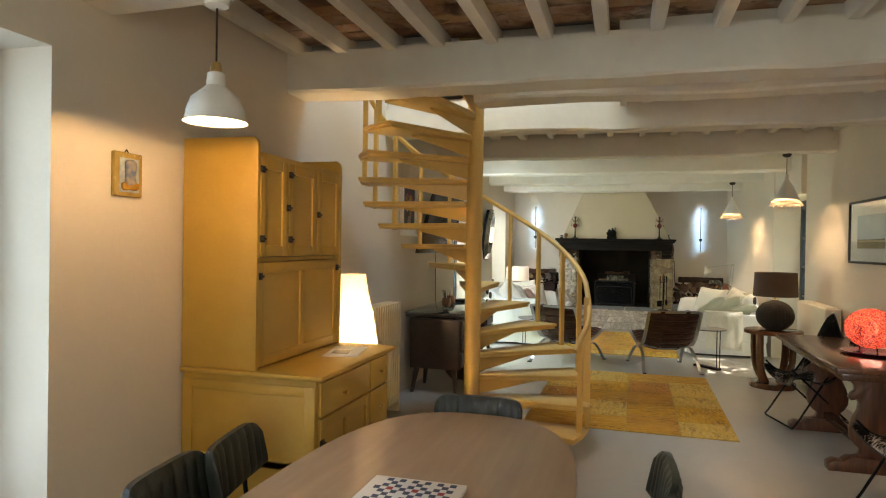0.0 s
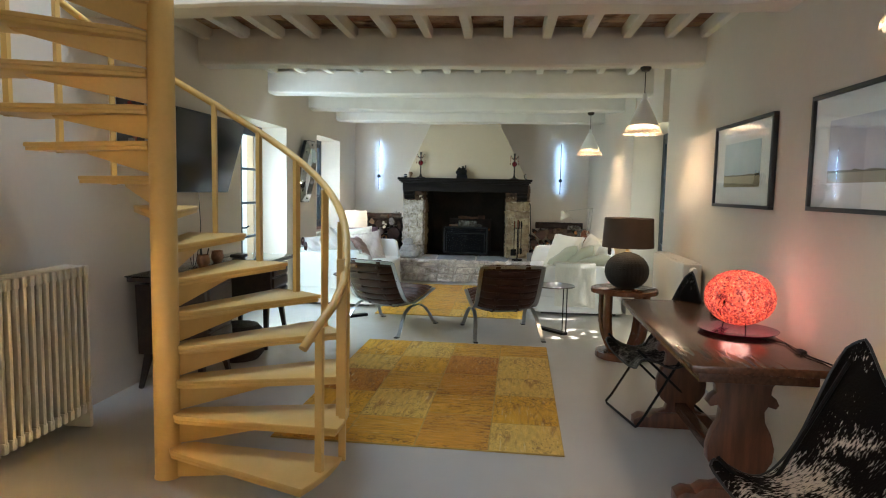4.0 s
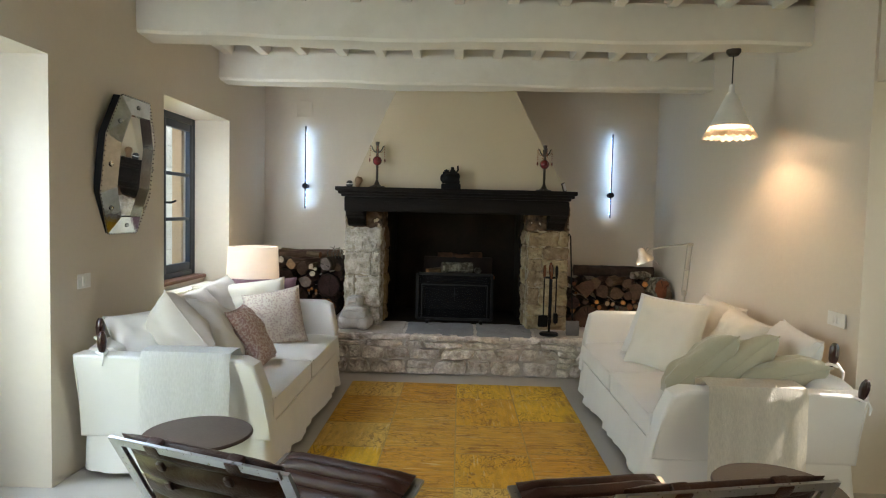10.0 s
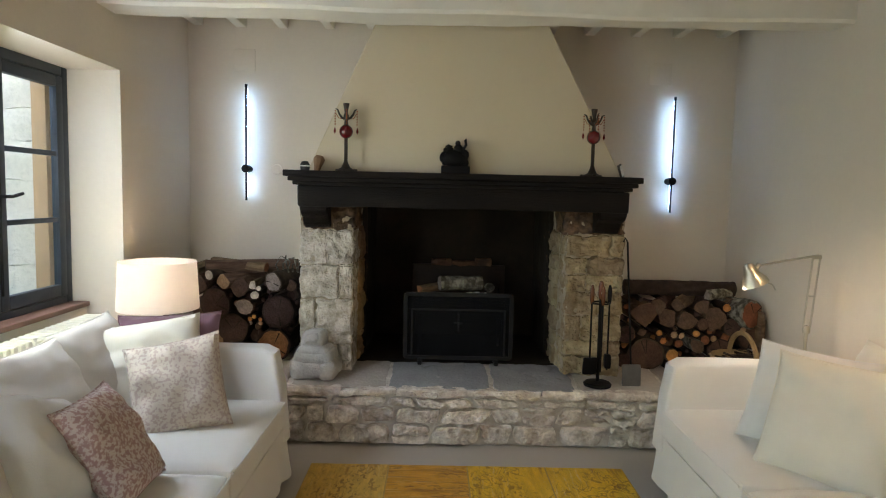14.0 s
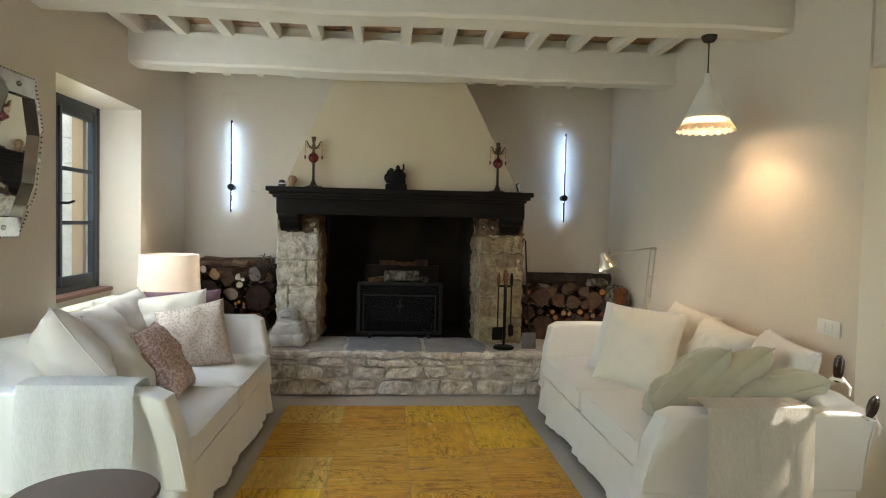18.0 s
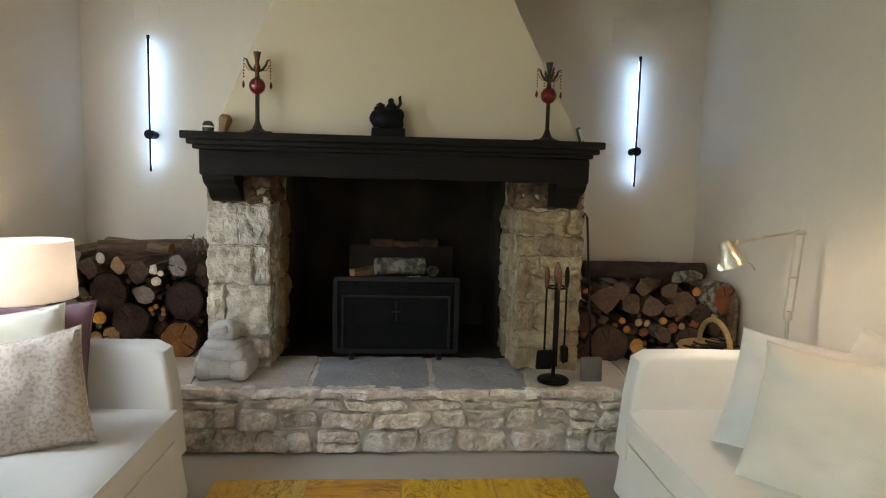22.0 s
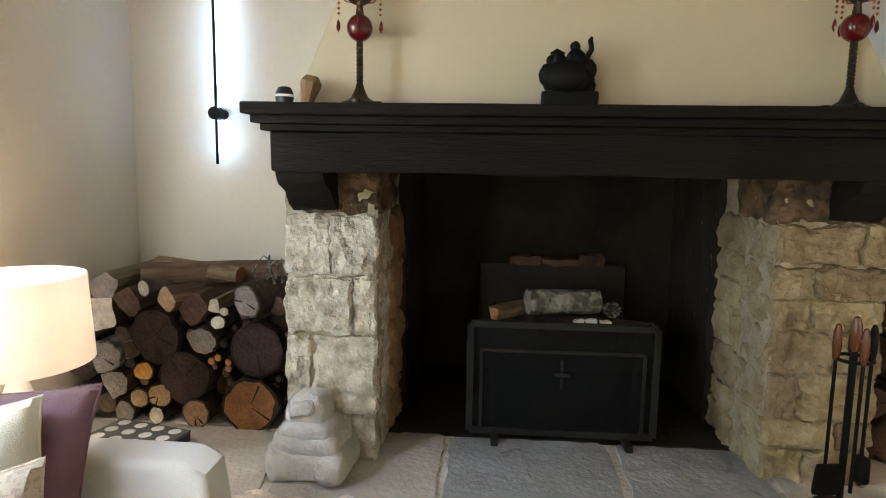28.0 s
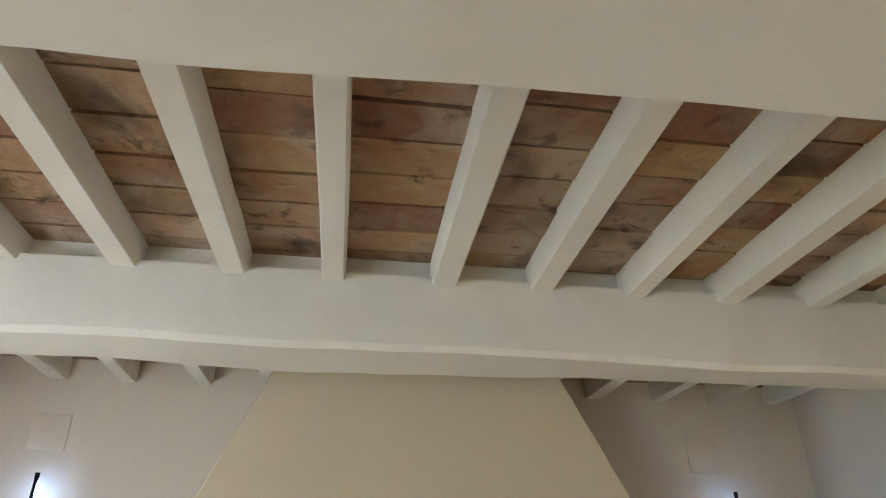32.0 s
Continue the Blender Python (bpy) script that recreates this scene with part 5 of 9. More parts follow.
def lounge_chair(at, rz, label):
    c = thing("lounge_chair", at, label, "lounge chair", "leather lounge chairs", rz)
    hw = 0.30
    for sx in (-1, 1):
        fb = bmesh.new()
        x = sx * (hw + 0.012)
        pts = []
        for i in range(31):
            p, nrm = chair_line(i / 30)
            pts.append((x, p.x - nrm.x * 0.02, p.y - nrm.y * 0.02))
        sweep(fb, pts, bar(0.012, 0.04), up=(1, 0, 0))
        part("side_frame", fb, CHROME, c, "flat polished steel side frame")
        lb = bmesh.new()
        leg = [(-0.43, 0.012), (-0.40, 0.016), (-0.355, 0.055), (-0.30, 0.135), (-0.22, 0.215), (-0.12, 0.262), (0.0, 0.275), (0.12, 0.262), (0.22, 0.215), (0.30, 0.135), (0.355, 0.055), (0.40, 0.016), (0.43, 0.012)]
        sweep(lb, [(sx * (hw + 0.012 + (0.035 if abs(y) > 0.2 else 0.0) * min(1, (abs(y) - 0.2) * 5)), y, z) for y, z in leg], bar(0.010, 0.038), up=(1, 0, 0.0001))
        part("leg", lb, CHROME, c, "curved steel leg bar")
        for y in (-0.425, 0.425):
            part("foot_pad", soft(sx * 0.345 - 0.022, sx * 0.345 + 0.022, y - 0.03, y + 0.03, 0.0, 0.014, 0.006, 3, 0), BLACKPL, c)
    for k, drop in ((0.0, 0.0), (0.44, 0.05), (0.60, 0.045), (1.0, 0.0)):
        p, nrm = chair_line(k)
        bb = bmesh.new()
        n = 12
        q = p - nrm * 0.03
        sweep(bb, [((i / n * 2 - 1) * (hw + 0.01), q.x, q.y - drop * (1 - (i / n * 2 - 1) ** 2)) for i in range(n + 1)], bar(0.032, 0.008), up=(0, nrm.x, nrm.y))
        part("cross_bar", bb, CHROME, c, "steel cross bar")
    # padded leather with cross channels
    pb = bmesh.new()
    ns, nw, chan = 192, 10, 16
    top, low = [], []
    for i in range(ns + 1):
        k = i / ns
        p, nrm = chair_line(k)
        bulge = abs(math.sin(math.pi * k * chan)) ** 0.6
        rt_, rl = [], []
        for j in range(nw + 1):
            u = 2 * j / nw - 1
            sag = -0.035 * (1 - u * u) * math.sin(math.pi * min(1, max(0, k)))
            e = (1 - abs(u) ** 6) ** 0.5 * min(1.0, 8 * k + 0.25, 8 * (1 - k) + 0.25)
            wr = noise.noise((u * 4, k * 30, rz)) * 0.004
            f = (k * chan + 0.10 * noise.noise((u * 2.5, k * 9, rz + 3))) % 1.0
            lap = max(0.0, 1 - abs(2 * f - 1) ** 4.5) ** 0.5
            th, tl = (0.014 + 0.036 * bulge) * e + wr, (0.009 + 0.031 * lap) * e
            rt_.append(pb.verts.new((u * hw, p.x + nrm.x * (th + sag), p.y + nrm.y * (th + sag))))
            rl.append(pb.verts.new((u * hw, p.x + nrm.x * (sag - tl), p.y + nrm.y * (sag - tl))))
        top.append(rt_), low.append(rl)
    for i in range(ns):
        for j in range(nw):
            pb.faces.new((top[i][j], top[i][j + 1], top[i + 1][j + 1], top[i + 1][j]))
            pb.faces.new((low[i][j], low[i + 1][j], low[i + 1][j + 1], low[i][j + 1]))
        for j in (0, nw):
            f = (top[i][j], top[i + 1][j], low[i + 1][j], low[i][j])
            pb.faces.new(f if j == 0 else f[::-1])
    for i in (0, ns):
        for j in range(nw):
            pb.faces.new((top[i][j], low[i][j], low[i][j + 1], top[i][j + 1]))
    part("leather_pad", pb, LEATHER, c, "dark brown channelled leather sling")
    # straps and buckles behind the back
    for i in range(1, 16):
        k = (i + 0.0) / 16
        p, nrm = chair_line(k)
        for u in (-0.42, 0.42):
            sag = -0.035 * (1 - u * u) * math.sin(math.pi * k)
            q = p + nrm * (sag - 0.036)
            mm = Matrix.Translation((u * hw, q.x, q.y)) @ Matrix.Rotation(math.atan2(nrm.y, nrm.x) - math.pi / 2, 4, "X")
            st = part("strap", soft(-0.013, 0.013, -0.016, 0.016, -0.012, 0.004, 0.005, 3, 0.001), LEATHER, c)
            st.matrix_local = mm
    for u in (-0.5, 0.5):
        p, nrm = chair_line(0.0)
        ob = part("top_strap", soft(-0.026, 0.026, -0.012, 0.03, -0.038, 0.004, 0.006, 4, 0.001), LEATHER, c)
        ob.matrix_local = Matrix.Translation((u * hw, p.x, p.y)) @ Matrix.Rotation(math.atan2(nrm.y, nrm.x) - math.pi / 2, 4, "X")
    return c


lounge_chair((-0.60, 8.14, 0), -21, "brown leather and steel lounge chair turned to the hearth")
lounge_chair((0.61, 8.05, 0), 13, "brown leather and steel lounge chair beside a side table")


# ---- small round tables ----
def side_table(at, rz, label):
    t = thing("side_table", at, label, "side table", "round side tables", rz)
    part("tabletop", lathe([(0.0, 0.512), (0.222, 0.512), (0.228, 0.506), (0.228, 0.500), (0.0, 0.500)], 40), mat("bronze_leather_top", (0.075, 0.048, 0.038), 0.35, 0.12, 8, 90, 0.05), t, "dark bronze round top")
    for x in (-0.028, 0.028):
        part("leg", tube([(x, 0.17, 0.012), (x, 0.17, 0.5)], 0.006, 8, (1, 0, 0)), BLACK, t)
    bb = bmesh.new()
    sweep(bb, [(0, 0.19, 0.014), (0, -0.19, 0.014)], bar(0.07, 0.028))
    part("base_bar", bb, BLACK, t)
    return t


side_table((-1.12, 8.58, 0), 135, "small round side table with thin black legs")
side_table((1.16, 8.22, 0), 222, "small round side table beside the lounge chair")


# ---- things on and round the hearth ----
def cut_wood(name, col, amount=0.22):
    """Sawn wood with faint growth rings round the log's axis and dark checks."""
    m = mat(name, col, 0.85, 0.18, 13, 80, 0.5, hue=tuple(v * 0.55 for v in col), spec=0.2, rnd=0.16)
    n, l = m.node_tree.nodes, m.node_tree.links
    wv, mx = n.new("ShaderNodeTexWave"), n.new("ShaderNodeMix")
    wv.wave_type, wv.rings_direction = "RINGS", "Y"
    wv.inputs["Scale"].default_value, wv.inputs["Distortion"].default_value, wv.inputs["Detail Scale"].default_value = 17, 9, 2.6
    l.new(n.new("ShaderNodeTexCoord").outputs["Object"], wv.inputs["Vector"])
    mx.data_type, mx.blend_type = "RGBA", "MULTIPLY"
    mx.inputs[0].default_value = amount
    hs = [q for q in n if q.bl_idname == "ShaderNodeHueSaturation"][0]
    l.new(hs.inputs["Color"].links[0].from_socket, mx.inputs[6]), l.new(wv.outputs[0], mx.inputs[7])
    l.new(mx.outputs[2], hs.inputs["Color"])
    return m


W_DARK = cut_wood("old_cut", (0.085, 0.05, 0.04))
W_BROWN = cut_wood("brown_cut", (0.135, 0.08, 0.055))
W_RED = cut_wood("red_cut", (0.36, 0.15, 0.07))
W_TAN = cut_wood("tan_cut", (0.44, 0.27, 0.155))
W_PALE = cut_wood("pale_cut", (0.70, 0.60, 0.46), 0.15)
W_GREY = cut_wood("grey_cut", (0.28, 0.23, 0.20))
W_ORANGE = cut_wood("orange_cut", (0.58, 0.25, 0.075), 0.2)
WORDS = {"round": "sawn round log with rough bark", "split": "split piece of firewood with torn grain"}
TONE = {"old_cut": "dark", "brown_cut": "brown", "red_cut": "reddish", "tan_cut": "tan", "pale_cut": "pale", "grey_cut": "grey weathered", "orange_cut": "bright orange"}


def log(x, z, r, wood, form="round", skin=None, y=12.12, ln=0.42, swing=0.0, pitch=0.0, seed=0.0):
    """A length of firewood whose sawn end looks to the room; y: the plane of that end."""
    skin = skin or (BARK if form == "round" else SPLIT)
    lg = thing("log", (x, y, z), TONE[wood.name.split(".")[0]] + " " + WORDS[form], "log", "stacked firewood")
    lg.matrix_world = pose(x, y, z, pitch, 0, swing)
    rl = random.Random(int(seed * 10) + int(x * 997) + int(z * 631))
    sec = []
    if form == "round":
        n = 22
        ph, ov = rl.uniform(0, 6.28), rl.uniform(0.0, 0.10)
        for i in range(n):
            a = 2 * math.pi * i / n
            q = r * (1 + ov * math.cos(2 * (a - ph)) + 0.05 * noise.noise((math.cos(a) * 2, math.sin(a) * 2, seed + x * 9)))
            sec.append((q * math.cos(a), q * math.sin(a)))
    else:
        k = rl.choice((4, 4, 5))
        a0 = rl.uniform(0, 6.28)
        cs = [(r * rl.uniform(0.85, 1.25) * math.cos(a0 + (i + rl.uniform(-0.2, 0.2)) * 2 * math.pi / k), r * rl.uniform(0.80, 1.15) * math.sin(a0 + (i + rl.uniform(-0.2, 0.2)) * 2 * math.pi / k)) for i in range(k)]
        for i in range(k):
            for q in range(5):
                f = q / 5
                p = Vector(cs[i]).lerp(Vector(cs[(i + 1) % k]), f)
                p += p.normalized() * r * (0.09 * math.sin(math.pi * f) + 0.10 * noise.noise((i * 3 + q * 0.6, seed, x * 7)))
                sec.append((p.x, p.y))
        n = len(sec)
    m = int(max(6, ln * 34))
    bm, rings = bmesh.new(), []
    for j in range(m + 1):
        yy = ln * j / m
        ring_ = []
        for i, (u, v) in enumerate(sec):
            d = Vector((u, 0, v)).normalized()
            rid = noise.noise((u / r * 2.6 + seed, v / r * 2.6, yy * (7 if form == "round" else 3))) * 0.10 + noise.noise((u / r * 7 + seed, v / r * 7, yy * 22)) * (0.085 if form == "round" else 0.03)
            bend = 0.06 * r * math.sin(yy * 6 + seed)
            ring_.append(bm.verts.new((u + d.x * r * rid + bend, yy + (0.05 * r * noise.noise((u * 30, v * 30, seed)) if j == 0 else 0), v + d.z * r * rid)))
        rings.append(ring_)
    for a, b in zip(rings, rings[1:]):
        for i in range(n):
            bm.faces.new((a[i], a[(i + 1) % n], b[(i + 1) % n], b[i]))
    bm.faces.new(rings[0]), bm.faces.new(rings[-1][::-1])
    rim = [v.co.copy() for v in rings[0]]
    part("bark" if form == "round" else "billet", bm, skin, lg)
    eb = bmesh.new()
    k = 0.90 if form == "round" else 0.985
    ctr = eb.verts.new((0, -0.007, 0))
    prev = None
    for f in (0.35, 0.7, 1.0):
        cur = [eb.verts.new((p.x * k * f, p.y - 0.006 + 0.035 * r * noise.noise((p.x * f * 40, p.z * f * 40, seed + 4)) + (0.005 if f == 1.0 else 0), p.z * k * f)) for p in rim]
        for i in range(n):
            if prev is None:
                eb.faces.new((ctr, cur[i], cur[(i + 1) % n]))
            else:
                eb.faces.new((prev[i], cur[i], cur[(i + 1) % n], prev[(i + 1) % n]))
        prev = cur
    part("cut_end", eb, wood, lg)
    if form == "round" and r > 0.05:
        cb_ = bmesh.new()
        for q in range(2):
            a = rl.uniform(0, 6.28)
            u, v = math.cos(a), math.sin(a)
            vs = [cb_.verts.new((u * r * f - v * w, -0.0095, v * r * f + u * w)) for f, w in ((0.08, 0.0008), (0.45, 0.0035), (0.84, 0.006), (0.84, -0.003), (0.45, -0.002), (0.08, -0.0008))]
            cb_.faces.new(vs)
        part("crack", cb_, SOOT, lg, smooth=False)
    return lg


def fill(placed, x0, x1, top, y, seed, count, woods):
    """Small stuff pushed into the gaps between the large pieces, further back."""
    r = random.Random(seed)
    for _ in range(count * 14):
        if count <= 0:
            break
        q = r.choice((0.016, 0.022, 0.030, 0.042, 0.055))
        x, z = r.uniform(x0 + q, x1 - q), r.uniform(HZ + q, top(0) - q)
        if all(math.hypot(x - a, z - b) > (c + q) * 0.80 for a, b, c in placed):
            placed.append((x, z, q))
            log(x, z, q, r.choice(woods), r.choice(("round", "split")) if q > 0.025 else "round", None, y + r.uniform(0.02, 0.07), 0.40, r.uniform(-8, 8), 0, r.random() * 40)
            count -= 1


PILE = []


def west(x, z, r, wood, form="round", skin=None, y=12.12, swing=0.0, seed=0.0):
    PILE.append((x, z, r))
    log(x, z, r, wood, form, skin, y, 0.43, swing, 0, seed or x * 31 + z * 17)


west(-1.318, 0.507, 0.118, W_RED)
west(-1.283, 0.741, 0.112, W_DARK)
west(-1.592, 0.617, 0.108, W_DARK)
west(-1.715, 0.787, 0.105, W_DARK)
west(-1.315, 0.950, 0.064, W_GREY, swing=-16, y=12.09)
west(-1.552, 0.908, 0.068, W_BROWN, "split")
west(-1.508, 0.770, 0.062, W_GREY, "split")
west(-1.660, 0.945, 0.062, W_TAN, "split", swing=-30)
west(-1.755, 0.985, 0.036, W_PALE, swing=-24)
west(-1.465, 0.925, 0.034, W_PALE, "split")
west(-1.420, 0.900, 0.019, W_PALE)
west(-1.448, 0.853, 0.030, W_PALE)
west(-1.707, 0.533, 0.052, W_TAN)
west(-1.795, 0.518, 0.041, W_TAN)
west(-1.772, 0.634, 0.041, W_ORANGE)
west(-1.553, 0.463, 0.060, W_TAN)
west(-1.722, 0.446, 0.036, W_PALE)
west(-1.862, 0.455, 0.046, W_GREY)
west(-1.935, 0.490, 0.042, W_BROWN)
west(-1.905, 0.578, 0.068, W_GREY, "split")
west(-1.945, 0.690, 0.072, W_GREY, skin=PALEBARK)
west(-1.850, 0.712, 0.045, W_BROWN, skin=PALEBARK, y=12.16)
west(-1.945, 0.870, 0.078, W_PALE, "split")
west(-1.925, 0.985, 0.060, W_GREY, "split")
west(-1.830, 0.925, 0.066, W_BROWN, "split")
west(-1.478, 0.690, 0.016, W_ORANGE)
west(-1.450, 0.706, 0.016, W_ORANGE)
west(-1.408, 0.688, 0.015, W_ORANGE)
west(-1.407, 0.662, 0.016, W_TAN)
west(-2.035, 0.50, 0.075, W_BROWN)
west(-2.04, 0.66, 0.06, W_DARK)
west(-2.04, 0.80, 0.065, W_BROWN, "split")
west(-2.045, 0.94, 0.06, W_TAN, "split")
fill(PILE, -2.09, -1.15, lambda x: 0.98, 12.14, 5, 40, (W_DARK, W_BROWN, W_GREY, W_DARK))
log(-1.80, 1.035, 0.045, W_BROWN, "split", None, 12.20, 0.62, -74, 0, 14)
log(-1.40, 1.030, 0.040, W_RED, "split", None, 12.26, 0.40, 82, 4, 17)
for i in range(7):
    tw = thing("dry_twig", (-1.30 + i * 0.022, 12.2 + (i % 3) * 0.03, 1.005), "dry grey twig on the log pile", "twig", "dry twigs")
    part("twig", tube([(0, 0, 0), (0.02 * (i % 3 - 1), -0.01, 0.05 + 0.01 * (i % 4)), (0.05 * math.sin(i * 2.0), -0.02, 0.085 + 0.012 * (i % 4)), (0.075 * math.sin(i * 2.0), -0.03, 0.09)], 0.005, 6, scales=[1.2, 1, 0.7, 0.4]), PALEBARK, tw)

PILE_E = []


def east(x, z, r, wood, form="round", skin=None, y=12.10, swing=0.0, seed=0.0):
    PILE_E.append((x, z, r))
    log(x, z, r, wood, form, skin, y, 0.43, swing, 0, seed or x * 31 + z * 17)


east(1.231, 0.503, 0.122, W_BROWN)
east(1.395, 0.510, 0.047, W_ORANGE, y=12.06)
east(1.425, 0.443, 0.066, W_TAN, y=12.06)
east(1.560, 0.446, 0.050, W_BROWN)
east(1.552, 0.585, 0.056, W_BROWN, "split", PALEBARK, y=12.04)
east(1.335, 0.608, 0.025, W_ORANGE, y=12.07)
east(1.420, 0.645, 0.026, W_TAN)
east(1.570, 0.655, 0.026, W_ORANGE)
east(1.470, 0.640, 0.022, W_TAN)
east(1.315, 0.655, 0.022, W_ORANGE)
east(1.635, 0.612, 0.034, W_RED)
east(1.690, 0.623, 0.024, W_TAN)
east(1.741, 0.545, 0.085, W_BROWN)
east(1.945, 0.630, 0.085, W_BROWN)
east(1.930, 0.803, 0.098, W_RED, skin=PALEBARK, swing=22, y=12.06)
east(1.890, 0.690, 0.022, W_TAN)
east(1.815, 0.705, 0.058, W_DARK)
east(1.770, 0.838, 0.030, W_ORANGE)
east(1.705, 0.765, 0.085, W_BROWN, "split")
east(1.615, 0.720, 0.044, W_BROWN)
east(1.500, 0.745, 0.074, W_BROWN, "split")
east(1.370, 0.760, 0.068, W_BROWN, "split")
east(1.210, 0.770, 0.098, W_BROWN, "split")
east(1.290, 0.845, 0.055, W_BROWN, "split", swing=-28)
east(1.430, 0.850, 0.052, W_BROWN, "split", swing=-35)
east(1.590, 0.845, 0.055, W_BROWN, "split", swing=-20)
east(1.860, 0.475, 0.065, W_DARK)
east(1.08, 0.46, 0.05, W_DARK)
east(1.09, 0.64, 0.06, W_DARK)
fill(PILE_E, 1.04, 1.98, lambda x: 0.90, 12.12, 12, 34, (W_DARK, W_BROWN, W_RED, W_DARK))
log(1.12, 0.940, 0.052, W_DARK, "round", BARK, 12.30, 0.78, -90, 0, 4)
log(1.66, 0.915, 0.038, W_GREY, "split", PALEBARK, 12.14, 0.22, -60, 0, 6)
for i, (x, w) in enumerate(((2.0, 0.022), (2.025, 0.018))):
    up = thing("upright_plank", (x - 0.02, 12.06 + 0.03 * i, HZ), "grey weathered plank standing beside the logs", "plank", "upright planks")
    part("plank", rough(-w / 2, w / 2, -0.05, 0.05, 0, 0.42 - 0.05 * i, 5, 0.004, 12, i + 2, 0.3), SPLIT, up)

# patterned tin beside the logs
tin = thing("tin_box", (-1.70, 11.93, HZ), "flat box with a pale dotted dark lid on the hearth", "box", rz=-14)
part("body", box(-0.17, 0.17, -0.10, 0.10, 0, 0.034, 0.004), BLACKPL, tin)
part("lid", box(-0.172, 0.172, -0.102, 0.102, 0.034, 0.046, 0.004), mat("grey_lid", (0.10, 0.10, 0.10), 0.5, 0.1), tin)
for i in range(4):
    for j in range(3):
        part("dot", lathe([(0.026, 0), (0.024, 0.0012), (0, 0.0014)], 8, (-0.125 + i * 0.083, -0.066 + j * 0.066, 0.0462)), PAPERWHITE, tin)


# wall lights
def wall_light(x, zt, zb, side, label):
    w = thing("wall_light", (x, YB, zb), label, "wall light", "led wall bars")
    h = zt - zb
    part("bar", tube([(0, -0.085, 0), (0, -0.085, h)], 0.0075, 10, (1, 0, 0)), BLACK, w, "slim black bar")
    part("end_cap", tube([(0, -0.085, h - 0.02), (0, -0.085, h + 0.004)], 0.010, 10, (1, 0, 0)), BLACK, w)
    part("light_strip", box(-0.006, 0.006, -0.077, -0.074, 0.03, h - 0.03), LED, w, "cold white led strip facing the wall")
    bz = 0.235
    part("mount", tube([(0, 0, bz), (0, -0.06, bz)], 0.024, 18, (1, 0, 0)), BLACK, w)
    part("knob", tube([(0, -0.06, bz), (0, -0.11, bz)], 0.030, 20, (1, 0, 0)), BLACK, w)
    return w


wall_light(-1.646, 2.338, 1.488, 1, "black led wall bar glowing on the plaster")
wall_light(1.53, 2.32, 1.465, -1, "black led wall bar glowing on the plaster")


# candlesticks
def candlestick(x, label, mz=1.692):
    c = thing("candlestick", (x, 11.76, mz), label, "candlestick", "mantel candlesticks")
    part("base", lathe([(0.0, 0), (0.062, 0.0), (0.060, 0.008), (0.045, 0.014), (0.028, 0.024), (0.016, 0.05), (0.0115, 0.065)], 20), ANTIQUE, c, "dark bronze foot")
    for a in (30, 150, 270):
        part("foot", soft(-0.012, 0.012, -0.01, 0.02, 0, 0.016, 0.006, 3, 0.001, m=pose(0.055 * math.cos(radians(a)), 0.055 * math.sin(radians(a)), 0, 0, 0, a - 90)), ANTIQUE, c)
    prof = [(0.010, 0.06)]
    for k in range(11):
        prof += [(0.0125, 0.065 + k * 0.0125), (0.0095, 0.071 + k * 0.0125)]
    part("stem", lathe(prof + [(0.014, 0.205), (0.0, 0.21)], 14), ANTIQUE, c, "twisted bronze stem")
    part("globe", lathe([(0.0, 0.198)] + [(0.042 * math.sin(a), 0.242 - 0.043 * math.cos(a)) for a in [math.pi * i / 12 for i in range(1, 12)]] + [(0.0, 0.285)], 22), REDGLASS, c, "ruby red glass globe")
    part("neck", lathe([(0.0, 0.28), (0.014, 0.282), (0.010, 0.31), (0.018, 0.335), (0.010, 0.355), (0.012, 0.37), (0.02, 0.412), (0.018, 0.412), (0.0, 0.38)], 16), ANTIQUE, c)
    for a in (10, 100, 190, 280):
        ca, sa = math.cos(radians(a)), math.sin(radians(a))
        arm = [(0.009, 0.318), (0.026, 0.325), (0.042, 0.346), (0.052, 0.372), (0.066, 0.378)]
        part("arm", tube([(r * ca, r * sa, z) for r, z in arm], 0.0062, 7, scales=[1.3, 1.2, 1.0, 0.8, 0.5]), ANTIQUE, c, "curved bronze arm")
        for k in range(6):
            z = 0.365 - k * 0.016
            part("bead", lathe([(0, z - 0.006), (0.0055, z), (0, z + 0.006)], 6, (0.066 * ca, 0.066 * sa, 0)), AMBER, c)
        part("drop", lathe([(0, 0.225), (0.0075, 0.24), (0.005, 0.258), (0, 0.268)], 6, (0.068 * ca, 0.068 * sa, 0)), REDGLASS, c, "red glass drop")
        part("chain", tube([(0.064 * ca, 0.064 * sa, 0.352), (0.045 * ca, 0.045 * sa, 0.322), (0.022 * ca, 0.022 * sa, 0.318), (0.012 * ca, 0.012 * sa, 0.325)], 0.0022, 5), AMBER, c)
    return c


candlestick(-0.785, "bronze candlestick with ruby globe and beaded drops")
candlestick(0.73, "bronze candlestick with ruby globe and beaded drops")

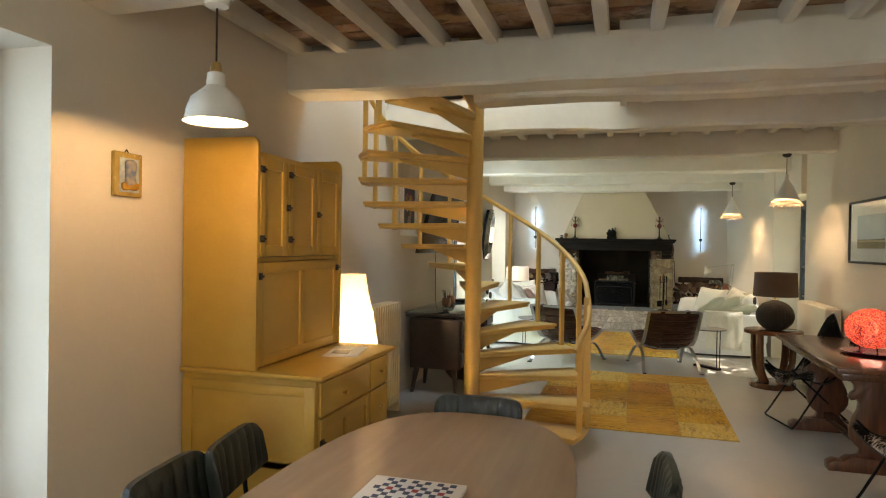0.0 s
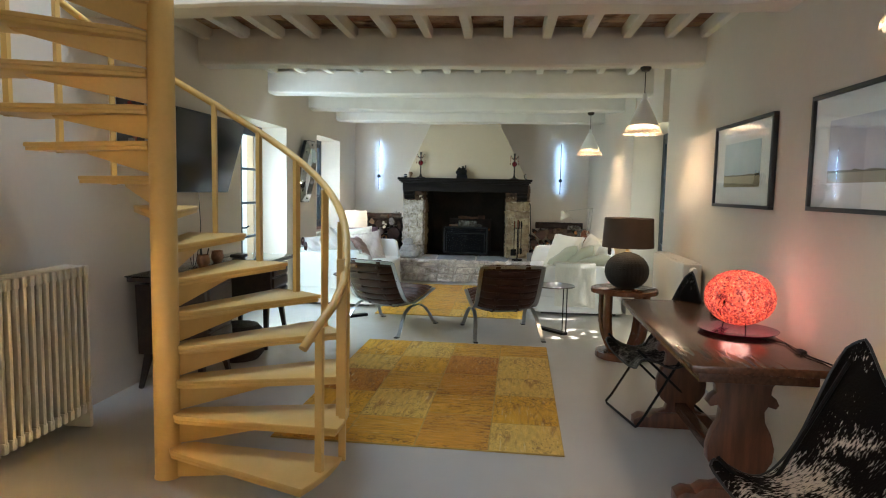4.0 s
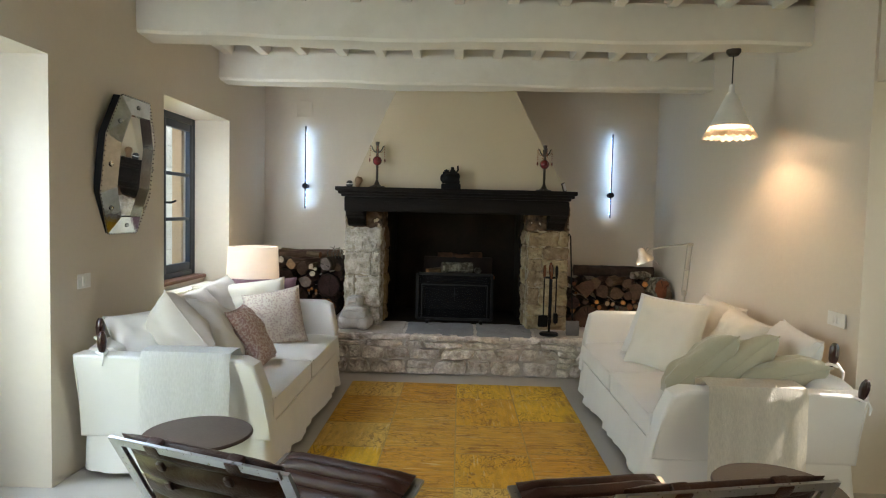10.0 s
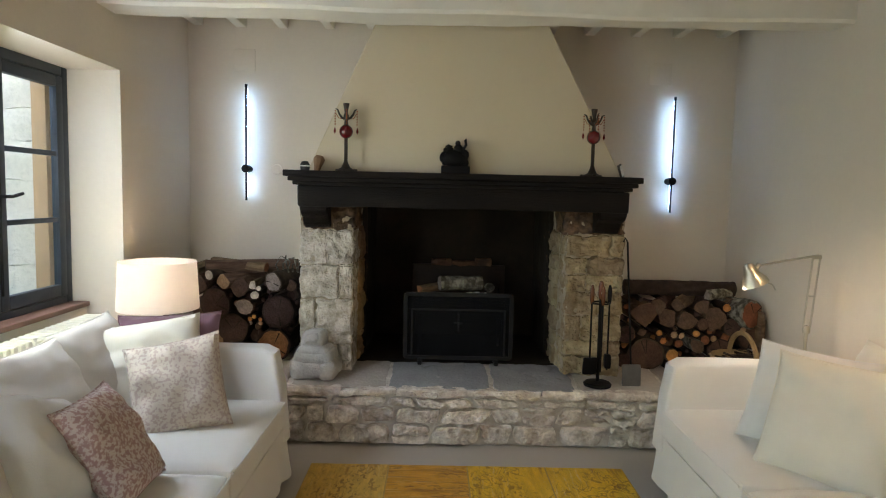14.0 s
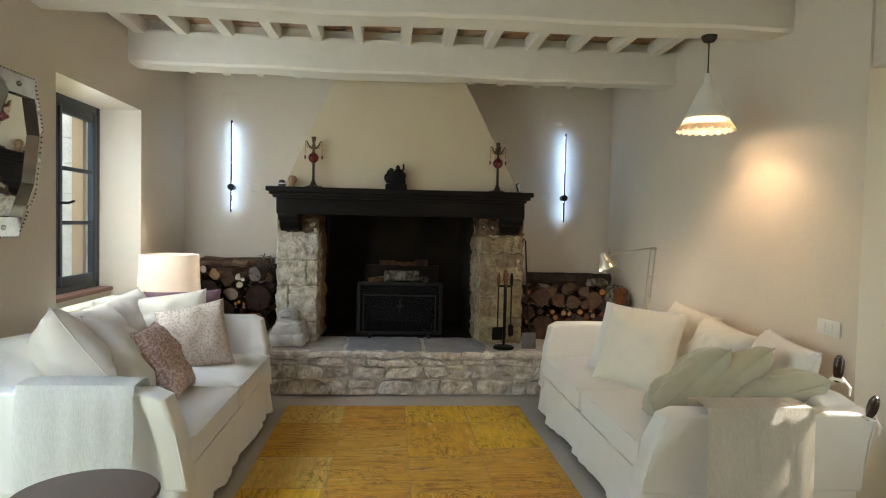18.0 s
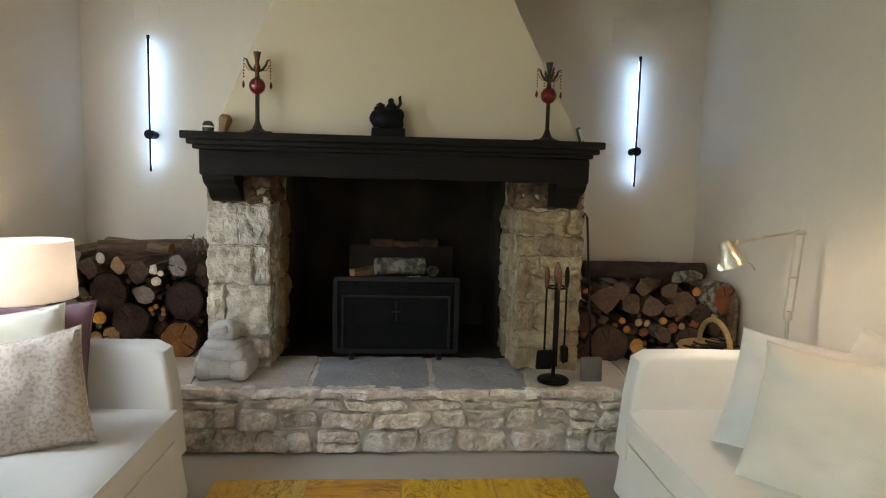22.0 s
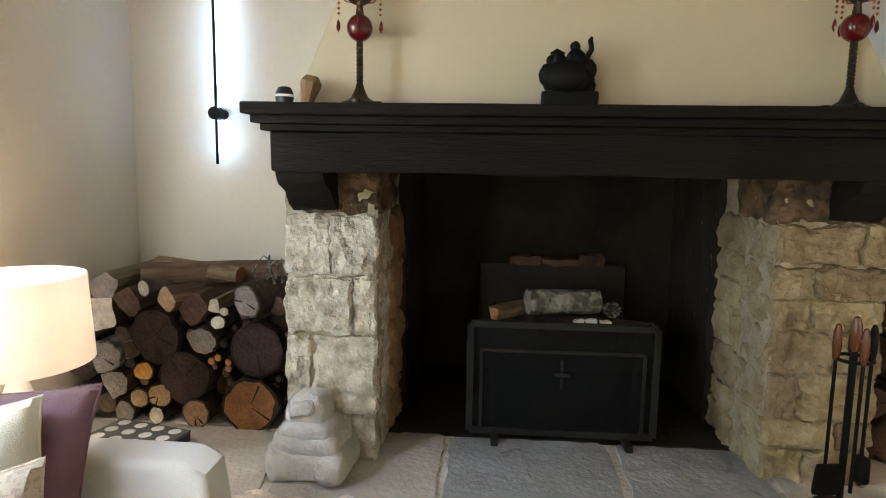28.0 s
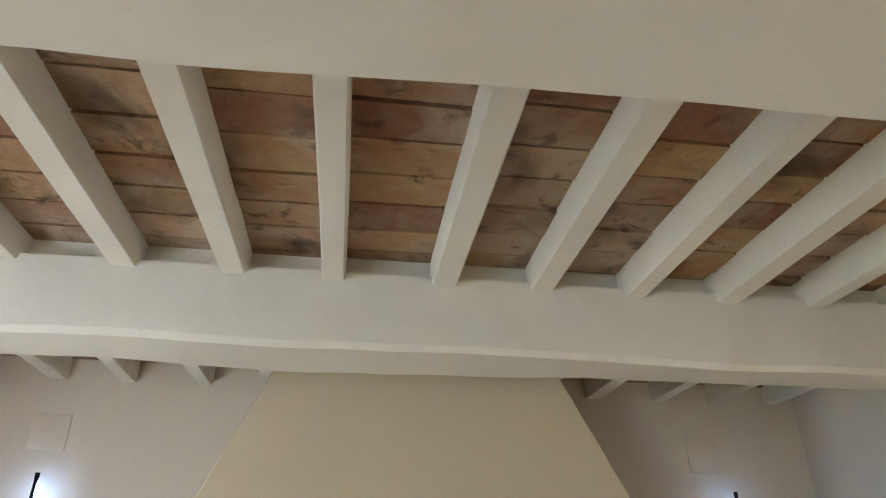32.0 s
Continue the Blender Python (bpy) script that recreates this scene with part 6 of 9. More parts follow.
# carved figure: rounded masses fused into one dark silhouette
fg = bmesh.new()
add_box(fg, -0.085, 0.092, -0.035, 0.035, 0.0, 0.050, 0.008)
rf = random.Random(17)
for x, z, rx, rz_ in [(-0.01, 0.095, 0.072, 0.055), (0.035, 0.085, 0.045, 0.045), (-0.07, 0.10, 0.028, 0.036), (-0.058, 0.145, 0.016, 0.018), (-0.035, 0.14, 0.026, 0.03), (0.018, 0.148, 0.032, 0.036), (0.015, 0.188, 0.016, 0.018), (0.058, 0.115, 0.026, 0.036)] + [(rf.uniform(-0.08, 0.075), rf.uniform(0.05, 0.135), rf.uniform(0.010, 0.020), rf.uniform(0.010, 0.020)) for _ in range(26)]:
    lathe([(0.0, z - rz_)] + [(rx * math.sin(a), z - rz_ * math.cos(a)) for a in [math.pi * i / 6 for i in range(1, 6)]] + [(0.0, z + rz_)], 10, (x, 0, 0), fg)
for v in fg.verts:
    v.co.y *= 0.6
tube([(0.03, 0, 0.15), (0.052, -0.004, 0.155), (0.064, -0.006, 0.178), (0.060, -0.008, 0.205), (0.066, -0.008, 0.214)], 0.010, 8, (0, 1, 0), scales=[1.2, 1, 0.95, 0.8, 0.4], bm=fg)
tube([(-0.02, 0, 0.16), (-0.045, -0.004, 0.172), (-0.06, -0.004, 0.165)], 0.008, 8, (0, 1, 0), scales=[1.2, 1, 0.5], bm=fg)
wiggle(fg, 0.004, 40, 3)
fig = tagged(part("mantel_sculpture", fg, BLACK, None, "", True), "small black carved group on the mantel", "sculpture")
fig.matrix_world = pose(-0.115, 11.77, 1.692)

# little things on the shelf
p = thing("trinket_jar", (-1.035, 11.76, 1.692), "small dark jar with a pale band", "jar")
part("jar", lathe([(0, 0), (0.026, 0), (0.03, 0.02), (0.028, 0.04), (0.02, 0.055), (0, 0.06)], 16), BLACKPL, p)
part("band", lathe([(0.0302, 0.024), (0.0315, 0.028), (0.0302, 0.032)], 16), PAPERWHITE, p)
part("nut_carving", lathe([(0, 0), (0.018, 0.0), (0.024, 0.03), (0.034, 0.06), (0.036, 0.075), (0.022, 0.095), (0, 0.098)], 9), mat("brown_carving", (0.26, 0.14, 0.06), 0.6, 0.15), thing("wood_carving", (-0.965, 11.77, 1.692), "brown carved wooden knob", "carving"), m=pose(0, 0, 0, 0, 12, 20))
fr = thing("small_frame", (0.925, 11.78, 1.692), "small leaning dark frame", "frame", rz=62)
part("frame", box(-0.035, 0.035, -0.006, 0.006, 0, 0.085, 0.003, m=pose(0, 0, 0, -14, -12, 0)), ANTIQUE, fr)
part("card", box(-0.026, 0.026, -0.009, -0.007, 0.010, 0.075, m=pose(0, 0, 0, -14, -12, 0)), PAPERWHITE, fr)

# fire screen
SCREENIRON = mat("dusty_iron", (0.014, 0.014, 0.014), 0.55, 0.2, 8, 70, 0.2, hue=(0.008, 0.008, 0.008), spec=0.2)
sc = thing("fire_screen", (-0.056, 12.16, HZ), "black iron fire screen with mesh", "fire screen")
ib = bmesh.new()
W2, HS = 0.365, 0.475
for a, b in (((-W2, 0.035), (W2, 0.035)), ((-W2, HS), (W2, HS)), ((-W2, 0.035), (-W2, HS)), ((W2, 0.035), (W2, HS))):
    sweep(ib, [(a[0], 0, a[1]), (b[0], 0, b[1])], bar(0.026, 0.022), up=(0, 1, 0))
part("frame", ib, SCREENIRON, sc, "riveted black iron frame")
mesh_m = mat("wire_mesh", (0.008, 0.0083, 0.009), 0.7, 0.2, 3, 60, 0.2, hue=(0.005, 0.005, 0.0055), spec=0.12, mixat=0.5, width=0.4)
mn_ = mesh_m.node_tree
mt_, mm_ = mn_.nodes.new("ShaderNodeBsdfTransparent"), mn_.nodes.new("ShaderNodeMixShader")
mm_.inputs[0].default_value = 0.38
mn_.links.new(mn_.nodes["Principled BSDF"].outputs[0], mm_.inputs[1]), mn_.links.new(mt_.outputs[0], mm_.inputs[2]), mn_.links.new(mm_.outputs[0], mn_.nodes["Material Output"].inputs[0])
part("mesh", box(-W2 + 0.01, W2 - 0.01, -0.002, 0.002, 0.04, HS - 0.01), mesh_m, sc, "fine dark wire mesh")
ib = bmesh.new()
for a, b in (((-W2 + 0.045, 0.37), (W2 - 0.045, 0.37)), ((-W2 + 0.045, 0.05), (-W2 + 0.045, 0.37)), ((W2 - 0.045, 0.05), (W2 - 0.045, 0.37))):
    sweep(ib, [(a[0], -0.008, a[1]), (b[0], -0.008, b[1])], bar(0.012, 0.006), up=(0, 1, 0))
part("inner_frame", ib, SCREENIRON, sc)
ib = bmesh.new()
for q in range(5):
    add_box(ib, -0.006 + 0.0 * q, 0.006, -0.014, -0.006, 0.22 + q * 0.025, 0.24 + q * 0.025, 0.002)
add_box(ib, -0.03, 0.03, -0.013, -0.007, 0.27, 0.285, 0.003)
part("finial", ib, SCREENIRON, sc, "wrought finial on the mesh")
for i in range(22):
    z = 0.05 + i * 0.0195
    part("rivet", lathe([(0.006, 0), (0.004, 0.004), (0, 0.005)], 8), SCREENIRON, sc, m=pose(-W2 - 0.011, -0.004, z, 0, -90, 0))
for x in (-0.26, 0.26):
    part("foot", soft(x - 0.016, x + 0.016, -0.09, 0.08, 0.0, 0.03, 0.008, 4, 0.002), SCREENIRON, sc)
# log lying behind the screen
log(-0.19, 0.930, 0.056, W_GREY, "round", PALEBARK, 12.36, 0.31, -76, 0, 31)
log(-0.33, 0.885, 0.034, W_RED, "split", None, 12.30, 0.26, -50, 3, 33)
log(0.33, 0.84, 0.022, W_ORANGE, "round", BARK, 12.34, 0.5, 70, 0, 35)
for i, (x, z) in enumerate(((0.02, 0.865), (0.07, 0.868), (0.13, 0.862))):
    lf = thing("scrap_of_paper", (x, 12.30, z), "crumpled white paper scrap over the grate", "paper", "paper scraps")
    part("scrap", wiggle(soft(-0.022, 0.022, -0.015, 0.015, -0.010, 0.012, 0.006, 4, 0.006, 40, i), 0.006, 60, i), PAPERWHITE, lf)
gr = thing("fire_grate", (-0.03, 12.5, HZ), "iron grate heaped with logs", "grate")
ib = bmesh.new()
for x in (-0.3, -0.2, -0.1, 0.0, 0.1, 0.2, 0.3):
    sweep(ib, [(x, -0.16, 0.40), (x, 0.2, 0.36), (x, 0.24, 0.44)], bar(0.016, 0.016))
for x in (-0.3, 0.3):
    for y in (-0.15, 0.2):
        sweep(ib, [(x, y, 0), (x, y, 0.40)], bar(0.018, 0.018), up=(0, 1, 0))
part("bars", ib, SCREENIRON, gr)
cone = thing("pine_cone", (0.17, 12.39, 0.865), "dry pine cone on the screen", "pine cone")
cbm = bmesh.new()
for k in range(7):
    rr = 0.034 * math.sin(math.pi * (k + 1.2) / 8.6)
    for i in range(8):
        a = i * math.pi / 4 + k * 0.4
        lathe([(0, -0.006), (0.010, 0), (0, 0.006)], 5, (rr * math.cos(a), rr * math.sin(a), 0.008 + k * 0.009), cbm)
part("scales", cbm, PALEBARK, cone)

# carved stone frog
fr = bmesh.new()
for x, y, z, a, b, c, rr_ in ((0, 0.01, 0.065, 0.150, 0.115, 0.070, 0.05), (0, -0.005, 0.135, 0.128, 0.10, 0.045, 0.04), (0.004, -0.012, 0.178, 0.098, 0.088, 0.030, 0.028), (-0.01, 0.0, 0.245, 0.075, 0.075, 0.058, 0.042), (-0.012, -0.055, 0.262, 0.052, 0.045, 0.030, 0.026), (-0.095, -0.06, 0.055, 0.052, 0.060, 0.060, 0.04), (0.095, -0.06, 0.055, 0.052, 0.060, 0.060, 0.04)):
    soft(x - a, x + a, y - b, y + b, z - c, z + c, rr_, 8, 0.004, 14, x * 9 + z, 0, fr)
for v in fr.verts:
    v.co.z = max(0, v.co.z)
    v.co.x *= 1.0 - 0.25 * max(0, v.co.z - 0.1)
wiggle(fr, 0.009, 13, 8)
wiggle(fr, 0.004, 34, 3)
frog = tagged(part("stone_figure", fr, CARVED, None, "", True), "weathered carved stone figure squatting on the hearth", "stone figure")
frog.matrix_world = pose(-0.972, 11.83, hearth_z(11.83) - 0.004, 0, 0, -6)

# fire tools
ts = thing("fire_tool_stand", (0.815, 11.745, hearth_z(11.745) + 0.004), "black iron stand with fire tools", "fire tools")
part("base", lathe([(0, 0), (0.085, 0), (0.088, 0.012), (0.078, 0.022), (0.02, 0.028), (0, 0.03)], 26), BLACK, ts)
part("pole", tube([(0, 0, 0.02), (0, 0, 0.56)], 0.011, 10, (1, 0, 0)), BLACK, ts)
part("ring", tube([(0.055 * math.cos(a), 0.055 * math.sin(a), 0.525) for a in [i * math.pi / 8 for i in range(16)]], 0.006, 6, (0, 0, 1), True), BLACK, ts)
part("pole_grip", lathe([(0, 0.55), (0.012, 0.55), (0.018, 0.58), (0.017, 0.63), (0.010, 0.66), (0, 0.665)], 12), MAHOG, ts, "turned wooden grip")
for k, (x, y) in enumerate(((-0.055, 0.0), (0.055, 0.0), (0.0, -0.055), (0.02, 0.05))):
    part("tool_rod", tube([(x, y, 0.10), (x, y, 0.53)], 0.006, 8, (1, 0, 0)), BLACK, ts)
    part("tool_grip", lathe([(0, 0.52), (0.009, 0.52), (0.014, 0.56), (0.013, 0.61), (0.007, 0.635), (0, 0.64)], 10, (x, y, 0)), MAHOG if k in (0, 2) else BLACK, ts)
part("shovel", soft(-0.11, -0.02, -0.02, 0.0, 0.08, 0.19, 0.008, 4, 0.002, m=pose(0, 0, 0, 8, 0, 6)), BLACK, ts)
part("brush", soft(0.035, 0.075, -0.03, 0.02, 0.11, 0.20, 0.012, 4, 0.004), BLACK, ts)
sh = thing("ash_shovel", (1.03, 11.75, hearth_z(11.75) + 0.002), "long iron ash shovel leaning on the pier", "shovel")
part("blade", soft(-0.06, 0.06, -0.012, 0.004, 0.0, 0.135, 0.006, 5, 0.003, m=pose(0, 0, 0, -8, 0, 0)), mat("worn_steel", (0.20, 0.20, 0.20), 0.45, 0.15, 9, 60, 0.2, metal=0.8), sh)
part("shaft", tube([(0, 0.02, 0.12), (-0.01, 0.08, 0.5), (-0.022, 0.14, 0.90), (-0.036, 0.142, 0.925), (-0.048, 0.142, 0.90)], 0.0065, 8, (1, 0, 0)), BLACK, sh)

# wicker basket of kindling
wk = thing("basket", (1.80, 11.90, HZ), "low wicker basket of kindling with an arched handle", "basket")
prof = [(0.0, 0.0), (0.13, 0.0)]
for k in range(10):
    prof += [(0.135 + 0.006 * k + 0.004, 0.008 + k * 0.013), (0.135 + 0.006 * k, 0.014 + k * 0.013)]
prof += [(0.205, 0.14), (0.195, 0.15), (0.185, 0.14), (0.13, 0.02), (0, 0.02)]
part("bowl", lathe(prof, 30, wob=lambda i, n, z: 0.004 if i % 2 else -0.002), WICKER, wk)
part("handle", tube([(0, 0.19 * math.cos(a), 0.13 + 0.17 * math.sin(a)) for a in [math.pi * i / 14 for i in range(15)]], 0.016, 8, (1, 0, 0)), WICKER, wk)
kb = bmesh.new()
rk = random.Random(3)
for _ in range(60):
    a, r_ = rk.uniform(0, 6.28), rk.uniform(0, 0.14)
    x, y = r_ * math.cos(a), r_ * math.sin(a)
    d = rk.uniform(0, 3.14)
    z = rk.uniform(0.11, 0.165)
    sweep(kb, [(x - 0.05 * math.cos(d), y - 0.05 * math.sin(d), z), (x + 0.05 * math.cos(d), y + 0.05 * math.sin(d), z + rk.uniform(-0.02, 0.02))], disc(rk.uniform(0.003, 0.008), 5))
part("kindling", kb, BARK, wk)

# low table and drum lamp in the corner behind the sofa
lt = thing("lamp_table", (-1.83, 11.50, 0), "small pale side table behind the sofa", "side table")
part("tabletop", box(-0.2, 0.2, -0.17, 0.17, 0.46, 0.49, 0.006), ENAMEL, lt)
for x in (-0.17, 0.17):
    for y in (-0.14, 0.14):
        part("leg", box(x - 0.018, x + 0.018, y - 0.018, y + 0.018, 0, 0.46, 0.003), ENAMEL, lt)
dl = thing("table_lamp", (-1.83, 11.50, 0.49), "lit table lamp with white drum shade", "table lamp")
part("base", lathe([(0, 0), (0.08, 0), (0.082, 0.012), (0.03, 0.03), (0.03, 0.08), (0.055, 0.14), (0.06, 0.22), (0.035, 0.30), (0.02, 0.34), (0.02, 0.44), (0, 0.44)], 24), ENAMEL, dl)
part("shade", lathe([(0.222, 0.375), (0.226, 0.377), (0.212, 0.652), (0.208, 0.65), (0.222, 0.375)], 48), SHADEWHITE, dl, "white fabric drum shade")
part("bulb", lathe([(0, 0.47), (0.025, 0.49), (0.032, 0.53), (0.02, 0.56), (0, 0.565)], 14), BULBGLOW, dl)

# architect lamp
al = thing("desk_lamp", (1.885, 11.355, 0), "pale metal swing-arm lamp standing behind the sofa, lit", "arm lamp")
part("base", lathe([(0, 0), (0.1, 0), (0.1, 0.02), (0.02, 0.03), (0, 0.03)], 24), STEELGOLD, al)
part("pole", tube([(0, 0, 0.03), (0, 0, 0.855)], 0.010, 10, (1, 0, 0)), STEELGOLD, al)
part("clamp", lathe([(0, 0.83), (0.020, 0.83), (0.022, 0.85), (0.014, 0.87), (0, 0.875)], 14), STEELGOLD, al)
for dx in (-0.020, 0.020):
    part("lower_arm", tube([(dx, 0, 0.86), (dx + 0.035, 0.01, 1.255)], 0.0055, 8, (0, 1, 0)), STEELGOLD, al)
part("brace", tube([(-0.006, 0.002, 1.04), (0.040, 0.002, 1.04)], 0.004, 6), STEELGOLD, al)
part("joint", tube([(0.015, 0.01, 1.262), (0.06, 0.01, 1.262)], 0.013, 12), STEELGOLD, al)
part("upper_arm", tube([(0.045, 0.01, 1.270), (-0.16, -0.05, 1.245), (-0.355, -0.11, 1.215)], 0.007, 8), STEELGOLD, al)
part("knuckle", tube([(-0.37, -0.115, 1.19), (-0.345, -0.108, 1.228)], 0.014, 12), STEELGOLD, al)
hm = pose(-0.385, -0.12, 1.160, 0, -24, 0)
part("head", lathe([(0.0, 0.075), (0.018, 0.074), (0.030, 0.062), (0.036, 0.030), (0.044, 0.010), (0.066, -0.018), (0.074, -0.045), (0.070, -0.045), (0.060, -0.016), (0.038, 0.010), (0.0, 0.04)], 28), STEELGOLD, al, "bell-shaped metal lamp head", m=hm)
part("bulb", lathe([(0, -0.046), (0.030, -0.034), (0.036, -0.015), (0.022, 0.010), (0, 0.02)], 14), WHITEGLOW, al, m=hm)
part("handle", tube([(0.05, 0, -0.05), (0.085, 0, -0.085), (0.09, 0, -0.12)], 0.004, 6), STEELGOLD, al, m=hm)
bulb("bulb_desk", (1.455, 11.23, 1.085), 0.9, (1.0, 0.9, 0.74), 0.03)


# ---- middle of the room ----
# trestle table
tt = thing("trestle_table", (1.79, 5.08, 0), "dark walnut trestle table with carved lyre legs", "table")
HX, HY = 0.31, 0.895
part("tabletop", box(-HX, HX, -HY, HY, 0.715, 0.752, 0.006), WALNUTY, tt, "polished dark walnut top")
part("frame_rail", box(-HX + 0.05, HX - 0.05, -HY + 0.06, HY - 0.06, 0.66, 0.7148, 0.004), WALNUTY, tt)
lyre = [(0.0, 0.66), (0.215, 0.66), (0.215, 0.635), (0.15, 0.625), (0.13, 0.60), (0.125, 0.565), (0.15, 0.545), (0.165, 0.515), (0.15, 0.495), (0.115, 0.505), (0.10, 0.48), (0.105, 0.43), (0.135, 0.37), (0.155, 0.30), (0.15, 0.235), (0.12, 0.185), (0.085, 0.155), (0.095, 0.12), (0.15, 0.10)]
lyre = lyre + [(-x, z) for x, z in lyre[::-1] if x > 0]
for y in (-0.64, 0.42):
    part("trestle_leg", prism(lyre, "y", y - 0.03, y + 0.03, 0.006), WALNUT, tt, "shaped lyre-profile leg")
    ft = [(-0.29, 0.0), (-0.29, 0.05), (-0.25, 0.075), (-0.2, 0.07), (-0.16, 0.10), (0.16, 0.10), (0.2, 0.07), (0.25, 0.075), (0.29, 0.05), (0.29, 0.0)]
    part("foot", prism(ft, "y", y - 0.055, y + 0.055, 0.006), WALNUT, tt)
part("stretcher", box(-0.035, 0.035, -0.61, 0.39, 0.115, 0.17, 0.006), WALNUTY, tt)

# red lamp on a lacquer plate
pl = thing("plate", (1.92, 4.92, 0.752), "shallow magenta lacquer plate on the table", "plate")
part("plate", lathe([(0, 0), (0.10, 0), (0.14, 0.006), (0.205, 0.022), (0.208, 0.026), (0.20, 0.026), (0.13, 0.012), (0, 0.008)], 44), mat("magenta_lacquer", (0.22, 0.015, 0.06), 0.2, 0.08, coat=0.5), pl)
rl_ = thing("ball_lamp", (1.92, 4.92, 0.776), "glowing coral red ball lamp of resin chips", "table lamp")
sb = bmesh.new()
rr = random.Random(6)
for k in range(3300):
    zc = 1 - 2 * (k + 0.5) / 3300
    an = k * 2.399963 + rr.uniform(-0.1, 0.1)
    d = Vector((math.sqrt(1 - zc * zc) * math.cos(an), math.sqrt(1 - zc * zc) * math.sin(an), zc))
    c0 = Vector((d.x * 0.178, d.y * 0.178, 0.172 + d.z * 0.146)) * (1 + rr.uniform(-0.015, 0.015))
    u = d.orthogonal().normalized()
    v = d.cross(u)
    ph, sz = rr.uniform(0, 6.3), rr.uniform(0.0055, 0.0105)
    ring = [sb.verts.new(c0 + (u * math.cos(ph + i * 2.094) * rr.uniform(0.7, 1.3) + v * math.sin(ph + i * 2.094) * rr.uniform(0.7, 1.3)) * sz) for i in range(3)]
    tip, low = sb.verts.new(c0 + d * 0.004), sb.verts.new(c0 - d * 0.004)
    for i in range(3):
        sb.faces.new((ring[i], ring[(i + 1) % 3], tip)), sb.faces.new((ring[(i + 1) % 3], ring[i], low))
CHIP = mat("resin_chips", (0.87, 0.34, 0.27), 0.4, 0.1, 30, 90, 0, island=0.6)
cn_, cl_ = CHIP.node_tree.nodes, CHIP.node_tree.links
ct_, cm_ = cn_.new("ShaderNodeBsdfTranslucent"), cn_.new("ShaderNodeMixShader")
cm_.inputs[0].default_value = 0.55
cl_.new([q for q in cn_ if q.bl_idname == "ShaderNodeHueSaturation"][0].outputs[0], ct_.inputs[0])
cl_.new(cn_["Principled BSDF"].outputs[0], cm_.inputs[1]), cl_.new(ct_.outputs[0], cm_.inputs[2]), cl_.new(cm_.outputs[0], cn_["Material Output"].inputs[0])
part("chip_shell", sb, CHIP, rl_, "shell of coral red resin chips", smooth=False)
part("glass_globe", lathe([(0.0, 0.122)] + [(0.05 * math.sin(a), 0.172 - 0.05 * math.cos(a)) for a in [math.pi * i / 14 for i in range(1, 14)]] + [(0.0, 0.222)], 28), glow("coral_globe", (1.0, 0.42, 0.26), 0.12, (0.8, 0.4, 0.3)), rl_, "softly lit inner globe")
for a in (40, 160, 280):
    part("wire_foot", tube([(0.07 * math.cos(radians(a)), 0.07 * math.sin(radians(a)), 0.05), (0.08 * math.cos(radians(a)), 0.08 * math.sin(radians(a)), -0.011)], 0.003, 6, (1, 0, 0)), BLACK, rl_)
cd = thing("power_lead", (2.02, 4.75, 0.752), "black lamp cord with a switch", "cord")
part("cord", tube([(-0.02, 0.05, 0.006), (0.05, -0.08, 0.006), (0.03, -0.25, 0.006), (0.08, -0.45, 0.006), (0.11, -0.6, 0.005)], 0.004, 6), BLACK, cd)
part("switch", soft(0.03, 0.06, -0.30, -0.24, 0.002, 0.022, 0.006, 3, 0), BLACK, cd)


# framed prints on the east wall
def print_frame(y0, y1, z0, z1, label, sky_c, land_c, horizon):
    f = thing("framed_print", (XR, (y0 + y1) / 2, z0), label, "framed picture", "framed landscape prints")
    w, h = (y1 - y0) / 2, z1 - z0
    fb = bmesh.new()
    for a, b, c, d in ((-w, w, 0, 0.022), (-w, w, h - 0.022, h), (-w, -w + 0.022, 0.022, h - 0.022), (w - 0.022, w, 0.022, h - 0.022)):
        add_box(fb, -0.035, -0.002, a, b, c, d, 0.002)
    part("frame", fb, BLACKPL, f, "slim black frame")
    part("mat_board", box(-0.016, -0.004, -w + 0.02, w - 0.02, 0.02, h - 0.02), PAPERWHITE, f)
    a, b, c, d = -w * 0.62, w * 0.62, h * 0.24, h * 0.76
    part("print", box(-0.0185, -0.0162, a, b, c + (d - c) * horizon, d), sky_c, f, "pale sky of the print")
    part("print", box(-0.0185, -0.0162, a, b, c, c + (d - c) * horizon), land_c, f, "dun field of the print")
    hb = bmesh.new()
    pts = [(a, c + (d - c) * horizon)] + [(a + (b - a) * i / 14, c + (d - c) * (horizon + 0.035 + 0.04 * noise.noise((i * 0.7, y0, 0)))) for i in range(15)] + [(b, c + (d - c) * horizon)]
    prism(pts, "x", -0.0192, -0.0186, 0, hb)
    part("tree_line", hb, mat("print_dark", (0.10, 0.095, 0.05), 0.8), f)
    g = part("glazing", box(-0.024, -0.0215, -w + 0.02, w - 0.02, 0.02, h - 0.02), PANE, f)
    g.visible_shadow = False
    return f


print_frame(3.89, 4.83, 1.43, 2.01, "black framed print of a violet sky over fields", mat("print_sky", (0.40, 0.40, 0.50), 0.7, 0.1, 5, 30, 0, hue=(0.55, 0.54, 0.60)), mat("print_land", (0.36, 0.31, 0.20), 0.7, 0.1), 0.16)
print_frame(5.31, 6.38, 1.42, 2.0, "black framed print of a blue sky over a sandy field", mat("print_sky_blue", (0.33, 0.44, 0.52), 0.7, 0.1, 4, 30, 0, hue=(0.50, 0.57, 0.60)), mat("print_sand", (0.42, 0.35, 0.19), 0.7, 0.1), 0.24)

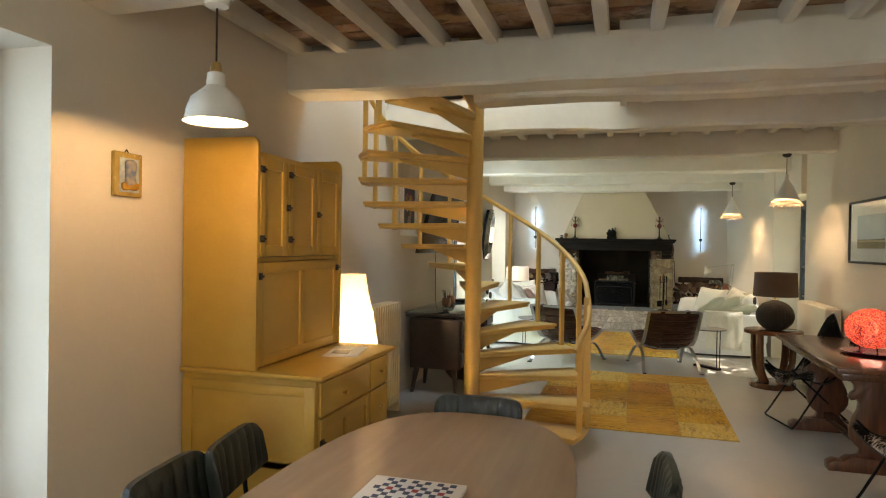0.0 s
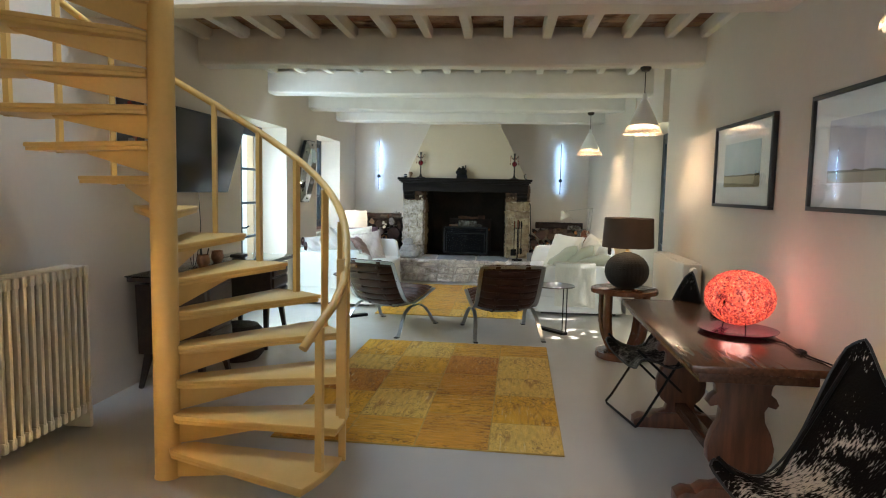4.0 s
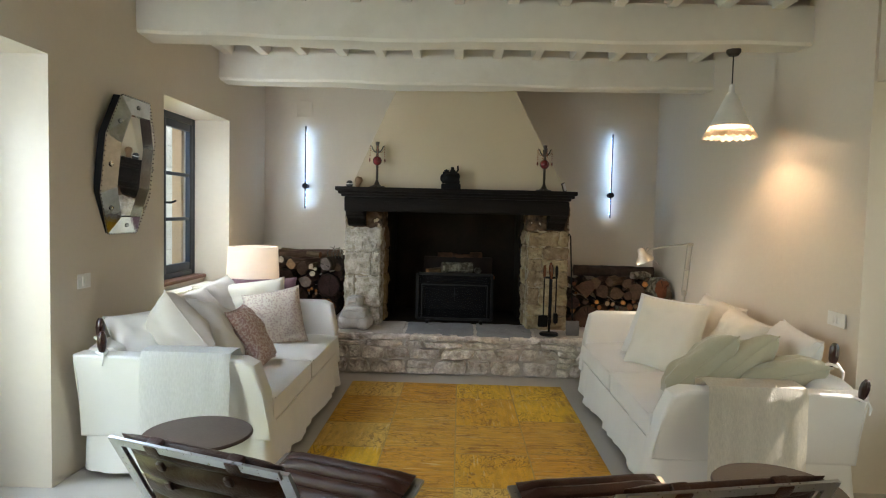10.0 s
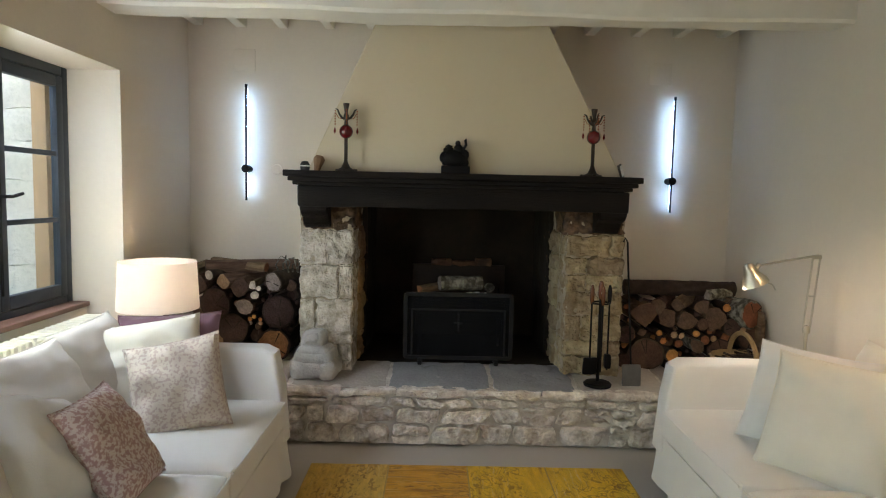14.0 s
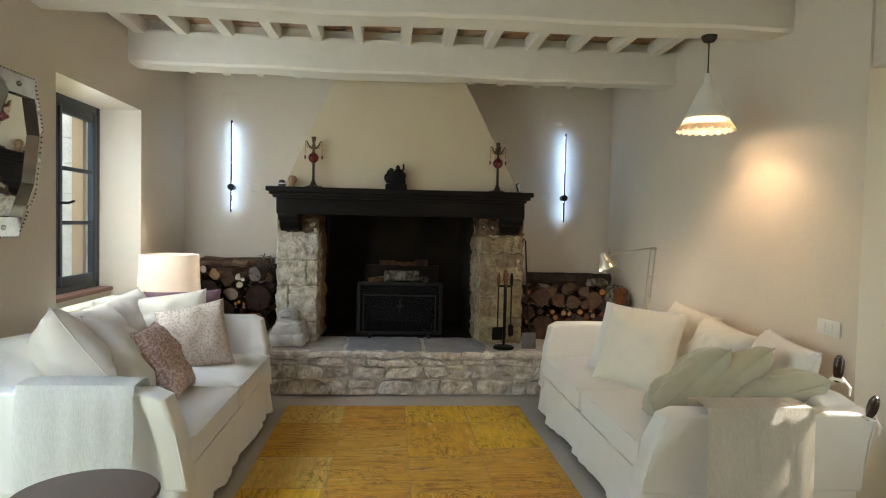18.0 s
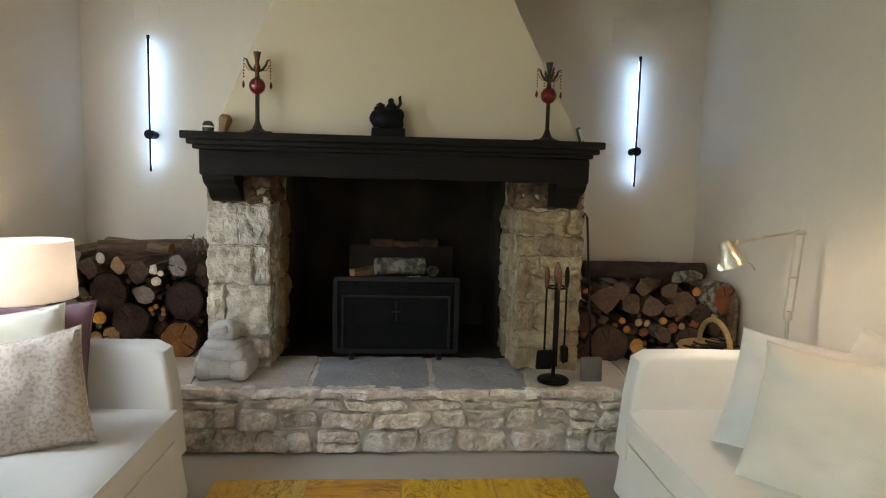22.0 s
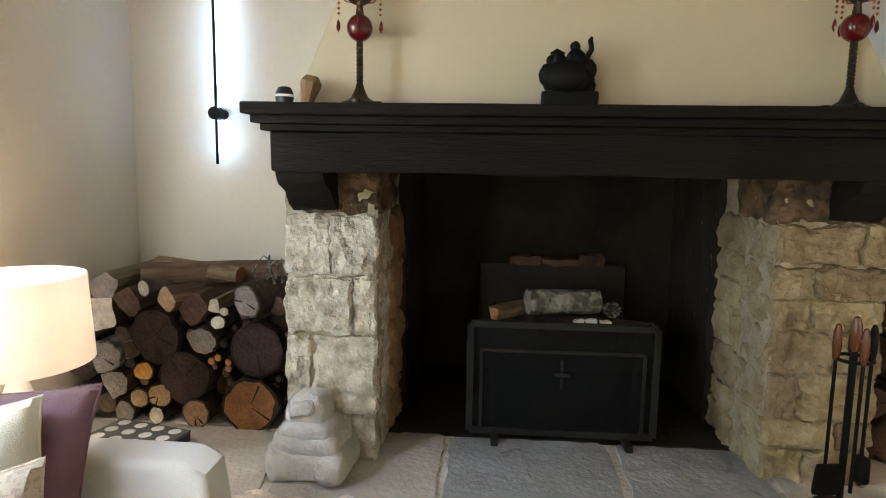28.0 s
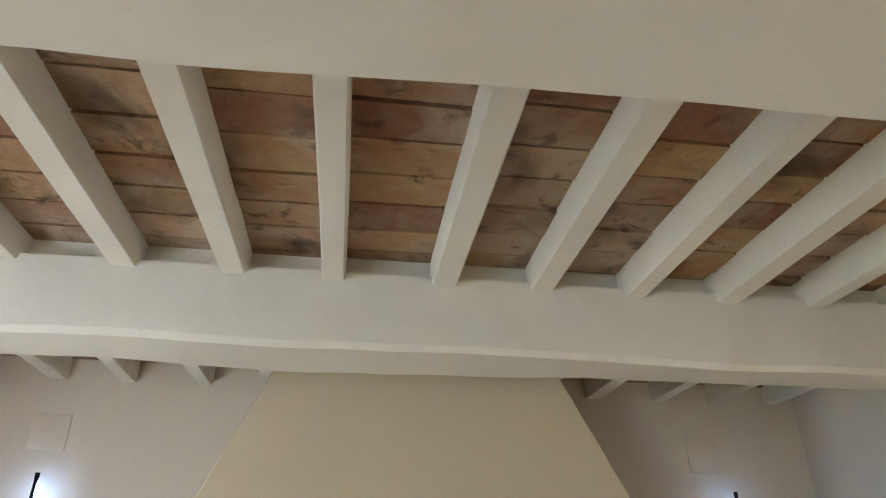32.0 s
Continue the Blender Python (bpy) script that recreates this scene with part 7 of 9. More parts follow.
# cowhide
HIDE = mat("cowhide", (0.02, 0.017, 0.015), 0.8, 0.15, 11, 130, 0.5, hue=(0.03, 0.025, 0.02), spec=0.12)
hn, hl = HIDE.node_tree.nodes, HIDE.node_tree.links
hco = hn.new("ShaderNodeTexCoord")
hmap = hn.new("ShaderNodeMapping")
hmap.inputs["Scale"].default_value = (1.0, 0.28, 0.28)
h1, h2 = hn.new("ShaderNodeTexNoise"), hn.new("ShaderNodeTexNoise")
h1.inputs["Scale"].default_value, h2.inputs["Scale"].default_value = 5.5, 150.0
hl.new(hco.outputs["Object"], h1.inputs["Vector"]), hl.new(hco.outputs["Object"], hmap.inputs[0]), hl.new(hmap.outputs[0], h2.inputs["Vector"])
hm = hn.new("ShaderNodeMath")
hm.operation = "MULTIPLY_ADD"
hm.inputs[1].default_value = 1.15
hl.new(h1.outputs[0], hm.inputs[0]), hl.new(h2.outputs[0], hm.inputs[2])
hr = hn.new("ShaderNodeValToRGB")
hr.color_ramp.elements[0].position, hr.color_ramp.elements[1].position = 0.47, 0.535
hr.color_ramp.elements[0].color, hr.color_ramp.elements[1].color = (0.008, 0.007, 0.0065, 1), (0.68, 0.62, 0.54, 1)
hsub = hn.new("ShaderNodeMath")
hsub.operation = "MULTIPLY"
hsub.inputs[1].default_value = 0.412
hsep, hz_, hadd = hn.new("ShaderNodeSeparateXYZ"), hn.new("ShaderNodeMapRange"), hn.new("ShaderNodeMath")
hl.new(hco.outputs["Object"], hsep.inputs[0]), hl.new(hsep.outputs["Z"], hz_.inputs[0])
hz_.inputs[1].default_value, hz_.inputs[2].default_value = 0.32, 0.74
hz_.inputs[3].default_value, hz_.inputs[4].default_value = 0.085, -0.085
hadd.operation = "ADD"
hl.new(hm.outputs[0], hsub.inputs[0]), hl.new(hsub.outputs[0], hadd.inputs[0]), hl.new(hz_.outputs[0], hadd.inputs[1]), hl.new(hadd.outputs[0], hr.inputs[0])
hl.new(hr.outputs[0], hn["Principled BSDF"].inputs["Base Color"])


def sling_point(u, v, sag=1.0):
    """The hide between two high horns behind and two low wings in front, with rounded corners."""
    uu, vv = u * (1 - 0.17 * abs(v) ** 4), v * (1 - 0.13 * abs(u) ** 4)
    a, b = (uu / 0.83 + 1) / 2, (vv / 0.87 + 1) / 2
    wx, wy, wz = 0.285, 0.32, 0.545
    hx, hy, hz = 0.285, -0.30, 0.950
    x = (2 * a - 1) * (hx * (1 - b) + wx * b)
    y = hy * (1 - b) + wy * b
    z = hz * (1 - b) + wz * b
    eu, ev, mid = max(0, 1 - vv * vv) ** 1.7 * abs(uu) ** 2, max(0, 1 - uu * uu) * abs(vv) ** 2, max(0, 1 - uu * uu) * max(0, 1 - vv * vv) ** 1.3
    x *= 1 - 0.16 * eu
    y += -0.13 * ev * (1 if v > 0 else 0.0) + (0.04 * ev if v < 0 else 0)
    notch = max(0, 1 - (uu / 0.62) ** 2) * vv * vv
    z -= (0.17 * ev + 0.05 * abs(uu) ** 3 * max(0.0, vv) ** 5 if v > 0 else 0.24 * notch) + 0.33 * eu * (1 - 0.2 * vv) + (0.31 - 0.10 * vv) * mid * sag
    return Vector((x, y, z))


HIDEDARK = HIDE.copy()
HIDEDARK.name = "dark_cowhide"
[q for q in HIDEDARK.node_tree.nodes if q.bl_idname == "ShaderNodeValToRGB" and abs(q.color_ramp.elements[0].position - 0.47) < 0.01][0].color_ramp.elements[1].position = 0.66


def butterfly(at, rz, label, hide):
    """Local: front at +y."""
    c = thing("butterfly_chair", at, label, "butterfly chair", "cowhide butterfly chairs", rz)
    for sx in (-1, 1):
        wing, horn = Vector((sx * 0.235, 0.29, 0.515)), Vector((sx * 0.235, -0.262, 0.86))
        fr_, ff = Vector((sx * 0.25, -0.26, 0.012)), Vector((sx * 0.25, 0.28, 0.012))
        part("frame_rod", tube([wing, wing.lerp(fr_, 0.9), fr_ + Vector((0, -0.0, 0.012)), fr_ + Vector((-sx * 0.02, 0, 0))], 0.0085, 8, (1, 0, 0)), BLACK, c, "black steel rod")
        part("frame_rod", tube([horn, horn.lerp(ff, 0.93), ff + Vector((0, 0, 0.012)), ff + Vector((-sx * 0.02, 0, 0))], 0.0085, 8, (1, 0, 0)), BLACK, c, "black steel rod")
    for y in (-0.26, 0.28):
        part("floor_rod", tube([(-0.23, y, 0.012), (0.23, y, 0.012)], 0.0085, 8), BLACK, c)
    n, bm, g = 26, bmesh.new(), {}
    for i in range(n + 1):
        for j in range(n + 1):
            u, v = 2 * i / n - 1, 2 * j / n - 1
            g[i, j] = bm.verts.new(sling_point(u, v) + noise.noise_vector((u * 2, v * 2, at[1])) * 0.006)
    for i in range(n):
        for j in range(n):
            bm.faces.new((g[i, j], g[i + 1, j], g[i + 1, j + 1], g[i, j + 1]))
    bmesh.ops.solidify(bm, geom=bm.faces[:], thickness=0.006)
    part("hide_sling", bm, hide, c, "cowhide sling")
    edge = [(i, 0) for i in range(n)] + [(n, j) for j in range(n)] + [(i, n) for i in range(n, 0, -1)] + [(0, j) for j in range(n, 0, -1)]
    pts = [sling_point(2 * i / n - 1, 2 * j / n - 1) + noise.noise_vector(((2 * i / n - 1) * 2, (2 * j / n - 1) * 2, at[1])) * 0.006 for i, j in edge]
    sb_ = bmesh.new()
    sweep(sb_, pts, disc(0.006, 6), closed=True)
    part("stitched_edge", sb_, BLACKPL, c, "black laced edge")
    return c


butterfly((1.815, 3.61, 0), 108, "butterfly chair with black and white cowhide sling", HIDE)
butterfly((1.72, 5.71, 0), 104, "butterfly chair with dark cowhide sling", HIDEDARK)

# art deco round table with lamp
rt_ = thing("round_table", (1.73, 7.28, 0), "round mahogany table on four curved legs", "side table")
part("tabletop", lathe([(0, 0.595), (0.275, 0.595), (0.298, 0.60), (0.30, 0.615), (0.298, 0.635), (0.29, 0.64), (0, 0.64)], 48), MAHOG, rt_, "glossy mahogany top")
part("base_disc", lathe([(0, 0), (0.235, 0), (0.24, 0.012), (0.235, 0.055), (0.20, 0.062), (0, 0.062)], 40), MAHOG, rt_)
for a in (45, 135, 225, 315):
    lp = [(0.235, 0.60), (0.235, 0.42), (0.228, 0.30), (0.205, 0.20), (0.165, 0.12), (0.125, 0.06)]
    lb = bmesh.new()
    sweep(lb, [(r * math.cos(radians(a)), r * math.sin(radians(a)), z) for r, z in lp], bar(0.075, 0.038), up=(math.cos(radians(a)), math.sin(radians(a)), 0.001))
    bmesh.ops.bevel(lb, geom=[e for e in lb.edges if e.calc_length() > 0.05], offset=0.005, segments=2, affect="EDGES", profile=0.5)
    part("leg", lb, MAHOG, rt_, "curved mahogany leg")
cl = thing("table_lamp", (1.745, 7.28, 0.64), "textured black ceramic ball lamp with brown shade", "table lamp")
prof = [(0, 0), (0.085, 0)]
for k in range(1, 60):
    a = math.pi * (0.14 + 0.80 * k / 60)
    prof.append((0.195 * math.sin(a), 0.158 - 0.172 * math.cos(a)))


def knit(i, n, z):
    """Small raised diamonds."""
    return 0.0045 * max(0.0, math.sin(math.pi * (i * 0.25 + z * 62)) * math.sin(math.pi * (i * 0.25 - z * 62))) if 0.01 < z < 0.32 else 0.0


part("body", lathe(prof + [(0.03, 0.335), (0, 0.335)], 128, wob=knit), CERAMIC, cl, "ceramic sphere with small raised diamonds")
part("neck", lathe([(0.0, 0.325), (0.032, 0.325), (0.03, 0.335), (0.018, 0.34), (0.018, 0.40), (0, 0.40)], 20), BRASS, cl)
part("shade", lathe([(0.226, 0.375), (0.230, 0.376), (0.216, 0.640), (0.212, 0.640), (0.226, 0.375)], 48), SHADEBROWN, cl, "dark brown fabric drum shade")
part("bulb", lathe([(0, 0.43), (0.02, 0.45), (0.03, 0.50), (0.02, 0.53), (0, 0.535)], 14), BULBGLOW, cl)
part("flex", tube([(0.02, -0.03, 0.004), (0.12, -0.10, 0.004), (0.2, -0.02, 0.004), (0.27, 0.05, 0.004)], 0.003, 6), PAPERWHITE, cl)


# radiators
def column_radiator(at, length, height, n, cols, label, rz, depth=0.17):
    """Local: length along x, columns in y."""
    r = thing("radiator", at, label, "radiator", "cast iron radiators", rz)
    pitch = length / n
    bm = bmesh.new()
    z0, z1 = 0.10, height
    dy = depth / cols
    for c in range(cols):
        y = -depth / 2 + dy * (c + 0.5)
        sweep(bm, [(0, y, z0 + 0.035), (0, y, z1 - 0.035)], disc(0.5 * pitch * 0.54, 8, 1.5), up=(0, 1, 0))
    for z in (z0 + 0.03, z1 - 0.03):
        hh = 0.032
        add_box(bm, -pitch * 0.34, pitch * 0.34, -depth / 2, depth / 2, z - hh, z + hh, 0.010)
    me = mesh_of(bm, "section", RADPAINT)
    for i in range(n):
        o = new("section", me)
        o.parent, o.matrix_local = r, pose(-length / 2 + pitch * (i + 0.5), 0, 0)
    for z in (z0 + 0.03, z1 - 0.03):
        part("pipe", tube([(-length / 2 - 0.03, 0, z), (length / 2 + 0.03, 0, z)], 0.018, 10), RADPAINT, r)
    for x in (-length / 2 + pitch / 2, length / 2 - pitch / 2):
        part("foot", box(x - 0.015, x + 0.015, -depth / 2, depth / 2, 0, 0.11, 0.004), RADPAINT, r)
    part("valve", lathe([(0, 0), (0.02, 0), (0.026, 0.02), (0.02, 0.05), (0, 0.055)], 14), WHITEPL, r, m=pose(-length / 2 - 0.03, 0, z0 + 0.03, 0, -90, 0))
    return r


column_radiator((-1.95, 4.48, 0), 0.95, 1.0, 17, 4, "cream painted cast iron column radiator", -90)
column_radiator((-2.205, 11.0, 0.0), 1.06, 0.82, 20, 2, "white finned radiator in the niche under the window", -90, 0.13)
pr = thing("radiator", (2.12, 7.08, 0), "cream panel radiator with a valve beside the table", "radiator", "cast iron radiators")
part("panel", box(-0.075, 0.075, -0.53, 0.53, 0.07, 0.955, 0.016, 3), RADPAINT, pr)
part("top_grille", box(-0.06, 0.06, -0.50, 0.50, 0.9555, 0.962, 0.002), RADPAINT, pr, "cream slotted top")
part("valve", lathe([(0, 0), (0.024, 0), (0.03, 0.02), (0.024, 0.06), (0, 0.065)], 16), WHITEPL, pr, m=pose(0.0, -0.53, 0.90, 90, 0, 0))
for y in (-0.45, 0.45):
    part("foot", box(-0.04, 0.04, y - 0.02, y + 0.02, 0, 0.08), RADPAINT, pr)


# lace pendants
def pendant_lace(x, y, zb, label):
    p = thing("pendant_lamp", (x, y, 2.0), label, "pendant lamp", "lace edged pendant lamps")
    part("ceiling_rose", lathe([(0, zb - 2.0 + 0.02), (0.045, zb - 2.0 + 0.02), (0.045, zb - 2.0 - 0.01), (0.03, zb - 2.0 - 0.03), (0, zb - 2.0 - 0.035)], 20), ANTIQUE, p)
    part("cord", tube([(0, 0, 0.33), (0, 0, zb - 2.0)], 0.004, 6, (1, 0, 0)), ANTIQUE, p)
    part("cap", lathe([(0, 0.345), (0.016, 0.345), (0.02, 0.31), (0.02, 0.285), (0, 0.285)], 16), ENAMEL, p)
    part("shade", lathe([(0.022, 0.292), (0.03, 0.285), (0.075, 0.19), (0.124, 0.082), (0.120, 0.082), (0.07, 0.19), (0.022, 0.28)], 36), ENAMEL, p, "white ceramic cone shade")
    bm = bmesh.new()
    n = 216
    rows = []
    for q in range(9):
        f = q / 8
        rows.append([bm.verts.new(((0.123 + 0.043 * f) * math.cos(2 * math.pi * i / n), (0.123 + 0.043 * f) * math.sin(2 * math.pi * i / n), 0.083 - 0.070 * f - (0.013 * abs(math.sin(math.pi * i / 9)) if q == 8 else 0.006 * abs(math.sin(math.pi * i / 9)) if q == 7 else 0))) for i in range(n)])
    for k, (a, b) in enumerate(zip(rows, rows[1:])):
        for i in range(n):
            if (k in (1, 5) and i % 3 == 0) or (k in (2, 4) and i % 9 in (2, 3, 6, 7)) or (k == 3 and i % 9 in (0, 1, 4, 5)):
                continue
            bm.faces.new((a[i], a[(i + 1) % n], b[(i + 1) % n], b[i]))
    bmesh.ops.solidify(bm, geom=bm.faces[:], thickness=0.003)
    part("lace_rim", bm, LACE, p, "pierced scalloped lace rim")
    part("bulb", lathe([(0, 0.125), (0.022, 0.135), (0.03, 0.16), (0.02, 0.20), (0, 0.21)], 14), BULBGLOW, p)
    return p


pendant_lace(1.87, 3.3, 2.54, "white pendant lamp with lace rim, lit")
pendant_lace(1.77, 6.98, 2.56, "white pendant lamp with lace rim, lit")
pendant_lace(1.71, 10.15, 2.56, "white pendant lamp with lace rim, lit")

# ---- west side: desk, television, pictures ----
dk = thing("desk", (-1.76, 6.56, 0), "dark vintage desk with glass top and splayed legs", "desk")
part("glass_top", box(-0.31, 0.31, -0.94, 0.94, 0.828, 0.838, 0.003), GREENGLASS, dk, "green edged glass top")
part("desktop", box(-0.30, 0.30, -0.93, 0.93, 0.795, 0.8275, 0.006), DARKWOOD, dk)
for y0, y1, zb in ((-0.88, -0.42, 0.25), (0.40, 0.86, 0.43)):
    pb = prism([(y0 + 0.0, 0.77), (y1, 0.77), (y1 - 0.03, zb), (y0 + 0.03, zb)], "x", -0.27, 0.26, 0.006)
    ped = part("pedestal", pb, DARKWOOD, dk, "slanted drawer pedestal")
    part("spacer", box(-0.22, 0.2, (y0 + y1) / 2 - 0.17, (y0 + y1) / 2 + 0.17, 0.77, 0.795), BLACK, dk)
    hgt = (0.755 - zb) / 3
    for k in range(3):
        z = zb + 0.02 + k * hgt
        part("drawer_front", soft(0.25, 0.285, y0 + 0.045, y1 - 0.045, z, z + hgt - 0.014, 0.012, 5, 0.001), DARKWOOD, ped, "curved drawer front with scooped pull")
    for sx, y in ((-0.2, y0 + 0.06), (0.2, y0 + 0.06), (-0.2, y1 - 0.06), (0.2, y1 - 0.06)):
        lb = bmesh.new()
        dy = (-0.10 if y < (y0 + y1) / 2 else 0.10) * zb / 0.43
        sweep(lb, [(sx, y, zb + 0.01), (sx * 1.18, y + dy, 0.0)], bar(0.05, 0.05), scales=[1.0, 0.55], up=(0, 1, 0))
        part("leg", lb, DARKWOOD, dk)
part("back_rail", box(-0.25, -0.22, -0.42, 0.40, 0.28, 0.36, 0.004), DARKWOOD, dk)
pf = thing("pouf", (-1.66, 6.62, 0), "round dark woven pouf under the desk", "pouf")
part("cushion_body", lathe([(0, 0), (0.17, 0), (0.215, 0.05), (0.225, 0.14), (0.21, 0.25), (0.17, 0.30), (0, 0.31)], 32, wob=lambda i, n, z: 0.005 * math.sin(i * 2.1 + z * 60)), DARKWICKER, pf)
for x, y, lab in ((-1.80, 6.28, "hammered copper cup holding pens"), (-1.84, 6.62, "hammered copper cup on the desk")):
    cp = thing("cup", (x, y, 0.838), lab, "cup", "copper cups")
    part("cup", lathe([(0, 0), (0.035, 0), (0.052, 0.03), (0.054, 0.055), (0.045, 0.095), (0.048, 0.10), (0.042, 0.098), (0.048, 0.05), (0, 0.01)], 24), COPPER, cp)
    if "pens" in lab:
        for k, (dx, dy) in enumerate(((0.02, 0.01), (-0.02, 0.015), (0.0, -0.02), (-0.012, -0.01))):
            part("pen", tube([(dx * 0.5, dy * 0.5, 0.01), (dx * 1.9, dy * 1.9, 0.15 + 0.012 * k)], 0.005, 6, (1, 0, 0)), BLACKPL, cp)
rd = thing("reed_diffuser", (-1.70, 5.92, 0.838), "glass reed diffuser with dark reeds", "diffuser")
part("bottle", lathe([(0, 0), (0.036, 0), (0.038, 0.03), (0.03, 0.042), (0.012, 0.046), (0.012, 0.058), (0.0105, 0.058), (0.0105, 0.044), (0.028, 0.038), (0.034, 0.006), (0, 0.006)], 20), CLEAR, rd)
part("oil", lathe([(0, 0.007), (0.032, 0.007), (0.032, 0.018), (0, 0.018)], 20), BLACKPL, rd)
for k in range(6):
    a = k * 1.05
    part("reed", tube([(0.004 * math.cos(a), 0.004 * math.sin(a), 0.01), (0.05 * math.cos(a), 0.05 * math.sin(a), 0.22)], 0.0016, 5, (1, 0, 0)), DARKWOOD, rd)
ro = thing("set_top_box", (-1.82, 7.02, 0.838), "small black box with a cable on the desk", "box")
part("case", soft(-0.06, 0.06, -0.07, 0.07, 0.0, 0.035, 0.012, 4, 0), BLACKPL, ro)
part("cable", tube([(-0.05, -0.05, 0.012), (-0.12, -0.1, 0.006), (-0.18, -0.05, 0.006)], 0.003, 6), BLACKPL, ro)

tv = thing("television", (-2.0, 6.67, 1.77), "large black flat television on a wall bracket, off", "television")
tv.matrix_world = pose(-1.965, 6.66, 1.765, 0, 16, -1.5)
part("screen", box(0.004, 0.012, -0.605, 0.605, -0.335, 0.335, 0.002), BLACKGLOSS, tv, "glossy black screen")
part("housing", box(-0.03, 0.0035, -0.612, 0.612, -0.345, 0.342, 0.006), BLACKPL, tv)
part("bracket", box(-0.10, -0.03, -0.15, 0.15, -0.15, 0.15, 0.004), BLACK, tv)
tc = thing("tv_cable", (-2.09, 6.8, 0.84), "thin cable hanging below the television", "cable")
part("cable", tube([(0, 0, 0.60), (0.012, -0.015, 0.45), (0.004, 0.02, 0.3), (0.014, -0.02, 0.15), (0.01, 0.0, 0.0)], 0.004, 6, (1, 0, 0)), BLACKPL, tc)


def wall_picture(y0, y1, z0, z1, label, frame_m, build):
    f = thing("framed_picture", (XL, (y0 + y1) / 2, z0), label, "framed picture")
    w, h = (y1 - y0) / 2, z1 - z0
    fb = bmesh.new()
    t = 0.03 if frame_m is WHITEPL else 0.016
    for a, b, c, d in ((-w, w, 0, t), (-w, w, h - t, h), (-w, -w + t, t, h - t), (w - t, w, t, h - t)):
        add_box(fb, 0.002, 0.035, a, b, c, d, 0.002)
    part("frame", fb, frame_m, f)
    part("mat_board", box(0.003, 0.014, -w + t, w - t, t, h - t), PAPERWHITE, f)
    build(f, w, h)
    return f


def flowers(f, w, h):
    part("canvas", box(0.0145, 0.017, -w * 0.70, w * 0.70, h * 0.12, h * 0.88), mat("canvas_dark", (0.085, 0.085, 0.10), 0.7, 0.2, 9, 40, 0.2, hue=(0.05, 0.055, 0.07)), f)
    r = random.Random(4)
    cols = [mat("petal_red", (0.36, 0.035, 0.03), 0.7, 0.2, 30), mat("leaf_paint", (0.07, 0.11, 0.045), 0.7, 0.2, 30), mat("petal_yellow", (0.62, 0.40, 0.05), 0.7, 0.2, 30), mat("petal_pink", (0.52, 0.22, 0.20), 0.7, 0.2, 30), mat("petal_white", (0.60, 0.56, 0.48), 0.7, 0.2, 30), mat("petal_violet", (0.16, 0.10, 0.22), 0.7, 0.2, 30)]
    for k in range(54):
        a, d = r.uniform(0, 6.28), r.random() ** 0.5
        y, z, s = 0.50 * w * d * math.cos(a), h * (0.57 + 0.21 * d * math.sin(a)), r.uniform(0.014, 0.040)
        lobes, ph = r.choice((4, 5, 6)), r.uniform(0, 6)
        pts = [(y + s * (0.8 + 0.2 * math.cos(lobes * q + ph)) * math.cos(q), z + s * (0.8 + 0.2 * math.cos(lobes * q + ph)) * math.sin(q)) for q in [i * math.pi / 9 for i in range(18)]]
        part("painted_flower", prism(pts, "x", 0.017, 0.0174 + k * 0.00005), cols[(k * 5 + k // 6) % 6], f)
    part("painted_vase", prism([(-0.045, h * 0.15), (0.045, h * 0.15), (0.06, h * 0.23), (0.035, h * 0.36), (-0.035, h * 0.36), (-0.06, h * 0.23)], "x", 0.017, 0.0205), mat("vase_paint", (0.40, 0.38, 0.36), 0.7, 0.15, 40, hue=(0.20, 0.22, 0.30)), f)


def photo(f, w, h):
    part("photograph", box(0.0145, 0.0165, -w * 0.68, w * 0.68, h * 0.2, h * 0.86), mat("photo_grey", (0.14, 0.14, 0.14), 0.5, 0.3, 12, 40, 0, hue=(0.02, 0.02, 0.02)), f)


wall_picture(5.53, 6.02, 1.62, 2.20, "white framed painting of red and yellow flowers", WHITEPL, flowers)
wall_picture(3.52, 3.90, 1.51, 1.96, "black framed photograph in a white mount", BLACKPL, photo)

# mirror: faceted octagon of bevelled glass
mr = thing("mirror", (XL + 0.02, 9.80, 1.71), "octagonal wall mirror with antique mirror glass border", "mirror")
mr.matrix_world = pose(XL + 0.055, 9.79, 1.71, 0, 6, 0)
OUT = [(-0.17, 0.41), (0.17, 0.41), (0.29, 0.17), (0.29, -0.17), (0.17, -0.41), (-0.17, -0.41), (-0.29, -0.17), (-0.29, 0.17)]
INN = [(a * 0.66, b * 0.74) for a, b in OUT]
part("backing", prism([(a * 0.985, b * 0.985) for a, b in OUT], "x", -0.045, -0.001), BLACK, mr, "dark deep backing")
part("centre_glass", prism(INN, "x", 0.0, 0.012), MIRROR, mr)
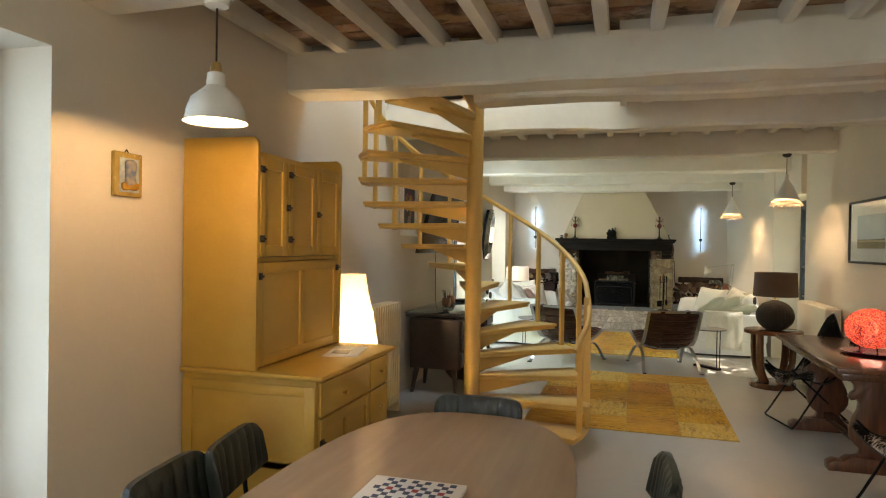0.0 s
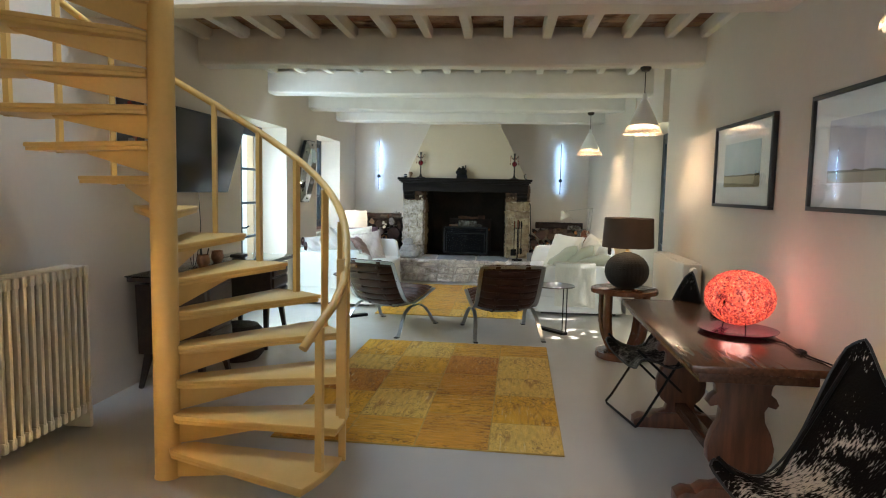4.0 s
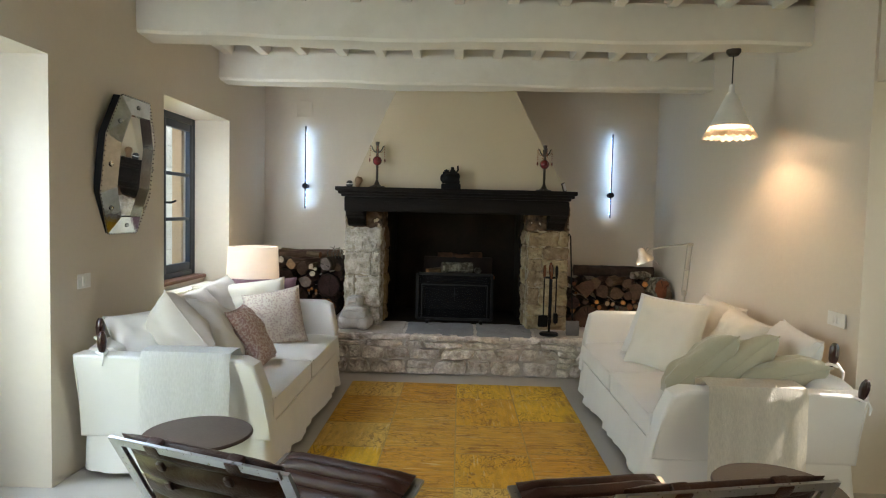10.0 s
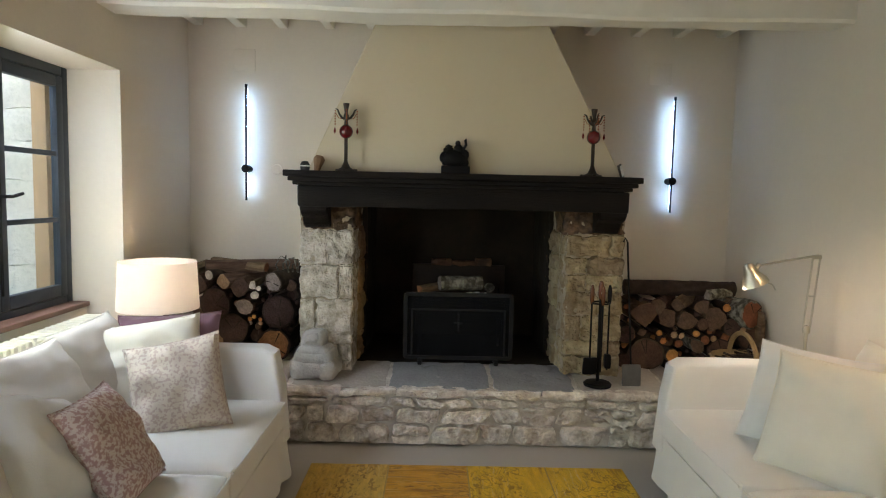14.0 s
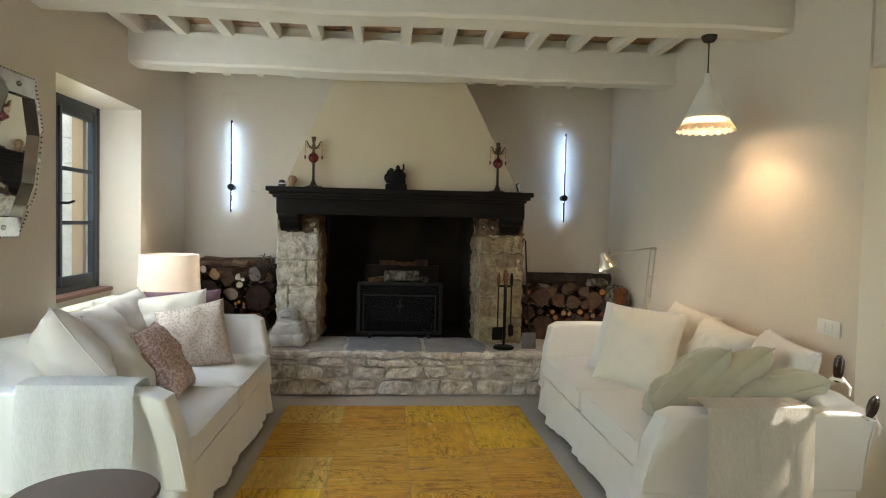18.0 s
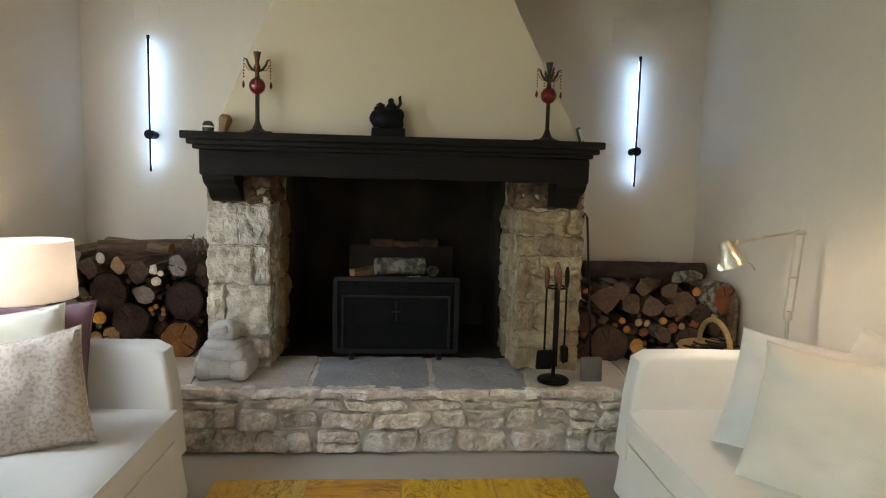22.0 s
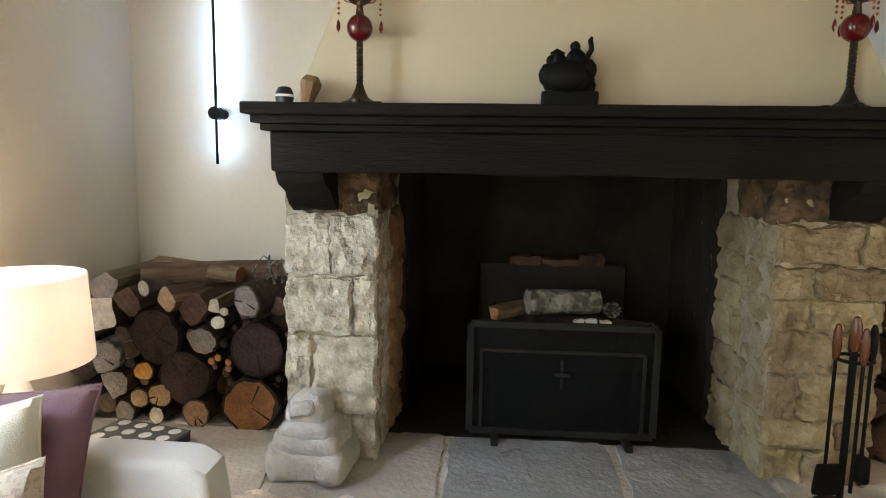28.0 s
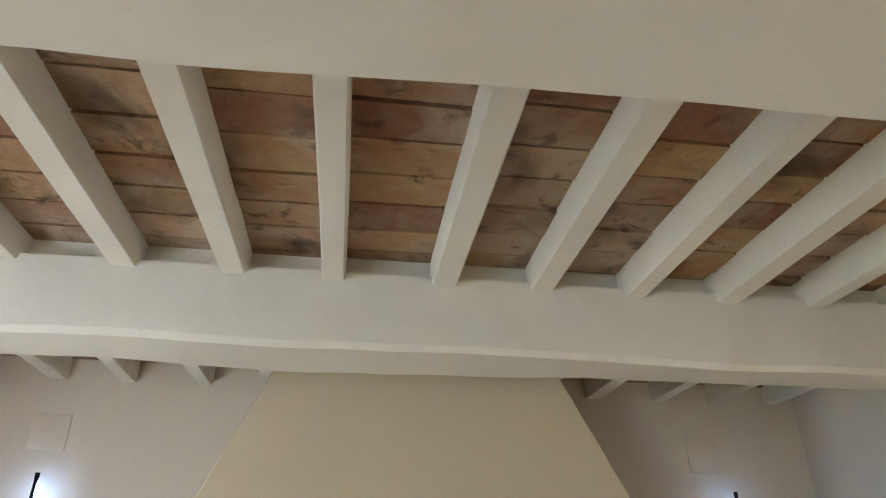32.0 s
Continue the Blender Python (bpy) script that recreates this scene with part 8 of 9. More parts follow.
for i in range(8):
    a, b, c, d = OUT[i], OUT[(i + 1) % 8], INN[(i + 1) % 8], INN[i]
    bm = bmesh.new()
    lo = [bm.verts.new((x, *p)) for p, x in ((a, 0.0), (b, 0.0), (c, 0.0), (d, 0.0))]
    hi = [bm.verts.new((x, *p)) for p, x in ((a, 0.004), (b, 0.004), (c, 0.045), (d, 0.045))]
    bm.faces.new(lo[::-1]), bm.faces.new(hi)
    for k in range(4):
        bm.faces.new((lo[k], lo[(k + 1) % 4], hi[(k + 1) % 4], hi[k]))
    facet = part("border_facet", bm, OLDMIRROR, mr, "antiqued bevelled border piece")
    cy, cz = (a[0] + b[0] + c[0] + d[0]) / 4, (a[1] + b[1] + c[1] + d[1]) / 4
    part("rosette", lathe([(0.016, 0.0), (0.012, 0.006), (0.005, 0.012), (0, 0.013)], 12), CLEAR, facet, "glass rosette", m=pose(0.024, cy, cz, 0, 90, 0))
    n = 12
    eb = bmesh.new()
    for k in range(n):
        f = (k + 0.5) / n
        lathe([(0, -0.006), (0.004, 0), (0, 0.006)], 6, (0.006, a[0] + (b[0] - a[0]) * f, a[1] + (b[1] - a[1]) * f), eb)
    part("beaded_edge", eb, ANTIQUE, facet)


# switches, wall discs and access plates
def switch_plate(at, rz, n, label):
    s = thing("light_switch", at, label, "light switch")
    s.matrix_world = pose(*at, 0, 0, rz)
    part("plate", box(-0.06 * max(1, n * 0.5), 0.06 * max(1, n * 0.5), -0.008, 0.0, -0.04, 0.04, 0.003), WHITEPL, s)
    for k in range(n):
        x = (k - (n - 1) / 2) * 0.026
        part("rocker", box(x - 0.011, x + 0.011, -0.012, -0.008, -0.024, 0.024, 0.002), WHITEPL, s)


switch_plate((XL, 9.40, 1.05), 90, 2, "white double light switch")
switch_plate((2.138, 9.59, 0.925), -91.8, 3, "white triple light switch")
for x, z in ((-1.44, 1.725), (1.37, 1.71)):
    d = thing("wall_disc", (x, YB, z), "small round blank wall cover", "wall cover")
    part("disc", lathe([(0, 0.006), (0.036, 0.006), (0.04, 0.0), (0.0, 0.0)], 24), PLASTER, d, m=pose(0, 0, 0, 90, 0, 0))
for x, z in ((-1.68, 2.53), (1.44, 2.50)):
    d = thing("access_plate", (x, YB, z), "square plastered access plate", "wall cover")
    part("plate", box(-0.08, 0.08, -0.006, 0.0, -0.08, 0.08, 0.003), PLASTER, d)


# ---- dining end ----
ht = thing("dresser", (-2.09, 2.64, 0), "mustard painted kitchen dresser with cupboards and drawers", "dresser")
Y0, Y1 = -0.47, 0.525
part("base_carcass", box(0.0, 0.755, Y0 + 0.015, Y1 - 0.015, 0.05, 0.864, 0.004), MUSTARD, ht)
part("plinth", box(0.02, 0.715, Y0 + 0.03, Y1 - 0.03, 0.0, 0.05), MUSTARD, ht)
cw = box(0.0, 0.805, Y0 - 0.02, Y1 + 0.04, 0.865, 0.890, 0.009, 3)
part("counter", cw, MUSTARD, ht, "worn mustard counter with rounded edge")
# side panel of the base
for a, b in ((0.10, 0.40), (0.46, 0.78)):
    sp = bmesh.new()
    add_box(sp, 0.05, 0.70, Y0 + 0.006, Y0 + 0.0145, a - 0.05, a, 0.003)
    add_box(sp, 0.05, 0.70, Y0 + 0.006, Y0 + 0.0145, b, b + 0.05, 0.003)
    add_box(sp, 0.0, 0.06, Y0 + 0.006, Y0 + 0.0145, a - 0.05, b + 0.05, 0.003)
    add_box(sp, 0.695, 0.755, Y0 + 0.006, Y0 + 0.0145, a - 0.05, b + 0.05, 0.003)
    part("side_panel", sp, MUSTARD, ht)


def front(name, y0, y1, z0, z1, x, panel, parent, knob=None, latch=None):
    bm = bmesh.new()
    if panel:
        w = 0.055
        add_box(bm, x, x + 0.018, y0, y0 + w, z0, z1, 0.003)
        add_box(bm, x, x + 0.018, y1 - w, y1, z0, z1, 0.003)
        add_box(bm, x, x + 0.018, y0 + w, y1 - w, z0, z0 + w, 0.003)
        add_box(bm, x, x + 0.018, y0 + w, y1 - w, z1 - w, z1, 0.003)
        add_box(bm, x, x + 0.007, y0 + w, y1 - w, z0 + w, z1 - w)
        if panel > 1:
            add_box(bm, x, x + 0.018, (y0 + y1) / 2 - w / 2, (y0 + y1) / 2 + w / 2, z0 + w, z1 - w, 0.003)
    else:
        add_box(bm, x, x + 0.018, y0, y1, z0, z1, 0.004)
    o = part(name, bm, MUSTARD, parent)
    if knob:
        part("knob", lathe([(0.006, 0), (0.006, 0.012), (0.013, 0.018), (0.012, 0.026), (0, 0.028)], 14), BRASS, o, "small brass knob", m=pose(x + 0.018, knob[0], knob[1], 0, 90, 0))
    if latch:
        for (ly, lz) in latch:
            lb = bmesh.new()
            add_box(lb, x + 0.016, x + 0.026, ly - 0.02, ly + 0.02, lz - 0.018, lz + 0.018, 0.004)
            sweep(lb, [(x + 0.03, ly - 0.018, lz), (x + 0.03, ly + 0.018, lz)], disc(0.006, 8))
            part("hinge", lb, ANTIQUE, o, "dark metal hinge")
    return o


front("drawer", Y0 + 0.04, 0.20, 0.68, 0.845, 0.755, 0, ht, (-0.17, 0.75))
front("drawer", 0.215, Y1 - 0.03, 0.68, 0.845, 0.755, 0, ht, (0.36, 0.76))
front("door", Y0 + 0.04, 0.20, 0.07, 0.665, 0.755, 2, ht, None, [(Y0 + 0.05, 0.55), (Y0 + 0.05, 0.16)])
front("drawer", 0.215, Y1 - 0.03, 0.44, 0.665, 0.755, 0, ht, (0.36, 0.55))
front("drawer", 0.215, Y1 - 0.03, 0.07, 0.425, 0.755, 0, ht, (0.36, 0.30))
# upper cupboard
for y in (Y0 + 0.0, Y1 - 0.022):
    side = prism([(0.0, 0.891), (0.43, 0.891), (0.43, 2.02), (0.422, 2.045), (0.40, 2.06), (0.0, 2.06)], "y", y, y + 0.022, 0.002)
    part("upper_side", side, MUSTARD, ht, "upper side panel with rounded corner")
part("upper_back", box(0.0, 0.02, Y0 + 0.022, Y1 - 0.022, 0.891, 2.0), MUSTARD, ht)
part("upper_shelf", box(0.02, 0.40, Y0 + 0.022, Y1 - 0.022, 1.435, 1.455), MUSTARD, ht)
part("upper_top", box(0.02, 0.415, Y0 + 0.022, Y1 - 0.022, 1.965, 1.99), MUSTARD, ht)
front("cupboard_door", Y0 + 0.03, -0.17, 1.46, 1.962, 0.415, 1, ht, None, [(Y0 + 0.04, 1.55), (Y0 + 0.04, 1.90), (-0.17, 1.72)])
front("cupboard_door", -0.155, 0.175, 1.46, 1.962, 0.415, 1, ht, None, [(-0.145, 1.55), (-0.145, 1.90)])
front("cupboard_door", 0.18, Y1 - 0.03, 1.46, 1.962, 0.415, 1, ht, None, [(0.19, 1.70)])
front("drop_flap", Y0 + 0.03, Y1 - 0.03, 0.90, 1.43, 0.405, 2, ht, None, [(Y0 + 0.04, 1.36), (Y1 - 0.05, 1.38)])
bk = thing("open_leaflet", (-1.48, 2.86, 0.890), "white leaflet with a dark picture lying on the dresser", "leaflet")
part("sheet", box(-0.10, 0.10, -0.17, 0.17, 0.0, 0.006, 0.001, m=pose(0, 0, 0, 0, 0, 12)), PAPERWHITE, bk)
part("printed_picture", box(-0.07, 0.03, -0.10, 0.05, 0.0065, 0.0075, 0, m=pose(0, 0, 0, 0, 0, 12)), mat("printed_dark", (0.12, 0.09, 0.07), 0.5, 0.2, 20), bk)

# paper floor lamp
plm = thing("floor_lamp", (-1.72, 3.47, 0), "tall glowing pleated paper floor lamp", "floor lamp")
prof = []
key = [(0.0, 0.115), (0.15, 0.165), (0.35, 0.19), (0.6, 0.205), (0.8, 0.195), (1.0, 0.165), (1.15, 0.128), (1.27, 0.098), (1.34, 0.088)]
for k in range(68):
    z = 0.015 + k * 0.0195
    for (za, ra), (zb_, rb) in zip(key, key[1:]):
        if za <= z <= zb_:
            f = (z - za) / (zb_ - za)
            prof.append((ra + (rb - ra) * f + (0.0025 if k % 2 else -0.0015), z))
prof = [(sum(prof[max(0, min(len(prof) - 1, i + d))][0] for d in (-8, -6, -4, -2, 0, 2, 4, 6, 8)) / 9, prof[i][1]) for i in range(len(prof))]
part("shade", lathe(prof, 40), PAPER, plm, "ribbed cream paper shade")
part("base", lathe([(0, 0), (0.11, 0), (0.112, 0.012), (0.10, 0.016), (0, 0.016)], 28), BLACK, plm)
part("bulb", lathe([(0, 0.66), (0.03, 0.69), (0.045, 0.75), (0.03, 0.80), (0, 0.82)], 14), glow("paper_bulb", (1.0, 0.72, 0.38), 8), plm)

# enamel pendant
pe = thing("pendant_lamp", (-1.49, 1.58, 2.0), "white enamel dome pendant lamp with brass fitting, lit", "pendant lamp")
part("ceiling_cap", lathe([(0, 0.57), (0.05, 0.57), (0.052, 0.50), (0.045, 0.475), (0.0, 0.465)], 24), ENAMEL, pe)
part("cord", tube([(0, 0, 0.25), (0, 0, 0.48)], 0.004, 6, (1, 0, 0)), ANTIQUE, pe)
part("socket", lathe([(0, 0.25), (0.016, 0.25), (0.022, 0.235), (0.022, 0.205), (0.0, 0.205)], 18), BRASS, pe)
part("shade", lathe([(0.026, 0.21), (0.034, 0.205), (0.038, 0.155), (0.060, 0.135), (0.095, 0.105), (0.112, 0.06), (0.118, 0.02), (0.124, 0.014), (0.124, 0.010), (0.116, 0.016), (0.108, 0.06), (0.09, 0.10), (0.05, 0.13), (0.026, 0.15)], 40), ENAMEL, pe, "white enamelled dome shade")
part("bulb", lathe([(0, 0.012), (0.03, 0.02), (0.042, 0.05), (0.03, 0.09), (0, 0.10)], 16), BULBGLOW, pe)

# tile plaque
pq = thing("ceramic_plaque", (XL, 1.775, 1.73), "small glazed ceramic relief plaque in blue and ochre", "plaque")
part("tile", box(0.0, 0.022, -0.085, 0.085, 0.0, 0.20, 0.005), mat("ochre_glaze", (0.44, 0.30, 0.08), 0.25, 0.12, 14), pq)
part("panel", box(0.022, 0.026, -0.06, 0.06, 0.02, 0.175, 0.002), mat("pale_glaze", (0.42, 0.44, 0.42), 0.25, 0.12, 20), pq)
part("relief", wiggle(soft(0.022, 0.042, -0.032, 0.03, 0.05, 0.165, 0.014, 5, 0.004, 30, 2), 0.003, 40), mat("blue_glaze", (0.10, 0.15, 0.28), 0.25, 0.2, 24, hue=(0.42, 0.34, 0.22)), pq, "blue glazed relief")
part("relief", soft(0.022, 0.038, -0.05, 0.05, 0.03, 0.065, 0.012, 5, 0.004, 30, 4), mat("amber_glaze", (0.50, 0.26, 0.04), 0.25, 0.15, 24), pq)
part("hanger", tube([(0.008, -0.012, 0.20), (0.008, 0, 0.215), (0.008, 0.012, 0.20)], 0.003, 6, (1, 0, 0)), ANTIQUE, pq)

# dining table
dt = thing("dining_table", (-0.535, 1.17, 0), "long oval oak dining table with tapered legs", "dining table")
poly = []
for i in range(64):
    a = 2 * math.pi * i / 64
    c, s = math.cos(a), math.sin(a)
    poly.append((0.50 * math.copysign(abs(c) ** (2 / 2.7), c), 1.10 * math.copysign(abs(s) ** (2 / 2.9), s)))
part("tabletop", prism(poly, "z", 0.718, 0.752, 0.010), OAK, dt, "oak top with eased edge")
part("apron", box(-0.34, 0.34, -0.78, 0.78, 0.64, 0.718, 0.004), OAK, dt)
for x in (-0.32, 0.32):
    for y in (-0.76, 0.76):
        lb = bmesh.new()
        sweep(lb, [(x, y, 0.70), (x * 1.12, y * 1.06, 0.0)], disc(0.034, 12), scales=[1.0, 0.6], up=(0, 1, 0))
        part("leg", lb, OAK, dt)
tv_ = thing("patterned_book", (-0.53, 1.23, 0.752), "white book with a blue and red diamond pattern", "book")
part("cover", box(-0.155, 0.155, -0.11, 0.11, 0.0, 0.016, 0.003), PAPERWHITE, tv_)
NAVY, CRIM = mat("navy_print", (0.035, 0.06, 0.13), 0.5), mat("crimson_print", (0.42, 0.03, 0.03), 0.5)
nb_, rb_ = bmesh.new(), bmesh.new()
for i in range(12):
    for j in range(8):
        x, y = -0.115 + i * 0.021, -0.085 + j * 0.024
        d = (i % 4, j % 4)
        if d in ((0, 0), (1, 1), (2, 2), (3, 1), (1, 3), (3, 3), (0, 2) if False else (9, 9)):
            add_box(nb_, x - 0.0102, x + 0.0102, y - 0.0115, y + 0.0115, 0.0162, 0.0168)
        elif d == (2, 0):
            add_box(rb_, x - 0.0102, x + 0.0102, y - 0.0115, y + 0.0115, 0.0162, 0.0168)
part("print", nb_, NAVY, tv_, smooth=False)
part("print", rb_, CRIM, tv_, smooth=False)


def dining_chair(at, rz, label):
    """Local: front at +y."""
    c = thing("dining_chair", at, label, "dining chair", "ribbed leather dining chairs", rz)
    n = 60
    bm, fr_, bk_ = bmesh.new(), [], []
    m = 9
    for i in range(n + 1):
        u = 2 * i / n - 1
        x = 0.215 * math.sin(u * 1.45) / math.sin(1.45)
        yb = -0.20 + 0.026 * u ** 4 + 0.008 * u * u
        rib = 0.010 * abs(math.sin(math.pi * i / n * 9)) ** 0.5
        a, b = [], []
        for j in range(m + 1):
            v = j / m
            e = (1 - (2 * v - 1) ** 6) ** 0.5 * (1 - abs(u) ** 10) ** 0.5
            top = 0.80 - 0.05 * abs(u) ** 5
            bot = 0.60 + 0.03 * abs(u) ** 4
            z = bot + (top - bot) * v
            lean = -0.03 * (v - 0.3)
            th = 0.011 + (0.006 + rib) * e
            a.append(bm.verts.new((x, yb + lean + th, z))), b.append(bm.verts.new((x, yb + lean - th, z)))
        fr_.append(a), bk_.append(b)
    for i in range(n):
        for j in range(m):
            bm.faces.new((fr_[i][j], fr_[i + 1][j], fr_[i + 1][j + 1], fr_[i][j + 1]))
            bm.faces.new((bk_[i][j], bk_[i][j + 1], bk_[i + 1][j + 1], bk_[i + 1][j]))
        for j in (0, m):
            bm.faces.new((fr_[i][j], bk_[i][j], bk_[i + 1][j], fr_[i + 1][j]))
    for i in (0, n):
        for j in range(m):
            bm.faces.new((fr_[i][j], fr_[i][j + 1], bk_[i][j + 1], bk_[i][j]))
    part("backrest", bm, GREENLEATHER, c, "curved ribbed leather back")
    part("seat", soft(-0.22, 0.22, -0.20, 0.22, 0.43, 0.485, 0.03, 7, 0.002, 6, 0, 0.012), GREENLEATHER, c)
    for sx in (-1, 1):
        part("back_post", tube([(sx * 0.13, -0.19, 0.44), (sx * 0.13, -0.21, 0.55), (sx * 0.13, -0.215, 0.66)], 0.010, 8, (1, 0, 0)), BLACK, c)
        for y in (-0.17, 0.17):
            part("leg", tube([(sx * 0.17, y, 0.44), (sx * 0.21, y * 1.25, 0.0)], 0.010, 8, (0, 1, 0)), BLACK, c)
    return c


dc = dining_chair((-0.57, 2.19, 0), 180, "black-green ribbed leather dining chair at the table head")
for at, rz in (((-1.13, 1.14, 0), -84), ((-1.13, 1.53, 0), -80), ((0.045, 1.64, 0), 91)):
    o = copy_thing(dc, pose(*at, 0, 0, rz))
    tagged(o, "black-green ribbed leather dining chair along the table side")


# ---- garden and terrace ----
GRASS = mat("grass", (0.07, 0.12, 0.03), 0.9, 0.2, 1.5, 30, 0.6, hue=(0.10, 0.13, 0.045))
LEAF = mat("leaf", (0.10, 0.17, 0.035), 0.5, 0.15, 3, 20, 0.0, hue=(0.07, 0.125, 0.025), island=0.45)
tr = LEAF.node_tree.nodes.new("ShaderNodeBsdfTranslucent")
tr.inputs[0].default_value = (0.24, 0.36, 0.06, 1)
mx = LEAF.node_tree.nodes.new("ShaderNodeMixShader")
mx.inputs[0].default_value = 0.4
LEAF.node_tree.links.new(LEAF.node_tree.nodes["Principled BSDF"].outputs[0], mx.inputs[1])
LEAF.node_tree.links.new(tr.outputs[0], mx.inputs[2])
LEAF.node_tree.links.new(mx.outputs[0], LEAF.node_tree.nodes["Material Output"].inputs[0])
TRUNK = mat("tree_bark", (0.13, 0.10, 0.075), 0.95, 0.2, 6, 30, 0.8)
OUTSTONE = mat("outer_stone", (0.74, 0.69, 0.58), 0.95, 0.16, 5, 34, 1.0, hue=(0.60, 0.55, 0.45), rnd=0.06, width=0.3)
BRICK = mat("pale_brick", (0.45, 0.30, 0.22), 0.9, 0.12, 8, 50, 0.6, rnd=0.15)
gb = bmesh.new()
for x0_, x1_, y0_, y1_ in ((-400, XL - 0.4, -400, 400), (XR + 0.45, 400, -400, 400), (XL - 0.4, XR + 0.45, 13.15, 400), (XL - 0.4, XR + 0.45, -400, YF)):
    vs = [gb.verts.new(p) for p in ((x0_, y0_, -0.06), (x1_, y0_, -0.06), (x1_, y1_, -0.06), (x0_, y1_, -0.06))]
    gb.faces.new(vs)
structure("ground", gb, GRASS, "rough garden grass")
structure("pavement", box(XR + 0.5, 6.2, 5.5, 12.5, -0.06, -0.03), mat("terrace_stone", (0.42, 0.37, 0.29), 0.9, 0.12, 3, 30, 0.5), "pale stone terrace")


def leaf_cluster(bm, c, r, n, size, rnd_, flat=1.0):
    for _ in range(n):
        d = Vector((rnd_.gauss(0, 1), rnd_.gauss(0, 1), rnd_.gauss(0, 1) * flat)).normalized() * r * rnd_.uniform(0.35, 1.0)
        p = Vector(c) + d
        u = Vector((rnd_.gauss(0, 1), rnd_.gauss(0, 1), rnd_.gauss(0, 0.6))).normalized()
        v = u.orthogonal().normalized()
        s = size * rnd_.uniform(0.6, 1.3)
        vs = [bm.verts.new(p + u * a * s + v * b * s) for a, b in ((-1, 0), (-0.2, 0.42), (1, 0), (-0.2, -0.42))]
        bm.faces.new(vs)


def tree_meshes(seed, h, spread):
    r = random.Random(seed)
    tb_ = bmesh.new()
    sweep(tb_, [(0, 0, 0), (0.05, 0.03, h * 0.25), (-0.04, 0.06, h * 0.5), (0.05, 0, h * 0.75)], disc(0.16, 10), scales=[1.25, 0.9, 0.7, 0.35], up=(0, 1, 0))
    lb_ = bmesh.new()
    for k in range(16):
        a, z = r.uniform(0, 6.28), h * r.uniform(0.28, 0.78)
        ln = spread * r.uniform(0.55, 1.0) * (1.1 - 0.5 * z / h)
        tip = Vector((ln * math.cos(a), ln * math.sin(a), z + h * 0.13))
        sweep(tb_, [(0, 0, z * 0.92), (tip.x * 0.5, tip.y * 0.5, z + h * 0.04), tip], disc(0.05, 6), scales=[1, 0.7, 0.25])
        for q in range(4):
            c = tip * r.uniform(0.55, 1.05) + Vector((r.gauss(0, 0.3), r.gauss(0, 0.3), r.gauss(0, 0.25)))
            c.z = max(c.z, h * 0.2)
            leaf_cluster(lb_, c, spread * r.uniform(0.2, 0.34), 62, 0.085, r, 0.7)
    return mesh_of(tb_, "trunk", TRUNK), mesh_of(lb_, "crown", LEAF, False)


def tree(at, rz, s, meshes, label):
    t = thing("tree", (*at, -0.06), label, "tree", "garden trees", rz)
    t.scale = (s, s, s)
    for nm, me in zip(("trunk", "crown"), meshes):
        o = new(nm, me)
        o.parent = t
        if nm == "crown":
            o["kind"] = "stuff"


TA, TB = tree_meshes(3, 6.5, 2.4), tree_meshes(8, 5.0, 2.0)
for at, rz, s, me in (((-9.6, 13.6), 20, 1.0, TA), ((-10.8, 17.0), 140, 1.15, TB), ((-13.5, 11.0), 80, 1.2, TA), ((-10.5, 21.0), 200, 1.4, TB), ((-9.0, 21.5), 310, 1.2, TA), ((-13, 15.5), 30, 1.5, TA), ((-12.5, 7.0), 250, 1.0, TB), ((-11.0, 2.0), 60, 1.0, TA), ((-15, 26), 120, 1.8, TA), ((-9, 29), 10, 1.7, TB), ((9.5, 12.5), 50, 1.1, TB), ((11.5, 16.0), 170, 1.3, TA), ((8.0, 17.5), 290, 1.1, TB), ((13.0, 10.0), 33, 1.3, TA), ((15, 20), 222, 1.7, TA)):
    tree(at, rz, s, me, "leafy green garden tree")
rh = random.Random(12)
for cx, cy, w, l, hgt, nm in ((-5.0, 13.5, 0.7, 5.0, 1.4, "shrub"), (-5.6, 9.0, 0.8, 2.0, 1.1, "shrub"), (7.4, 12.2, 0.8, 3.2, 1.5, "shrub"), (6.9, 15.5, 0.9, 3.0, 1.8, "shrub"), (8.6, 8.6, 0.8, 3.5, 1.3, "shrub")):
    sh_ = thing(nm, (cx, cy, -0.06), "dense green garden shrub", "shrub", "garden shrubs")
    hb = bmesh.new()
    for _ in range(46):
        leaf_cluster(hb, (rh.uniform(-w, w), rh.uniform(-l / 2, l / 2), rh.uniform(0.15, hgt)), 0.32, 55, 0.06, rh)
    o = part("foliage", hb, LEAF, sh_, smooth=False)
    o["kind"] = "stuff"
    sb_ = bmesh.new()
    for k in range(5):
        sweep(sb_, [(rh.uniform(-w, w) * 0.5, -l / 2 + l * k / 4, 0), (rh.uniform(-w, w) * 0.7, -l / 2 + l * k / 4, hgt * 0.7)], disc(0.02, 6), up=(0, 1, 0))
    part("stems", sb_, TRUNK, sh_)

